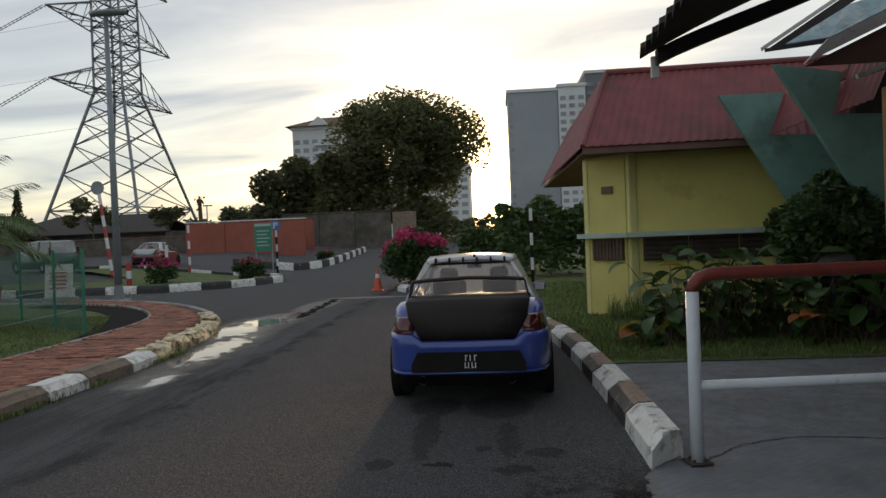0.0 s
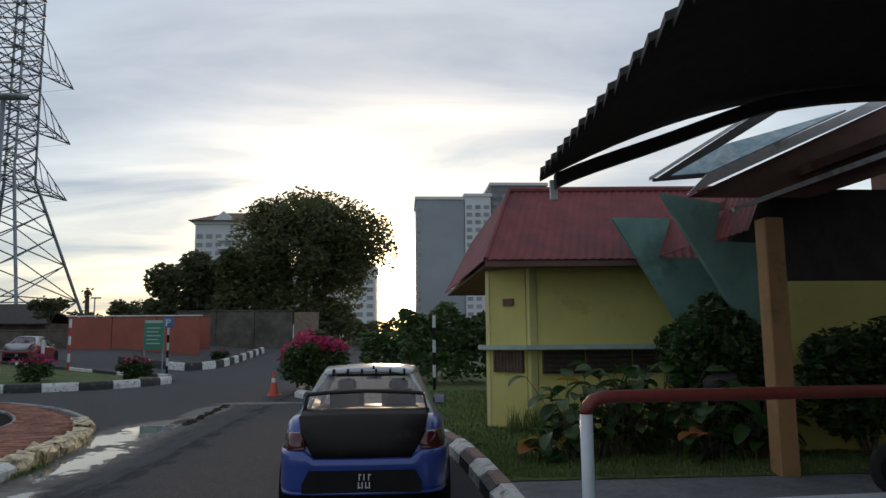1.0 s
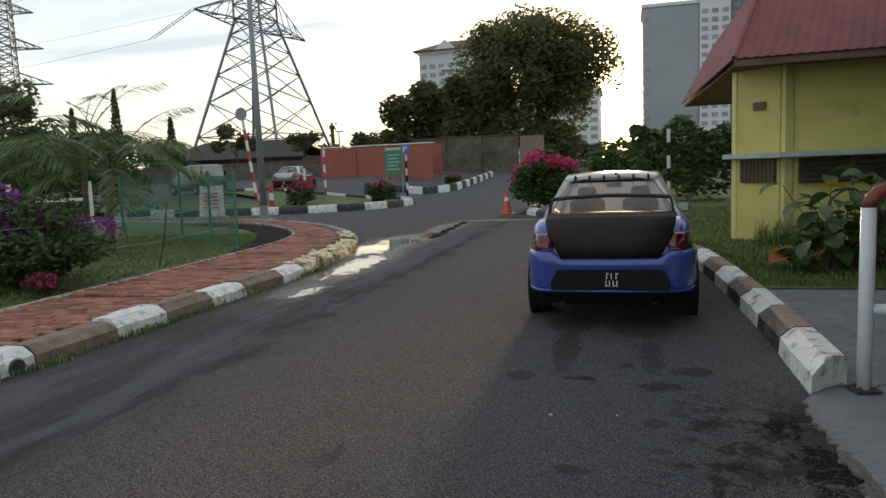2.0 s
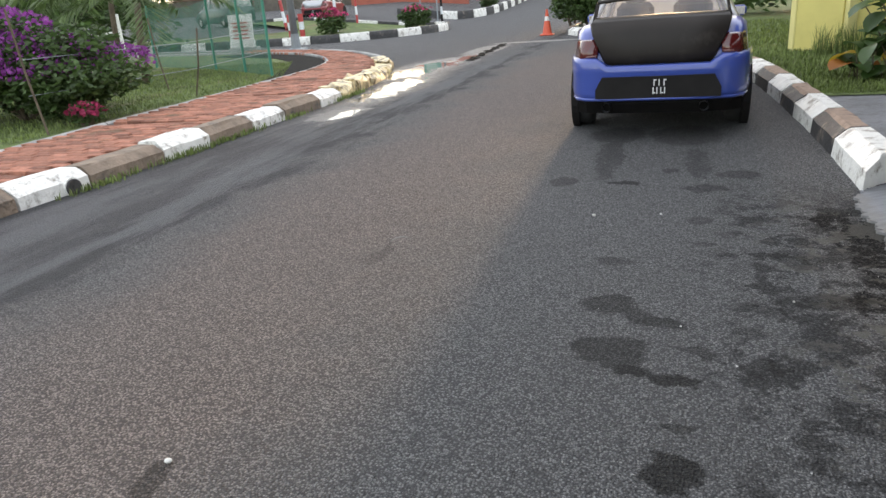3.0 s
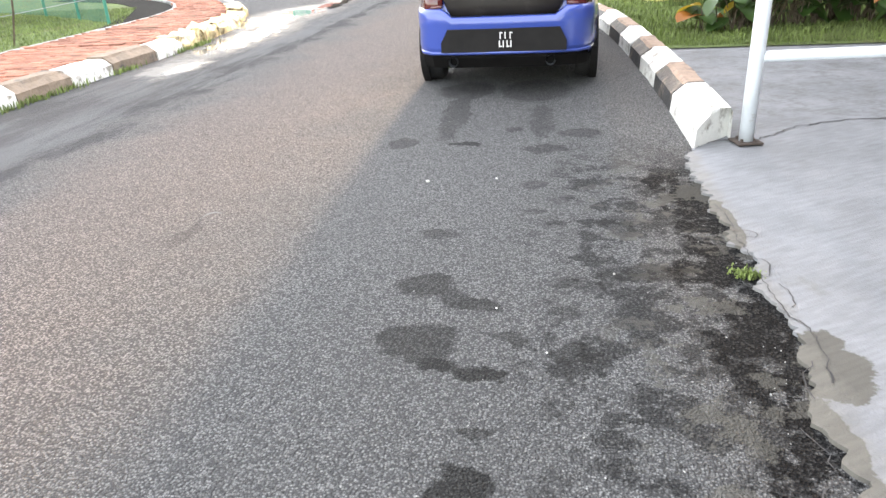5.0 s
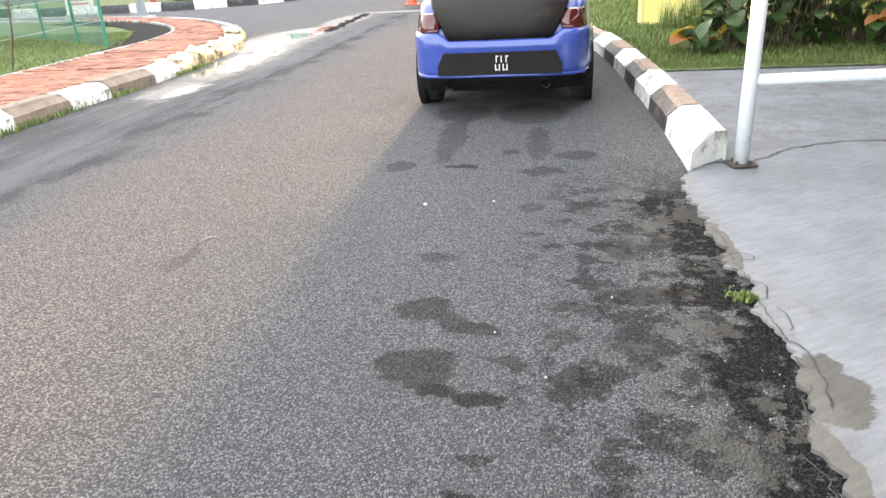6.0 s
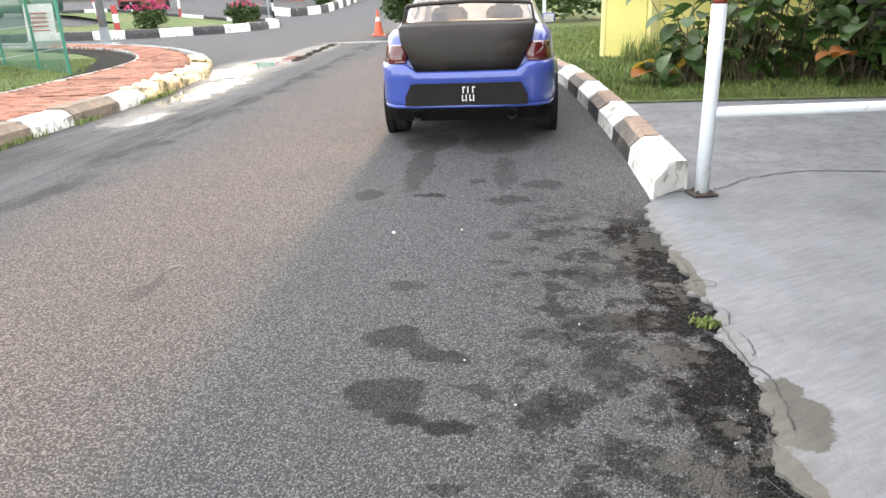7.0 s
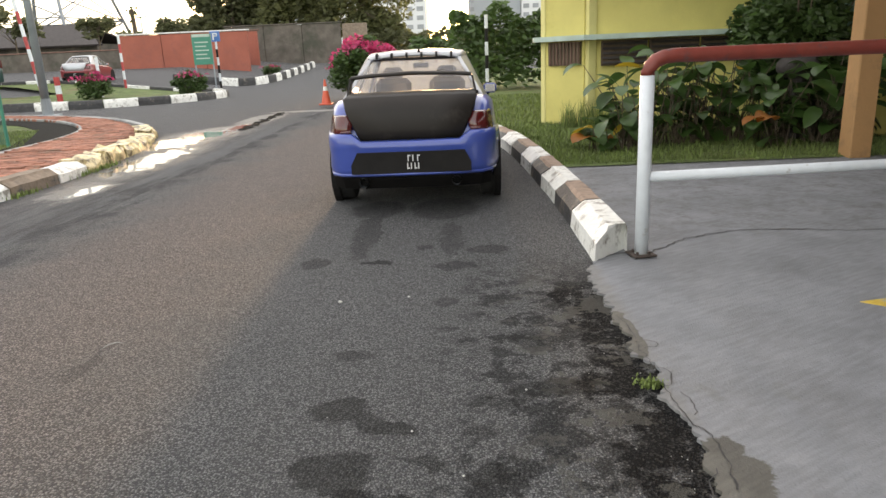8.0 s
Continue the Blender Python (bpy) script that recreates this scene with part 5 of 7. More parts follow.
    secs = []
    for f in range(5):
        u = f / 4
        y, z, w = 0.63 + 0.55 * u, 1.045 + 0.335 * u + 0.03 * math.sin(math.pi * u), 0.64 - 0.17 * u
        secs.append([(-w, y + 0.07, z), (-w * 0.6, y + 0.015, z), (0, y, z), (w * 0.6, y + 0.015, z), (w, y + 0.07, z)])
    loft(bm, secs)
    g = part("rear_window", bm, M["glass"], car, "tinted glass rear window", True)
    g.visible_shadow = False
    bm = bmesh.new()
    for f, (z, y) in enumerate(((1.04, 0.615), (1.37, 1.16))):
        w = 0.66 if f == 0 else 0.5
        sweep(bm, [(-w, y + 0.07, z), (-w * 0.6, y + 0.015, z), (0, y, z), (w * 0.6, y + 0.015, z), (w, y + 0.07, z)], 0.016, 6)
    part("window_seal", bm, M["plastic"], g)
    bm = bmesh.new()
    plate(bm, [(-0.7, 3.1, 0.89), (0.7, 3.1, 0.89), (0.5, 2.42, 1.385), (-0.5, 2.42, 1.385)], 0.006)
    g = part("windscreen", bm, M["glass"], car, "clear glass windscreen")
    g.visible_shadow = False
    for s in (-1, 1):
        bm = bmesh.new()
        plate(bm, [(s * 0.765, 1.15, 0.93), (s * 0.785, 1.95, 0.92), (s * 0.55, 1.9, 1.385), (s * 0.545, 1.5, 1.37)], 0.006)
        plate(bm, [(s * 0.785, 2.05, 0.92), (s * 0.76, 2.95, 0.9), (s * 0.53, 2.36, 1.375), (s * 0.55, 1.98, 1.385)], 0.006)
        g = part("side_window", bm, M["glass"], car)
        g.visible_shadow = False
    # seats and shelf seen through the rear window
    bm = bmesh.new()
    box(bm, (0, 1.0, 0.9), (1.2, 0.5, 0.04), 0, 0.01)
    box(bm, (0, 1.3, 0.85), (1.2, 0.16, 0.35), 0, 0.05)
    for x in (-0.33, 0.33):
        box(bm, (x, 2.2, 0.85), (0.44, 0.14, 0.6), 0, 0.06)
        box(bm, (x, 2.2, 1.2), (0.24, 0.1, 0.15), 0, 0.04)
    part("seats", bm, M["interior"], car)
    part("mirror_inside", box(bmesh.new(), (0, 2.5, 1.28), (0.2, 0.03, 0.06), 0, 0.01), M["plastic"], car)
    for s in (-1, 1):
        mir = part("wing_mirror", box(bmesh.new(), (s * 0.88, 2.75, 0.97), (0.17, 0.1, 0.12), 0, 0.03), body, car)
        part("mirror_glass", box(bmesh.new(), (s * 0.88, 2.695, 0.97), (0.13, 0.006, 0.09), 0, 0.001), M["chrome"], mir)
        # tail lamps: red with a paler reversing lens, wrapping the corner
        lamp = part("tail_lamp", loft_lamp(s, [(0.56, 0.05), (0.64, 0.055), (0.715, 0.09), (0.785, 0.24)], 0.72, 0.905), M["lamp_red"], car, "red tail lamp lens", True)
        part("reversing_lens", loft_lamp(s, [(0.575, 0.038), (0.62, 0.036), (0.66, 0.045)], 0.74, 0.79), M["lamp_clear"], lamp, "", True)
    # bumper
    bm = bmesh.new()
    sec = []
    for x, y in ((-0.835, 0.5), (-0.79, 0.24), (-0.745, 0.1), (-0.66, 0.0), (-0.56, -0.026), (-0.46, -0.044), (0, -0.06), (0.46, -0.044), (0.56, -0.026), (0.66, 0.0), (0.745, 0.1), (0.79, 0.24), (0.835, 0.5)):
        zt = 0.735 if abs(x) > 0.5 else 0.665
        sec.append([(x, y + 0.06, zt), (x, y + 0.012, zt - 0.01), (x * 1.006, y, zt - 0.035), (x * 1.006, y + 0.004, 0.61), (x, y + 0.014, 0.56), (x * 1.004, y + 0.006, 0.43), (x * 0.995, y + 0.02, 0.385), (x * 0.98, y + 0.06, 0.37)])
    loft(bm, sec)
    bmesh.ops.recalc_face_normals(bm, faces=bm.faces)
    bmesh.ops.solidify(bm, geom=list(bm.faces), thickness=-0.015)
    bump = part("bumper", bm, body, car, "", True)
    # black inset with splayed ends and the lower valance
    bm = bmesh.new()
    plate(bm, [(-0.56, -0.052, 0.39), (0.56, -0.052, 0.39), (0.56, -0.052, 0.47), (0.5, -0.056, 0.58), (-0.5, -0.056, 0.58), (-0.56, -0.052, 0.47)], 0.05)
    part("bumper_inset", bm, M["plastic"], bump, "black plastic bumper inset")
    bm = bmesh.new()
    sweep(bm, [(-0.8, 0.3, 0.375), (-0.75, 0.1, 0.375), (-0.66, 0.01, 0.375), (-0.46, -0.045, 0.378), (0, -0.066, 0.38), (0.46, -0.045, 0.378), (0.66, 0.01, 0.375), (0.75, 0.1, 0.375), (0.8, 0.3, 0.375)], 0.016, 8)
    part("bumper_lip", bm, body, bump, "", True)
    bm = bmesh.new()
    loft(bm, [[(x, y + 0.012, 0.375), (x, y + 0.01, 0.33), (x * 0.99, y + 0.05, 0.24)] for x, y in ((-0.76, 0.14), (-0.66, 0.03), (-0.4, -0.025), (0, -0.035), (0.4, -0.025), (0.66, 0.03), (0.76, 0.14))])
    bmesh.ops.solidify(bm, geom=list(bm.faces), thickness=0.02)
    part("valance", bm, M["plastic"], bump)
    bm = bmesh.new()
    box(bm, (0, 1.25, 0.25), (1.4, 1.4, 0.1))
    box(bm, (0, 2.8, 0.24), (1.5, 1.6, 0.1))
    part("underbody", bm, M["plastic"], car)
    for x in (-0.46, 0.42):
        bm = bmesh.new()
        tube(bm, (x, -0.03, 0.3), (x, 0.3, 0.29), 0.045, n=16, caps=False)
        tube(bm, (x, -0.025, 0.3), (x, 0.3, 0.29), 0.038, n=16, caps=False)
        part("exhaust", bm, M["steel"], car, "dull steel exhaust tip", True)
    for sx in (-1, 1):
        for y in (0.86, 3.46):
            wheel(car, (sx * 0.765, y, 0.312), 0.312, 0.205, sx)
    if spoiler:
        # wing across the rear window, and small fins along the roof edge
        bm = bmesh.new()
        secs = []
        for x in (-0.6, -0.4, 0, 0.4, 0.6):
            z = 1.24 - 0.03 * (abs(x) / 0.6) ** 2
            secs.append([(x, 0.50, z), (x, 0.56, z + 0.022), (x, 0.68, z + 0.01), (x, 0.68, z - 0.004), (x, 0.52, z - 0.016)])
        loft(bm, secs, closed=True)
        bmesh.ops.recalc_face_normals(bm, faces=bm.faces)
        w = part("spoiler", bm, M["car_black"], car, "black spoiler wing", True)
        for s in (-1, 1):
            bm = bmesh.new()
            plate(bm, [(s * 0.6, 0.5, 1.21), (s * 0.6, 0.68, 1.215), (s * 0.64, 0.64, 1.03), (s * 0.64, 0.47, 1.03)], 0.02)
            part("spoiler_leg", bm, M["car_black"], w)
        for k in range(6):
            x = -0.4 + 0.16 * k
            fin = bmesh.new()
            plate(fin, [(x, 1.12, 1.375), (x, 1.3, 1.4), (x, 1.2, 1.435), (x, 1.14, 1.42)], 0.025)
            part("roof_fin", fin, M["plastic"], car)
        part("aerial", tube(bmesh.new(), (0.05, 1.28, 1.42), (0.05, 1.2, 1.47), 0.02, 0.006), M["plastic"], car)
    # number plate area: plain bars stand for the characters
    bm = bmesh.new()
    for r, z in enumerate((0.525, 0.455)):
        for c in range(3 + r):
            x = 0.02 + (c - (1 if r == 0 else 1.5)) * (0.044 if r == 0 else 0.034)
            box(bm, (x, -0.092, z), (0.009, 0.006, 0.056))
            if c % 2 == 0:
                box(bm, (x + 0.009, -0.092, z + (0.022 if r == 0 else -0.02)), (0.024, 0.006, 0.009))
    part("plate_bars", bm, M["plate_char"], bump, "pale bars on a black plate")
    car.scale = size
    return car


def loft_lamp(s, xy, z0, z1):
    bm = bmesh.new()
    secs = []
    for x, y in xy:
        secs.append([(s * x, y, z0), (s * x, y - 0.012, z0 + 0.02), (s * (x - 0.01), y - 0.008, (z0 + z1) / 2), (s * (x - 0.02), y + 0.03, z1 - 0.015), (s * (x - 0.03), y + 0.05, z1)])
    loft(bm, secs)
    bmesh.ops.recalc_face_normals(bm, faces=bm.faces)
    bmesh.ops.solidify(bm, geom=list(bm.faces), thickness=0.03)
    return bm


sedan("car", "blue saloon with a black boot lid parked beside the kerb", (-0.012, 6.5, 0.0), 0, M["car_blue"], M["car_black"], M["car_silver"], size=(0.89, 0.93, 0.925))
M["car_red"] = mat("red_car_paint", (0.2, 0.03, 0.035), 0.3, var=0.05, scale=3, coat=0.5)
M["car_green"] = mat("dark_green_car_paint", (0.03, 0.07, 0.06), 0.3, var=0.05, scale=3, coat=0.5)
sedan("car", "red and silver saloon parked in the car park", (-17.6, 34.2, terrain(-17.6, 35)), 8, M["car_red"], M["car_silver"], M["car_silver"], spoiler=False, size=(0.87, 0.87, 0.9))


def mpv(at, rz):
    car = thing("minivan", "dark green minivan with a pale roof beside the island kerb", "minivan", at, rz)
    st = [(0.0, 0.78, 0.3, 0.95), (0.08, 0.84, 0.25, 1.0), (1.2, 0.86, 0.22, 1.0), (2.8, 0.86, 0.22, 0.98), (3.4, 0.84, 0.22, 0.92), (4.1, 0.76, 0.25, 0.72), (4.3, 0.6, 0.3, 0.55)]
    bm = bmesh.new()
    V = loft(bm, [[(-w + 0.04, y, s), (-w, y, s + 0.1), (-w, y, h - 0.15), (-w + 0.06, y, h), (w - 0.06, y, h), (w, y, h - 0.15), (w, y, s + 0.1), (w - 0.04, y, s)] for y, w, s, h in st], closed=True)
    bm.faces.new(V[0])
    bm.faces.new(V[-1])
    bmesh.ops.recalc_face_normals(bm, faces=bm.faces)
    part("body", bm, M["car_green"], car, "", True)
    bm = bmesh.new()
    loft(bm, [[(-w, y, z - 0.06), (-w + 0.08, y, z), (w - 0.08, y, z), (w, y, z - 0.06)] for y, w, z in ((0.12, 0.64, 1.58), (0.5, 0.68, 1.64), (1.6, 0.68, 1.66), (2.4, 0.62, 1.6))])
    bmesh.ops.solidify(bm, geom=list(bm.faces), thickness=0.04)
    part("roof", bm, M["car_silver"], car, "pale silver roof")
    for s in (-1, 1):
        for a, b in ((0.06, 0.2), (1.15, 1.25), (2.05, 2.15), (3.3, 3.4)):
            t = 0.1 if a < 3 else -0.95
            part("pillar", plate(bmesh.new(), [(s * 0.8, a, 0.98), (s * 0.8, b, 0.98), (s * 0.66, b + t, 1.6), (s * 0.66, a + t, 1.6)], 0.04), M["car_green"], car)
    for s in (-1, 1):
        g = part("side_window", plate(bmesh.new(), [(s * 0.79, 0.15, 0.98), (s * 0.79, 3.3, 0.96), (s * 0.65, 2.4, 1.58), (s * 0.65, 0.25, 1.58)], 0.006), M["glass"], car)
        g.visible_shadow = False
        part("tail_lamp", box(bmesh.new(), (s * 0.78, 0.02, 1.1), (0.12, 0.1, 0.4), 0, 0.03), M["lamp_red"], car)
        for y in (0.75, 3.45):
            wheel(car, (s * 0.76, y, 0.31), 0.31, 0.2, s)
    for y0, y1, w in ((0.08, 0.16, 0.62), (3.32, 2.42, 0.62)):
        g = part("end_window", plate(bmesh.new(), [(-w - 0.1, y0, 0.98), (w + 0.1, y0, 0.98), (w, y1, 1.58), (-w, y1, 1.58)], 0.006), M["glass"], car)
        g.visible_shadow = False
    bm = bmesh.new()
    for y in (1.1, 2.3):
        box(bm, (0, y, 0.95), (1.3, 0.15, 0.75), 0, 0.05)
    part("seats", bm, M["interior"], car)
    car.scale = (0.9, 0.9, 0.95)


mpv((-20.6, 32.4, terrain(-21, 32.4)), 62)

# ---- trees and planting ----
def tree(name, label, at, crown_c, crown_r, n, size, seed, trunks, leaf, low=-0.75, lumps=11, category="tree"):
    rg = random.Random(seed)
    t = thing(name, label, category, at)
    bm = bmesh.new()
    for tx, ty, r in trunks:
        top = Vector((crown_c[0] + (tx - crown_c[0]) * 0.5, crown_c[1] + (ty - crown_c[1]) * 0.5, crown_c[2] - crown_r[2] * 0.1))
        pts = [Vector((tx, ty, -0.2)).lerp(top, k / 5) + Vector((rg.gauss(0, r * 0.5), rg.gauss(0, r * 0.5), 0)) * (k > 0) for k in range(6)]
        sweep(bm, pts, [r * (1.25 - 0.17 * k) for k in range(6)], 9)
        for q in range(6):
            b0 = pts[3 + q % 3]
            a = rg.uniform(0, 6.28)
            b1 = Vector((crown_c[0] + crown_r[0] * 0.7 * math.cos(a), crown_c[1] + crown_r[1] * 0.7 * math.sin(a), crown_c[2] + crown_r[2] * rg.uniform(-0.4, 0.6)))
            mid = b0.lerp(b1, 0.5) + Vector((rg.gauss(0, 0.1), rg.gauss(0, 0.1), 0.12)) * crown_r[2]
            sweep(bm, [b0, mid, b1], [r * 0.5, r * 0.3, r * 0.08], 6)
    part("trunk", bm, M["bark"], t, "", True)
    bm = bmesh.new()
    leaves(bm, blob_points(n, crown_c, crown_r, rg, 0.35, lumps, low), size, rg)
    part("crown", bm, leaf, t)
    return t


tree("tree", "large spreading broadleaf tree with a dense dark crown", (-8.0, 62, 1.4), (0.0, 0, 7.0), (8.0, 6.0, 7.2), 30000, 0.22, 11, ((-2.8, -0.5, 0.3), (0.9, 0.4, 0.34)), M["leaf_tree"], -0.62, 26)
tree("tree", "low spreading tree under a taller crown", (-8.4, 60.5, 1.4), (0, 0, 3.6), (5.4, 3.0, 3.9), 8000, 0.26, 17, ((1.5, 0, 0.15), (-2, 0, 0.15)), M["leaf_tree"], -0.8)
tree("tree", "broadleaf tree with drooping lower branches", (-13.0, 60, 1.4), (0, 0, 5.4), (4.6, 3.4, 5.2), 9000, 0.28, 12, ((0, 0, 0.2),), M["leaf_tree"], -0.8)
tree("tree", "dark rounded tree behind a wall", (-18.6, 63, 1.4), (0, 0, 4.1), (4.6, 3.5, 4.6), 9000, 0.28, 13, ((0, 0, 0.2),), M["leaf_far"], -0.9)
tree("tree", "dark rounded tree behind a wall", (-23.0, 64, 1.4), (0, 0, 2.2), (3.2, 3.0, 3.0), 4500, 0.26, 14, ((0, 0, 0.15),), M["leaf_far"], -0.9)
tree("tree", "small open tree in front of the pylon", (-29.8, 50, 1.4), (0, 0, 3.0), (2.3, 2.0, 1.7), 900, 0.22, 15, ((0, 0, 0.08),), M["leaf_far"], -0.7, 7)
tree("tree", "small open tree in front of the pylon", (-24.0, 50, 1.4), (0, 0, 2.7), (1.7, 1.5, 1.3), 600, 0.2, 16, ((0, 0, 0.07),), M["leaf_far"], -0.7, 7)
for k, (x, y, r, h, s) in enumerate(((-44, 42, 4.0, 8.0, 31), (-41, 48, 3.2, 4.4, 32), (-52, 50, 5.0, 5.5, 33), (-36, 50, 3.0, 3.6, 34), (-62, 46, 4.5, 5.0, 35))):
    tree("tree", "dark dense garden tree beyond the lawn", (x, y, 0.5), (0, 0, h * 0.6), (r, r, h * 0.55), 3200, 0.26, s, ((0, 0, 0.18),), M["leaf_far"], -0.9)
for x, y, h in ((-37.5, 46, 7.6), (-41.5, 46, 6.4), (-34.2, 48, 5.4)):
    rg = random.Random(int(x * 10))
    t = thing("cypress", "slim dark pointed cypress beyond the lawn", "tree", (x, y, 0.8))
    part("trunk", sweep(bmesh.new(), [(0, 0, -0.5), (0, 0, h * 0.5), (0, 0, h * 0.95)], [0.12, 0.08, 0.02], 6), M["bark"], t)
    pts = []
    for k in range(1500):
        u = rg.random()
        a, rr = rg.uniform(0, 6.28), (0.62 * (1 - u) ** 0.7 + 0.06) * rg.uniform(0.5, 1)
        pts.append((rr * math.cos(a), rr * math.sin(a), 0.3 + u * (h - 0.3)))
    part("crown", leaves(bmesh.new(), pts, 0.14, rg, 1.2), M["leaf_far"], t)


def hedge(name, label, x0, x1, y, z0, h, n, size, seed, leaf, depth=1.5, wob=0.5):
    rg = random.Random(seed)
    bm = bmesh.new()
    for k in range(n):
        x = rg.uniform(x0, x1)
        top = h + wob * noise.noise(Vector((x * 0.35, seed, 0))) + wob * 0.5 * noise.noise(Vector((x * 1.3, seed, 3)))
        z = top * rg.random() ** 0.6
        p = (x, y + rg.uniform(-depth, depth) * (1 - 0.5 * z / max(0.1, top)), z0 + z)
        leaves(bm, [p], size, rg)
    ob = part(name, bm, leaf)
    return tagged(ob, label, "hedge", kind="stuff")


hedge("far_hedge", "dense dark hedge along the far boundary", -8.2, 26, 58, 0.9, 2.1, 9000, 0.24, 41, M["leaf_far"], 2.0, 0.8)
hedge("far_hedge", "low dark shrubs behind the car park", -36, -16, 62, 1.0, 2.8, 3500, 0.26, 42, M["leaf_far"], 2.0, 1.0)
hedge("garden_shrubs", "dense dark garden shrubs behind the palms", -36, -17.6, 22.5, 0.1, 2.9, 9000, 0.17, 45, M["leaf_dark"], 1.6, 0.9)
hedge("verge_shrubs", "tall rough shrubs between the bush and the house", 0.2, 14, 26, 0.1, 2.45, 9000, 0.16, 43, M["leaf_dark"], 1.8, 0.8)
hedge("verge_shrubs", "dark shrubs along the verge", -1.4, 3.2, 30, 0.1, 1.7, 2600, 0.15, 44, M["leaf_dark"], 1.4, 0.6)


def bush(name, label, at, r, n, size, seed, leaf, petal, npet, psize, top_only=0.3, stems=6):
    rg = random.Random(seed)
    t = thing(name, label, "bush", at)
    bm = bmesh.new()
    for k in range(stems):
        a = rg.uniform(0, 6.28)
        sweep(bm, [(0.05 * math.cos(a), 0.05 * math.sin(a), 0), (r[0] * 0.3 * math.cos(a), r[1] * 0.3 * math.sin(a), r[2] * 0.7), (r[0] * 0.7 * math.cos(a), r[1] * 0.7 * math.sin(a), r[2] * 1.4)], [0.035, 0.025, 0.01], 6)
    tagged(part("stem", bm, M["bark"], t), kind="stuff")
    c = (0, 0, r[2] * 0.95)
    pts = blob_points(n, c, r, rg, 0.3, 14, -0.95, 0.8)
    part("foliage", leaves(bmesh.new(), [p for p in pts if p[2] > 0.02], size, rg), leaf, t)
    if petal:
        fp = [p for p in blob_points(npet * 4, c, (r[0] * 1.04, r[1] * 1.04, r[2] * 1.05), rg, 0.8, 14, -0.9, 0.8) if p[2] > r[2] * (0.95 + top_only)]
        tagged(part("flower", leaves(bmesh.new(), fp[:npet], psize, rg, 0.8, 0.7), petal, t), kind="stuff")
    return t


bush("bougainvillea", "purple flowering bougainvillea bush on the lawn", (-8.3, 7.75, 0.1), (1.85, 1.35, 0.68), 17000, 0.05, 51, M["leaf_dark"], M["petal_purple"], 6500, 0.038, -0.1)
bush("flowering_bush", "small pink flowering shrub beside the footpath", (-6.75, 7.2, 0.1), (0.3, 0.25, 0.16), 400, 0.035, 52, M["leaf_dark"], M["petal_pink"], 220, 0.035, 0.0, 3)
bush("bougainvillea", "clipped pink flowering bougainvillea at the road corner", (-2.25, 21.8, 0.1), (1.27, 1.1, 0.95), 9000, 0.07, 53, M["leaf_dark"], M["petal_pink"], 1100, 0.07, 0.35)
bush("bougainvillea", "loose pink sprays at the road corner", (-3.0, 23.4, 0.1), (0.8, 0.8, 0.85), 900, 0.07, 54, M["leaf_dark"], M["petal_pink"], 350, 0.075, 0.1)
for x, y, s, lab in ((-13.2, 27.2, 55, "small clipped pink flowering bush on the island"), (-9.9, 28.1, 56, "small clipped dark red bush on the island")):
    bush("clipped_bush", lab, (x, y, 0.15), (0.78, 0.65, 0.52), 2600, 0.06, s, M["leaf_dark"], M["petal_pink"], 420 if s != 56 else 90, 0.06, 0.4, 4)
bush("clipped_bush", "low clipped shrub by the car park kerb", (-10.8, 44, terrain(-10.8, 44)), (0.8, 0.6, 0.35), 900, 0.08, 58, M["leaf_dark"], M["petal_pink"], 60, 0.06, 0.4, 3)
# dark shrub by the porch
bush("shrub", "dense dark feathery shrub beside the porch", (5.05, 10.6, 0.1), (1.05, 0.8, 1.2), 12000, 0.07, 59, M["leaf_dark"], None, 0, 0, 0, 8)
bush("shrub", "dark shrub in the shade of the porch", (6.4, 9.4, 0.1), (1.2, 0.45, 0.95), 5000, 0.07, 60, M["leaf_dark"], None, 0, 0, 0, 6)


def broad_leaf(bm, base, d, L, W, droop, rg):
    """One big leaf: a folded, drooping blade on a stalk."""
    d = Vector(d).normalized()
    side = d.cross(Vector((0, 0, 1)))
    side = side.normalized() if side.length > 0.05 else Vector((1, 0, 0))
    side = (side + Vector((0, 0, rg.gauss(0, 0.3)))).normalized()
    rows, p, dd = [], Vector(base), d.copy()
    prof = (0.06, 0.72, 0.98, 1.0, 0.9, 0.62, 0.03)
    for k, w in enumerate(prof):
        up3 = side.cross(dd).normalized()
        rows.append((bm.verts.new(p - side * W * w + up3 * W * w * 0.25), bm.verts.new(p), bm.verts.new(p + side * W * w + up3 * W * w * 0.25)))
        p = p + dd * L / 6
        dd = (dd + Vector((0, 0, -droop / 6))).normalized()
    for a, b in zip(rows, rows[1:]):
        bm.faces.new((a[0], a[1], b[1], b[0]))
        bm.faces.new((a[1], a[2], b[2], b[1]))


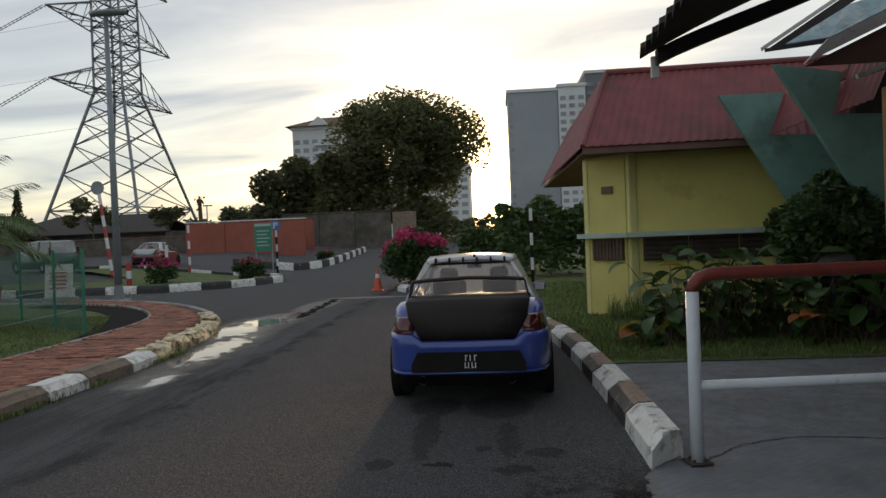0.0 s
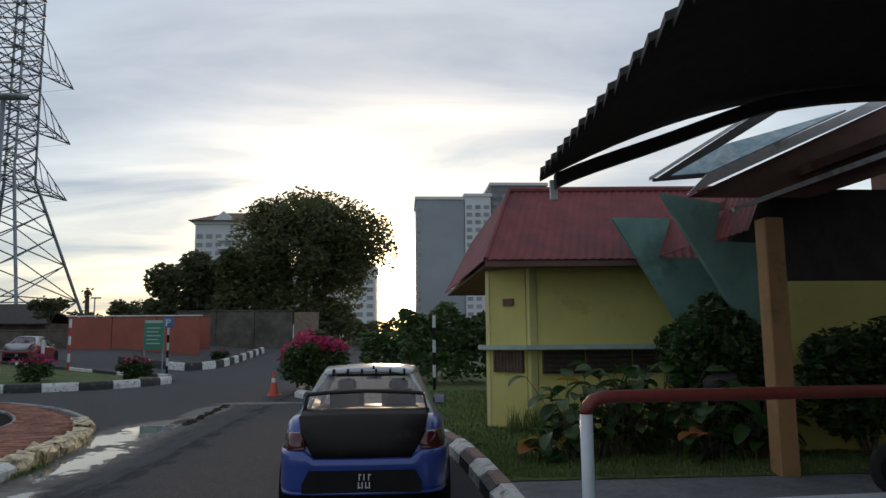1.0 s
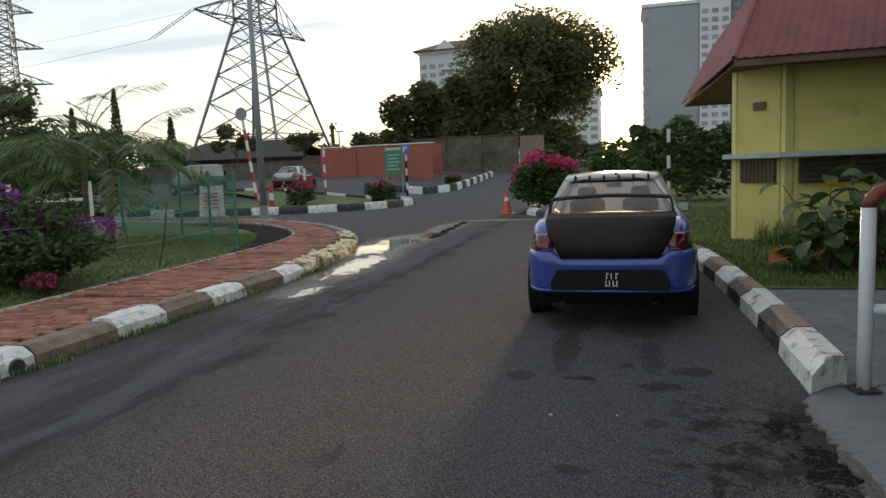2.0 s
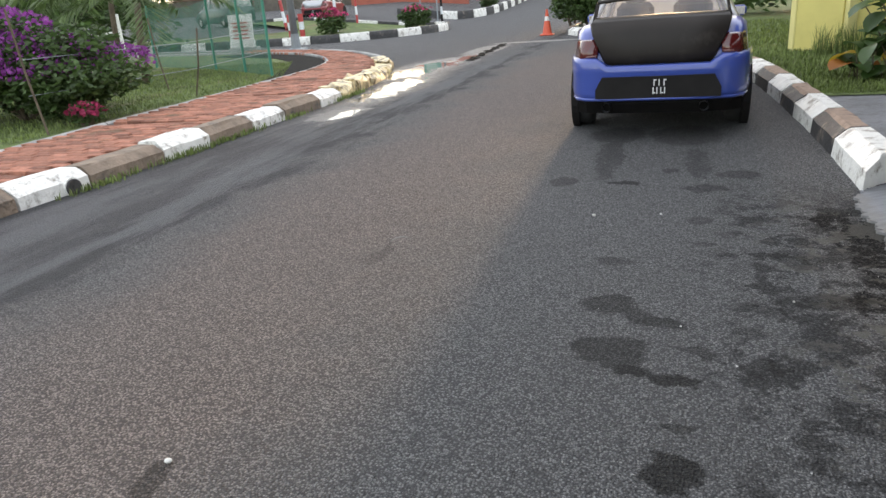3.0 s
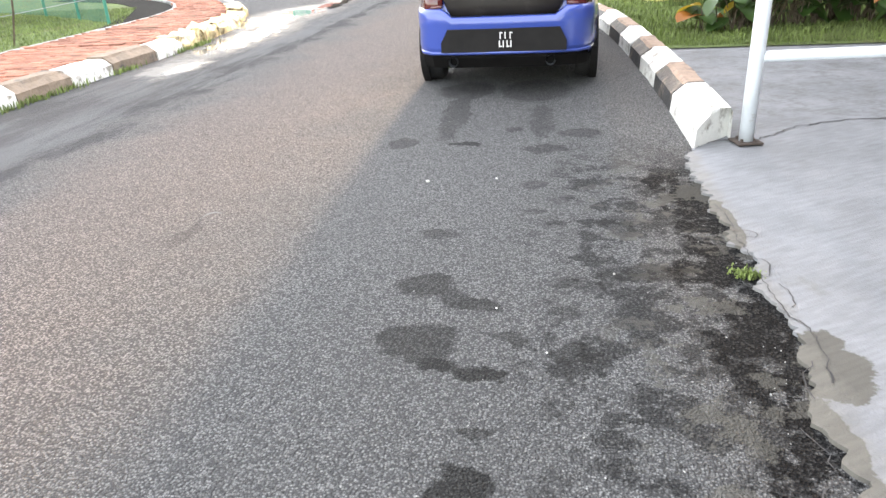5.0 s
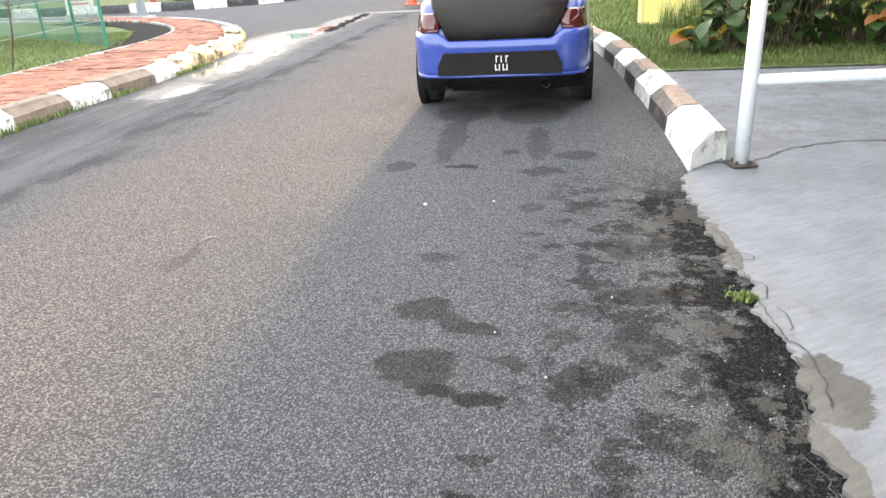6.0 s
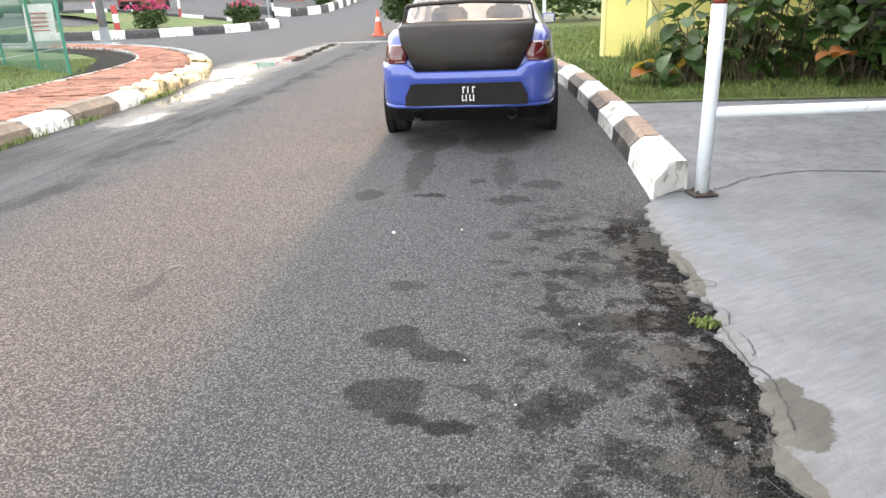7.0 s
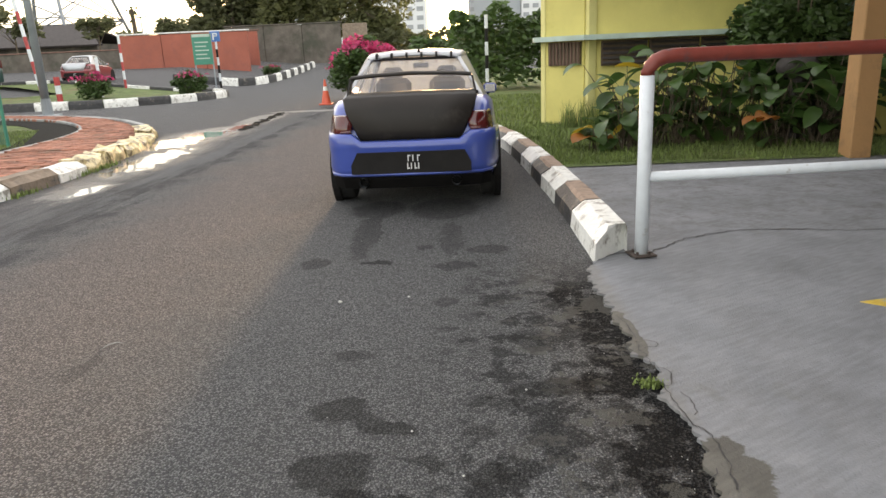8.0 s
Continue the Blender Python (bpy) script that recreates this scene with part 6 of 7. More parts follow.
def broad_plant(at, n, h, seed, label, odd=()):
    """A clump of large-leaved stems."""
    rg = random.Random(seed)
    t = thing("broadleaf_plant", label, "plant", at, group="plants under the house wall")
    st = bmesh.new()
    for k in range(n):
        a, lean = rg.uniform(0, 6.28), rg.uniform(0.15, 0.6)
        z = h * (0.12 + 0.88 * (k + rg.random()) / n)
        b0 = Vector((rg.uniform(-0.15, 0.15), rg.uniform(-0.12, 0.12), 0))
        top = b0 + Vector((math.cos(a) * lean * z, math.sin(a) * lean * z, z))
        sweep(st, [b0, b0.lerp(top, 0.5) + Vector((0, 0, z * 0.08)), top], [0.009, 0.007, 0.005], 5)
        bm = bmesh.new()
        broad_leaf(bm, top, (math.cos(a), math.sin(a), rg.uniform(-0.3, 0.9)), rg.uniform(0.22, 0.4), rg.uniform(0.075, 0.13), rg.uniform(0.4, 1.7), rg)
        m = M["leaf_yellow"] if k in odd[:1] else M["leaf_orange"] if k in odd[1:] else M["leaf_broad"]
        part("leaf", bm, m, t, "yellowing leaf" if m is M["leaf_yellow"] else "withered orange leaf" if m is M["leaf_orange"] else "", True)
    tagged(part("stem", st, M["bark"], t), kind="stuff")
    return t


rg = random.Random(77)
for k in range(15):
    x = 2.55 + 0.21 * k
    broad_plant((x + rg.uniform(-0.1, 0.1), 9.75 + rg.uniform(-0.3, 0.45), 0.045), 22, 0.95 + 0.3 * math.sin(k * 1.3) * 0.4 + (0.15 if 1 < k < 9 else 0), 100 + k, "clump of large drooping dark green leaves", (13,) if k == 4 else (18,) if k in (2, 7) else ())
broad_plant((2.35, 9.5, 0.045), 11, 0.42, 131, "low clump of yellowing large leaves at the grass edge", (3, 0))
broad_plant((4.3, 9.35, 0.022), 9, 0.5, 133, "small clump with withered orange leaves", (99, 6, 5))
broad_plant((2.08, 9.6, 0.045), 7, 0.36, 132, "low clump of yellowing large leaves at the grass edge", (5, 2))


def palm(at, h, n, L, seed, label):
    rg = random.Random(seed)
    t = thing("palm", label, "palm", at)
    part("trunk", sweep(bmesh.new(), [(0, 0, -0.1), (0.05, 0, h * 0.5), (0.12, 0.05, h)], [0.09, 0.07, 0.06], 10), M["bark"], t, "", True)
    for k in range(n):
        a = 2 * math.pi * k / n + rg.uniform(-0.2, 0.2)
        el = rg.uniform(0.25, 1.3)
        bm = bmesh.new()
        p, d = Vector((0.12, 0.05, h)), Vector((math.cos(a) * math.cos(el), math.sin(a) * math.cos(el), math.sin(el)))
        spine = [p.copy()]
        for q in range(14):
            p = p + d * L / 14
            d = (d + Vector((0, 0, -0.105))).normalized()
            spine.append(p.copy())
        sweep(bm, spine, [0.018 * (1 - 0.06 * q) for q in range(15)], 4)
        side = Vector((-math.sin(a), math.cos(a), 0))
        for q in range(3, 15):
            for f in (0, 0.33, 0.66):
                b0 = spine[q] if f == 0 or q == 14 else spine[q].lerp(spine[q + 1], f)
                ll = L * 0.26 * math.sin(math.pi * (0.12 + 0.8 * (q - 3 + f) / 12))
                for s in (-1, 1):
                    tip = b0 + side * s * ll * 0.8 + (spine[min(14, q)] - spine[q - 1]).normalized() * ll * 0.6 + Vector((0, 0, -ll * rg.uniform(0.25, 0.6)))
                    w = (tip - b0).cross(Vector((0, 0, 1))).normalized() * 0.019
                    bm.faces.new([bm.verts.new(v) for v in (b0 - w * 0.4, b0.lerp(tip, 0.5) - w, tip, b0.lerp(tip, 0.5) + w)])
        part("frond", bm, M["leaf_palm"], t)
    return t


palm((-9.75, 11.9, 0.1), 1.5, 13, 2.1, 61, "young feathery palm on the lawn")
palm((-13.6, 15.6, 0.1), 2.3, 15, 2.7, 62, "young feathery palm on the lawn")
palm((-12.4, 11.2, 0.1), 1.9, 14, 2.7, 63, "young feathery palm behind the purple bush")


def tufts(name, label, n, spot, hgt, seed, w=0.006):
    rg = random.Random(seed)
    bm = bmesh.new()
    for k in range(n):
        x, y, z = spot(rg)
        h = hgt * rg.uniform(0.4, 1.2)
        a = rg.uniform(0, 6.28)
        l = rg.uniform(0.1, 0.6) * h
        sx, sy = math.cos(a + 1.57) * w, math.sin(a + 1.57) * w
        mx, my = x + math.cos(a) * l * 0.35, y + math.sin(a) * l * 0.35
        v = [bm.verts.new(q) for q in ((x - sx, y - sy, z), (x + sx, y + sy, z), (mx + sx * 0.7, my + sy * 0.7, z + h * 0.65), (mx - sx * 0.7, my - sy * 0.7, z + h * 0.65), (x + math.cos(a) * l, y + math.sin(a) * l, z + h))]
        bm.faces.new(v[:4])
        bm.faces.new((v[3], v[2], v[4]))
    return tagged(part(name, bm, M["blade"]), label, "grass", kind="stuff")


tufts("grass", "short rough grass on the verge by the house", 36000, lambda r: (r.uniform(1.3, 6.5), 8.7 + 4.3 * r.random() ** 1.2 + 0.05 * math.sin(r.random() * 40), 0.022), 0.06, 71, 0.004)
tufts("grass", "ragged grass fringe over the concrete edge", 5000, lambda r: (r.uniform(1.35, 5.5), 8.68 + r.gauss(0, 0.07), 0.01), 0.04, 79, 0.004)
tufts("grass", "rough green grass on the far verge", 12000, lambda r: (lambda y: (r.uniform(1.4 - (y - 9) * 0.17, 3.5), y, 0.022))(r.uniform(9, 22)), 0.08, 72, 0.008)
tufts("grass", "short lawn grass beside the footpath", 26000, lambda r: (lambda y: (r.uniform(-11.5, -6.75 - max(0, y - 12) * 0.5), y, 0.095))(r.uniform(5, 15)), 0.05, 73, 0.006)
tufts("weeds", "low weeds along the foot of the kerb", 1100, lambda r: (-4.43 + abs(r.gauss(0, 0.05)), r.choice((4.9, 5.9, 6.4, 7.0, 8.1, 9.4, 9.9)) + r.gauss(0, 0.22), 0.0), 0.06, 74, 0.007)
tufts("weeds", "small green weed in the apron crack", 170, lambda r: (1.11 + r.gauss(0, 0.03), 3.225 + r.gauss(0, 0.025), 0.005), 0.018, 75, 0.0045)
tufts("weeds", "dry grass stalks at the house wall", 350, lambda r: (r.uniform(2.1, 3.2), 12.4 + r.gauss(0, 0.1), 0.045), 0.4, 76, 0.006)


def scooter(at, rz):
    t = thing("motor_scooter", "dark motor scooter parked in the shade of the porch", "scooter", at, rz)
    for y in (-0.62, 0.6):
        wheel(t, (0, y, 0.28), 0.28, 0.1, 1, M["plastic"])
    bm = bmesh.new()
    loft(bm, [[(-w, y, z0), (-w * 0.8, y, z1), (w * 0.8, y, z1), (w, y, z0)] for y, w, z0, z1 in ((-0.85, 0.05, 0.6, 0.72), (-0.6, 0.13, 0.45, 0.75), (-0.2, 0.15, 0.3, 0.72), (0.05, 0.12, 0.25, 0.4), (0.3, 0.12, 0.25, 0.38), (0.42, 0.16, 0.3, 0.85), (0.52, 0.1, 0.5, 0.95))], closed=True)
    bmesh.ops.recalc_face_normals(bm, faces=bm.faces)
    part("fairing", bm, M["plastic"], t, "black plastic fairing", True)
    part("seat", box(bmesh.new(), (0, -0.4, 0.77), (0.26, 0.7, 0.09), 0, 0.03), M["interior"], t)
    part("fork", sweep(bmesh.new(), [(0, 0.62, 0.28), (0, 0.5, 0.7), (0, 0.42, 1.0)], 0.03, 8), M["chrome"], t)
    part("handlebar", sweep(bmesh.new(), [(-0.33, 0.33, 1.02), (0, 0.42, 1.0), (0.33, 0.33, 1.02)], 0.018, 8), M["chrome"], t)
    for s in (-1, 1):
        part("mirror", box(bmesh.new(), (s * 0.3, 0.36, 1.2), (0.12, 0.02, 0.08), 0, 0.01), M["chrome"], t)
    part("exhaust", tube(bmesh.new(), (0.16, -0.8, 0.34), (0.16, -0.1, 0.28), 0.045), M["chrome"], t)


scooter((5.75, 6.9, 0.022), 60)
bm = bmesh.new()
bmesh.ops.create_icosphere(bm, subdivisions=3, radius=1.0)
for v in bm.verts:
    v.co = Vector((v.co.x * 0.27, v.co.y * 0.2, v.co.z * 0.17)) * (1 + 0.12 * noise.noise(v.co * 2))
boulder = tagged(part("boulder", bm, M["timber_shade_dark"], None, "", True), "grey rounded boulder on a stump among the plants", "boulder")
boulder.location = (4.75, 9.95, 0.97)
tagged(part("stump", sweep(bmesh.new(), [(4.75, 9.95, 0.0), (4.76, 9.97, 0.45), (4.75, 9.95, 0.88)], [0.13, 0.1, 0.11], 10), M["timber_shade_dark"]), "dark wooden stump among the plants", "stump")

# ---- street things ----
def lamp_post(at, h, name="street_lamp", label="tall grey steel street lamp", arm=1.1, rz=0, head=True):
    t = thing(name, label, "street lamp", at, rz)
    part("pole", sweep(bmesh.new(), [(0, 0, 0), (0, 0, h * 0.5), (0, 0, h)], [0.11, 0.085, 0.06], 12), M["pole_grey"], t, "", True)
    bm = bmesh.new()
    box(bm, (0, 0, 0.02), (0.5, 0.5, 0.04), 0, 0.01)
    tube(bm, (0, 0, 0.03), (0, 0, 0.45), 0.14, 0.12, 12)
    part("base", bm, M["pole_grey"], t)
    bm = bmesh.new()
    loft(bm, [[(arm * u - 0.45 + 0.0, -w, h), (arm * u - 0.45, -w * 0.6, h + 0.09), (arm * u - 0.45, w * 0.6, h + 0.09), (arm * u - 0.45, w, h), (arm * u - 0.45, 0, h - 0.06)] for u, w in ((0, 0.08), (0.2, 0.2), (0.5, 0.24), (0.8, 0.2), (1.0, 0.05))], closed=True)
    bmesh.ops.recalc_face_normals(bm, faces=bm.faces)
    part("lamp_head", bm, M["pole_grey"], t, "", True)
    return t


lamp_post((-10.5, 19.3, 0.12), 8.1)
for x, y, h in ((-33, 78, 5.5), (-41.0, 50, 5.6)):
    lamp_post((x, y, 0.8), h, label="distant thin street lamp")

M["bollard_red"] = mat("red_paint", (0.4, 0.05, 0.05), 0.5, var=0.15, scale=6)
M["cone_orange"] = mat("orange_cone_plastic", (0.62, 0.1, 0.05), 0.5, var=0.1, scale=6)
M["sign_blue"] = mat("blue_sign_face", (0.06, 0.16, 0.4), 0.5, var=0.05)
M["sign_green"] = mat("green_sign_face", (0.03, 0.2, 0.14), 0.5, var=0.1)


def banded_pole(at, h, c1, c2, label, n=6, r=0.05, disc=None, tilt=0, name="sign_pole"):
    t = thing(name, label, "pole", at)
    if tilt:
        t.matrix_basis = pose(*at, 0, tilt, 0)
    for k in range(n):
        part("band", tube(bmesh.new(), (0, 0, h * k / n), (0, 0, h * (k + 1) / n), r, n=12), c1 if k % 2 else c2, t)
    if disc == "round":
        bm = bmesh.new()
        tube(bm, (0, -0.06, h + 0.25), (0, -0.04, h + 0.25), 0.3, n=24)
        part("sign_face", bm, M["pole_grey"], t)
    if disc == "square":
        s = part("sign_face", box(bmesh.new(), (0, -0.06, h - 0.15), (0.45, 0.03, 0.45), 0, 0.01), M["sign_blue"], t, "blue square parking sign")
        bm = bmesh.new()
        box(bm, (-0.07, -0.08, h - 0.15), (0.06, 0.012, 0.3))
        box(bm, (0.03, -0.08, h - 0.03), (0.15, 0.012, 0.05))
        box(bm, (0.03, -0.08, h - 0.13), (0.15, 0.012, 0.05))
        box(bm, (0.09, -0.08, h - 0.08), (0.05, 0.012, 0.1))
        part("letter", bm, M["white_board"], s, "white letter P")
    return t


banded_pole((-13.3, 30.0, 0.45), 2.1, M["rail_white"], M["bollard_red"], "red and white banded pole on the island", 6, 0.05)
banded_pole((-10.4, 33.2, 0.15), 2.45, M["rail_white"], M["plastic"], "black and white pole with a blue parking sign", 7, 0.05, "square")
banded_pole((-16.6, 29.6, 0.2), 3.9, M["rail_white"], M["bollard_red"], "leaning red and white pole with a round sign", 8, 0.07, "round", -7)
banded_pole((1.3, 22.3, 0.05), 2.3, M["rail_white"], M["plastic"], "black and white banded pole behind the car", 6, 0.05)
banded_pole((-13.3, 27.9, 0.2), 1.5, M["rail_white"], M["rail_white"], "short plain white marker post", 1, 0.06)
for k, x in enumerate((-14.5, -14.0)):
    banded_pole((x, 26.2, 0.15), 0.9, M["rail_white"], M["bollard_red"], "red and white bollard on the island", 3, 0.1, name="bollard")


def sign_board():
    t = thing("sign_board", "green notice board on two posts by the car park", "sign", (-10.7, 32.4, 0.15), 0)
    for x in (-0.45, 0.35):
        part("post", tube(bmesh.new(), (x, 0, 0), (x, 0, 2.4), 0.035), M["pole_grey"], t)
    b = part("board", box(bmesh.new(), (-0.05, -0.06, 1.75), (0.85, 0.04, 1.3), 0, 0.01), M["sign_green"], t)
    bm = bmesh.new()
    box(bm, (-0.05, -0.09, 2.33), (0.78, 0.012, 0.12))
    for k in range(5):
        box(bm, (-0.05 - 0.05 * (k % 2), -0.09, 2.05 - k * 0.17), (0.6 - 0.1 * (k % 2), 0.012, 0.05))
    part("writing_bars", bm, M["ledge"], b, "pale bars of writing")
    return t


sign_board()


def cone(at):
    t = thing("traffic_cone", "orange traffic cone with a white band on the road", "traffic cone", at)
    bm = bmesh.new()
    box(bm, (0, 0, 0.02), (0.38, 0.38, 0.04), 0, 0.01)
    tube(bm, (0, 0, 0.04), (0, 0, 0.4), 0.14, 0.075, 18)
    tube(bm, (0, 0, 0.52), (0, 0, 0.72), 0.055, 0.025, 18)
    part("cone_body", bm, M["cone_orange"], t)
    part("white_band", tube(bmesh.new(), (0, 0, 0.4), (0, 0, 0.52), 0.075, 0.055, 18), M["white_board"], t)
    return t


cone((-3.45, 21.4, 0.0))


def notice(at):
    t = thing("notice_board", "leaning white notice board with red marks", "sign", at, 10)
    part("panel", box(bmesh.new(), m=pose(0, 0, 0.62, -8), c=None, s=(0.75, 0.05, 0.95)), M["white_board"], t)
    bm = bmesh.new()
    for k in range(5):
        box(bm, m=pose(0, -0.05, 0.85 - 0.11 * k, -8), c=None, s=(0.5 - 0.08 * (k % 2), 0.02, 0.04))
    part("writing_bars", bm, M["bollard_red"], t)
    part("foot", box(bmesh.new(), (0, 0.05, 0.06), (0.9, 0.35, 0.16), 0, 0.02), M["concrete"], t)


notice((-12.4, 19.5, terrain(-12.4, 19.5) + 0.125))


# ---- netting fence on the lawn ----
def net_mat():
    m = bpy.data.materials.new("green_netting")
    m.use_nodes = True
    n, l = m.node_tree.nodes, m.node_tree.links
    b = n["Principled BSDF"]
    b.inputs["Base Color"].default_value, b.inputs["Roughness"].default_value = (0.04, 0.16, 0.12, 1), 0.7
    pos = n.new("ShaderNodeNewGeometry").outputs["Position"]
    v = n.new("ShaderNodeTexNoise")
    v.inputs["Scale"].default_value = 260
    l.new(pos, v.inputs["Vector"])
    r = n.new("ShaderNodeMapRange")
    r.inputs["From Min"].default_value, r.inputs["From Max"].default_value, r.inputs["To Max"].default_value = 0.4, 0.52, 0.75
    l.new(v.outputs["Fac"], r.inputs["Value"])
    l.new(r.outputs[0], b.inputs["Alpha"])
    return m


M["net"] = net_mat()


def net_fence(pts, h, label):
    t = thing("net_fence", label, "fence")
    for x, y in pts:
        part("post", tube(bmesh.new(), (x, y, 0.05), (x + 0.02, y, h + 0.15), 0.028), M["sign_green"], t)
    for a, b in zip(pts, pts[1:]):
        bm = bmesh.new()
        rows = []
        for k in range(9):
            f = k / 8
            x, y = a[0] + (b[0] - a[0]) * f, a[1] + (b[1] - a[1]) * f
            sag = 0.1 * math.sin(math.pi * f)
            rows.append([bm.verts.new((x + 0.03 * math.sin(5 * z + 9 * f), y, 0.12 + z * (h - sag))) for z in (0, 0.33, 0.66, 1)])
        for p, q in zip(rows, rows[1:]):
            for k in range(3):
                bm.faces.new((p[k], p[k + 1], q[k + 1], q[k]))
        part("net", bm, M["net"], t, "sagging green netting")
    return t


net_fence([(-7.05, 12.1), (-8.2, 13.0), (-9.6, 14.0), (-12.5, 15.6)], 1.45, "green netting on posts at the footpath corner")
for (x, y), h, lean in (((-6.75, 6.6), 1.5, 0.1), ((-7.0, 9.7), 1.1, -0.15), ((-8.2, 10.6), 1.3, 0.1)):
    tagged(part("stake", sweep(bmesh.new(), [(x, y, 0.05), (x - lean, y, h * 0.5), (x - lean * 1.6, y, h)], 0.013, 6), M["bark"]), "thin crooked wooden stake on the lawn", "stake")
wl2 = thing("wire_fence", "thin wires strung between stakes on the lawn", "fence")
for z in (0.55, 0.95):
    part("wire", sweep(bmesh.new(), [(-6.9, 6.6, z), (-7.0, 9.7, z - 0.05), (-7.05, 12.1, z)], 0.005, 4), M["steel"], wl2)


def villa():
    t = thing("villa", "pale villa with a red tiled roof beyond the lawn", "house", (-61.5, 46, 0.5), 20)
    part("wall", box(bmesh.new(), (0, 0, 3.2), (9, 7, 6.4)), M["facade_white"], t)
    bm = bmesh.new()
    for s in (-1, 1):
        plate(bm, [(-5.2, s * 4.2, 6.2), (5.2, s * 4.2, 6.2), (5.2, 0, 8.6), (-5.2, 0, 8.6)], 0.2)
    part("roof", bm, M["roof_red"], t)
    part("porch_roof", plate(bmesh.new(), [(-5, -5.2, 3.0), (5, -5.2, 3.0), (5, -3.4, 3.8), (-5, -3.4, 3.8)], 0.15), M["roof_red"], t)
    for x in (-2.5, 2.5):
        for z in (1.6, 4.8):
            part("window", box(bmesh.new(), (x, -3.5, z), (1.4, 0.12, 1.3)), M["window_dark"], t)


villa()


def white_gate():
    t = thing("field_gate", "white painted post and rail gate beyond the lawn", "gate", (-20.6, 15.6, 0.1), 35)
    for x in (0, 1.6, 3.2, 5.4):
        part("post", box(bmesh.new(), (x, 0, 0.7), (0.12, 0.12, 1.4), 0, 0.01), M["white_board"], t)
    for z in (0.45, 0.85):
        part("rail", box(bmesh.new(), (2.7, 0, z), (5.4, 0.06, 0.1), 0, 0.01), M["white_board"], t)
    part("brace", sweep(bmesh.new(), [(1.65, 0.02, 1.3), (2.4, 0.02, 0.85), (3.1, 0.02, 0.4)], 0.045, 8), M["white_board"], t)


white_gate()
tagged(part("gate_pier", box(bmesh.new(), (-7.0, 54.2, 2.2), (1.8, 0.5, 3.0), 0, 0.03), M["kerb_brown"]), "brown gate pier at the end of the stone wall", "pier", kind="structure")
rg = random.Random(83)
trunk = thing("dead_trunk", "bare broken palm trunk on the skyline", "trunk", (-35.6, 82, 0.8))
part("trunk", sweep(bmesh.new(), [(0, 0, 0), (0.1, 0, 3), (0.0, 0, 6.6)], [0.3, 0.26, 0.22], 8), M["bark"], trunk)
part("ragged_top", leaves(bmesh.new(), [(rg.gauss(0, 0.25), rg.gauss(0, 0.25), 6.3 + rg.gauss(0, 0.35)) for k in range(40)], 0.25, rg, 1.0), M["leaf_far"], trunk)


# ---- gratings, rubble, litter ----
def grating():
    t = thing("drain_grating", "dark broken drain cover pieces sunk in the wet road", "drain", (-4.0, 16.6, 0.004), 3)
    part("frame", box(bmesh.new(), (0, 0, 0.002), (0.08, 4.3, 0.008)), M["kerb_black"], t)
    for k in range(14):
        part("bar", box(bmesh.new(), (0.05 * math.sin(k * 2.4), -2.0 + k * 0.305, 0.01), (0.16 + 0.07 * math.sin(k * 3.1), 0.2, 0.014), 14 * math.sin(k * 5), 0.004), M["ditch"], t)


grating()
bm = bmesh.new()
rg = random.Random(91)
for k in range(170):
    x, y = (rg.uniform(-0.9, 1.15), rg.uniform(1.5, 6.2)) if k < 140 else (rg.gauss(1.1, 0.12), rg.uniform(1.2, 4.8))
    s = rg.uniform(0.002, 0.0045)
    r = bmesh.ops.create_icosphere(bm, subdivisions=1, radius=s, matrix=pose(x, y, s * 0.4, rg.uniform(0, 360), 0, rg.uniform(0, 360)) @ Matrix.Diagonal((1, 0.75, 0.6, 1)))
tagged(part("pebbles", bm, M["concrete"]), "scattered pale pebbles on the asphalt", "pebbles", kind="stuff")
for x, y, s in ((-0.293, 4.305, 0.013), (0.081, 4.364, 0.008), (0.187, 2.922, 0.005), (0.37, 2.64, 0.005), (0.625, 3.217, 0.006), (0.469, 1.78, 0.008), (-1.3, 1.75, 0.012)):
    bm = bmesh.new()
    bmesh.ops.create_icosphere(bm, subdivisions=2, radius=s, matrix=pose(x, y, s * 0.5, 20, 10, 40) @ Matrix.Diagonal((1, 0.8, 0.6, 1)))
    tagged(part("pebble", bm, M["kerb_white"]), "single white pebble on the asphalt", "pebble")
tagged(part("twig", sweep(bmesh.new(), [(-1.36, 3.74, 0.004), (-1.345, 3.79, 0.008), (-1.31, 3.815, 0.01), (-1.27, 3.81, 0.006)], [0.001, 0.003, 0.0035, 0.001], 6), M["concrete"], None, "", True), "small pale curved twig on the asphalt", "twig")
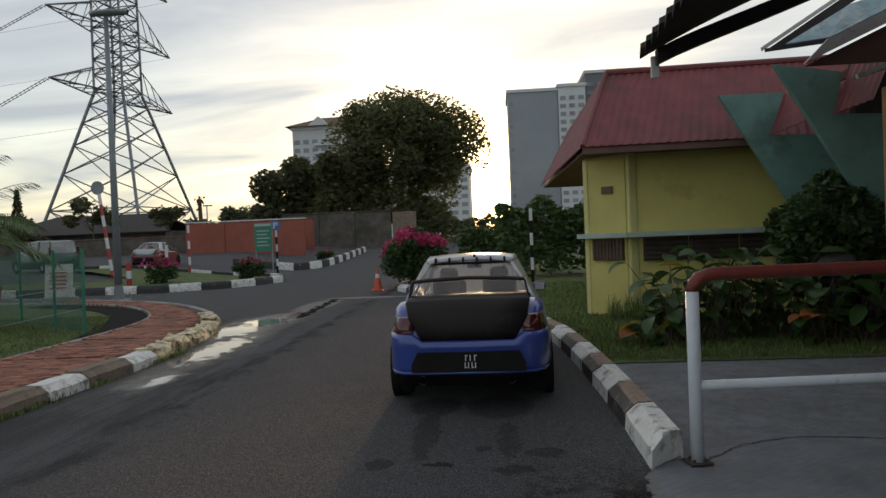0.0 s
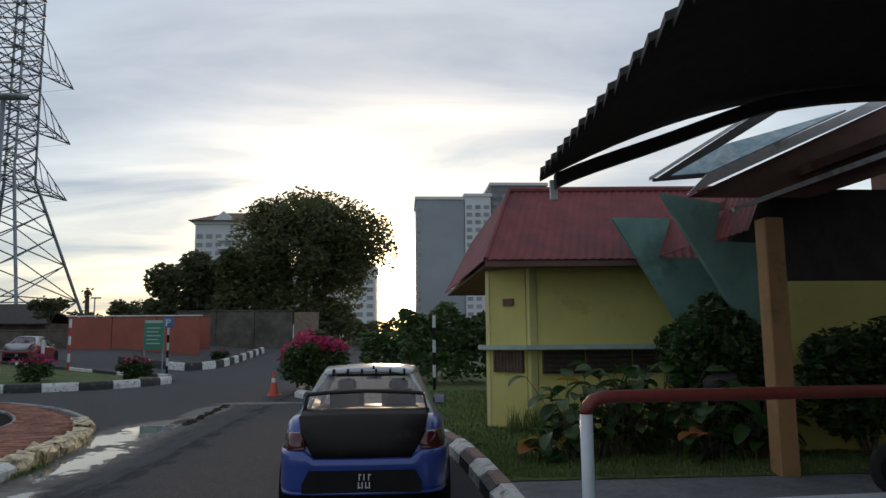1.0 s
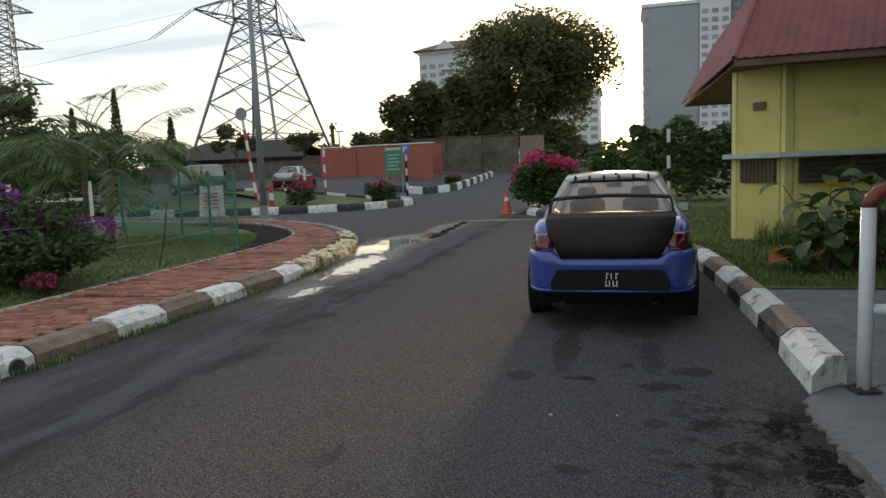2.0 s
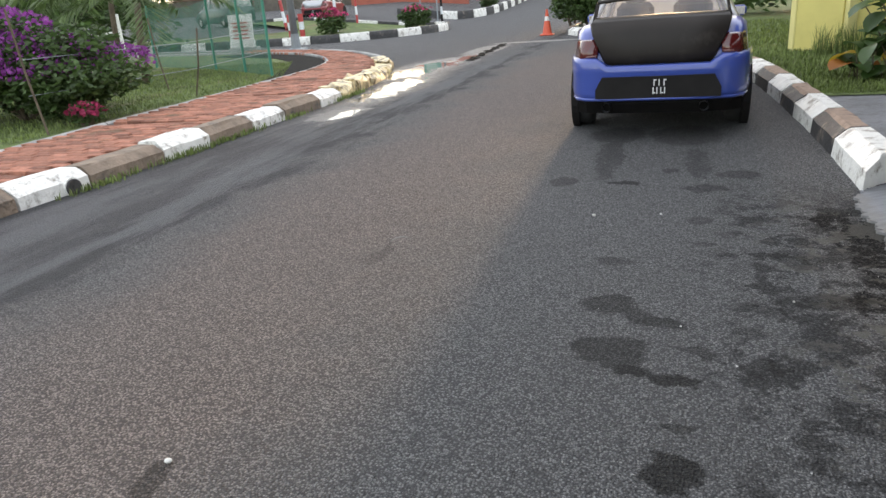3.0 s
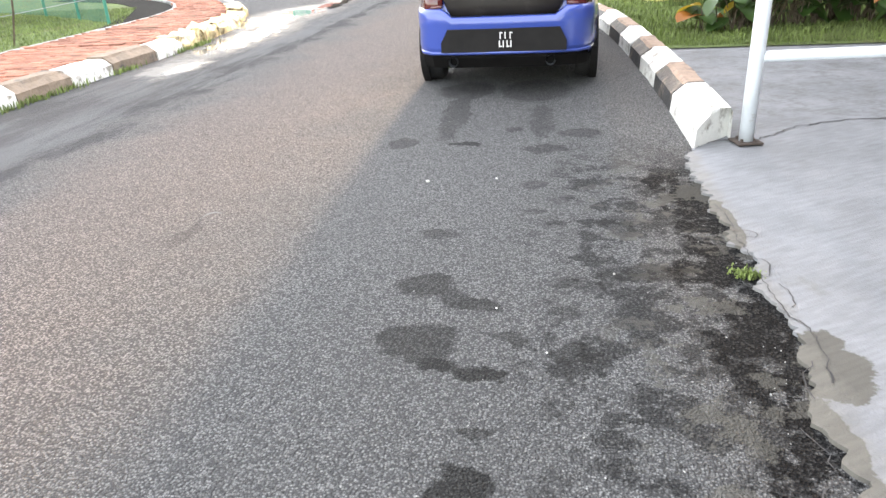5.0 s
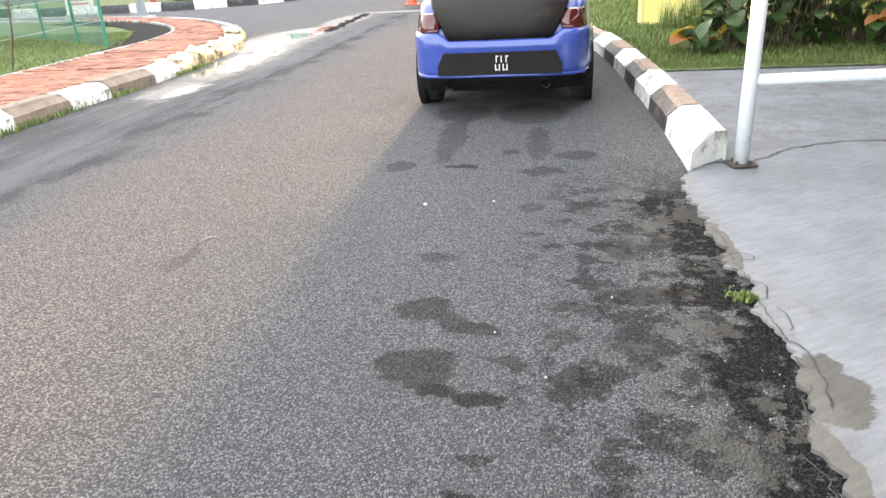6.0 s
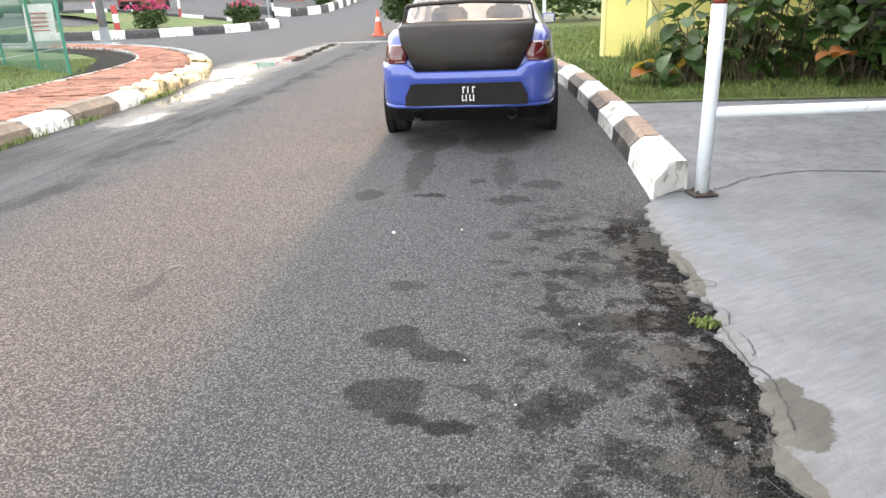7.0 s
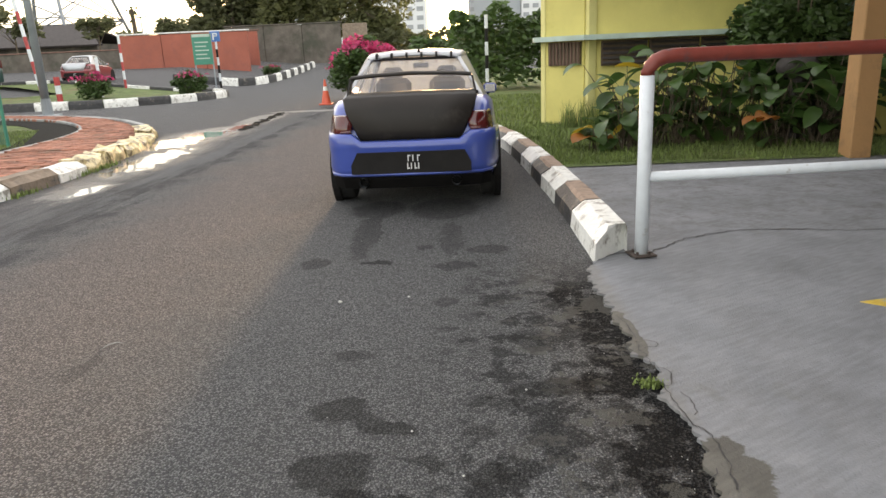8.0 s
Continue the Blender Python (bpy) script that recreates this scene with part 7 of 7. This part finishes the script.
# cracks in the apron: narrow dark grooves
crack = bmesh.new()
for line in ([(1.24, 4.9), (1.36, 5.02), (1.62, 5.06), (1.95, 5.36), (2.32, 5.5), (2.7, 5.49), (3.2, 5.4), (4.6, 5.35)], [(1.15, 3.95), (1.16, 3.77), (1.16, 3.55), (1.165, 3.38), (1.21, 3.33), (1.19, 3.2), (1.165, 3.15), (1.185, 2.92), (1.215, 2.83), (1.225, 2.72), (1.205, 2.6), (1.18, 2.5)], [(1.15, 3.62), (1.22, 3.63), (1.24, 3.57), (1.16, 3.54)], [(1.2, 3.13), (1.23, 3.05), (1.2, 2.95)], [(1.17, 2.62), (1.12, 2.55), (1.1, 2.42)], [(1.03, 2.3), (1.06, 2.2), (1.02, 2.08), (1.0, 1.98)]):
    L = smooth_line(line, 0.026)
    prev = None
    for i, p in enumerate(L):
        w = (0.0012 + 0.0045 * abs(noise.noise(Vector((p.x * 7, p.y * 7, 1))))) * (3.2 if p.y > 4.8 else 1.0)
        run = (L[min(i + 1, len(L) - 1)] - L[max(i - 1, 0)]).normalized()
        across = Vector((run.y, -run.x))
        mid = p + across * (0.02 * noise.noise(Vector((p.x * 9, p.y * 9, 4))) + 0.018 * noise.noise(Vector((p.x * 33, p.y * 33, 2))) + rg.gauss(0, 0.004))
        cur = tuple(crack.verts.new((*(mid + across * q * w), 0.0178)) for q in (-1, 1))
        if prev:
            crack.faces.new((prev[0], cur[0], cur[1], prev[1]))
        prev = cur
tagged(part("apron_cracks", crack, M["kerb_black"]), "dark meandering cracks in the concrete apron", "crack", kind="stuff")
tagged(part("yellow_marking", prism(bmesh.new(), [(2.38, 4.035), (3.2, 4.22), (3.2, 4.11), (2.47, 3.96)], 0.0, 0.0185), M["yellow_paint"]), "faded yellow paint line on the concrete apron", "marking", kind="structure")

# ---- pavers ----
brick_mesh = mesh_of("brick", box(bmesh.new(), (0, 0, 0), (0.19, 0.09, 0.05), 0, 0.006), M["brick"])
rest = bmesh.new()
rg = random.Random(3)
near = 0
Lk, Li = offset(LEFT, 0.33), INNER
row = 0
acc = 0.0
for i in range(len(Lk) - 1):
    acc += (Lk[i + 1] - Lk[i]).length
    if acc < 0.104:
        continue
    acc -= 0.104
    a = Lk[i]
    if a.y < 2.5 or a.x < -12:
        continue
    b = min(Li, key=lambda q: (q - a).length)
    d = (b - a)
    W = d.length
    d = d.normalized()
    row += 1
    ang = math.degrees(math.atan2(d.y, d.x))
    s = 0.1 if row % 2 else 0.0
    while s < W - 0.1:
        p = a + d * (s + 0.1)
        z = terrain(p.x, p.y) + 0.125 + 0.012 + rg.gauss(0, 0.0025)
        m = pose(p.x, p.y, z, rg.gauss(0, 0.8), rg.gauss(0, 0.8), ang + rg.gauss(0, 0.8))
        if 4.2 < p.y < 8.6 and near < 300 and (row * 7 + int(s * 10)) % 2 == 0:
            ob = new("brick", brick_mesh)
            ob.parent, ob.matrix_basis = pavement, m
            near += 1
        else:
            box(rest, None, (0.19, 0.09, 0.05), m=m)
        s += 0.2
part("paver_field", rest, M["brick_far"], pavement)
tagged(pavement.children[-1], kind="stuff")
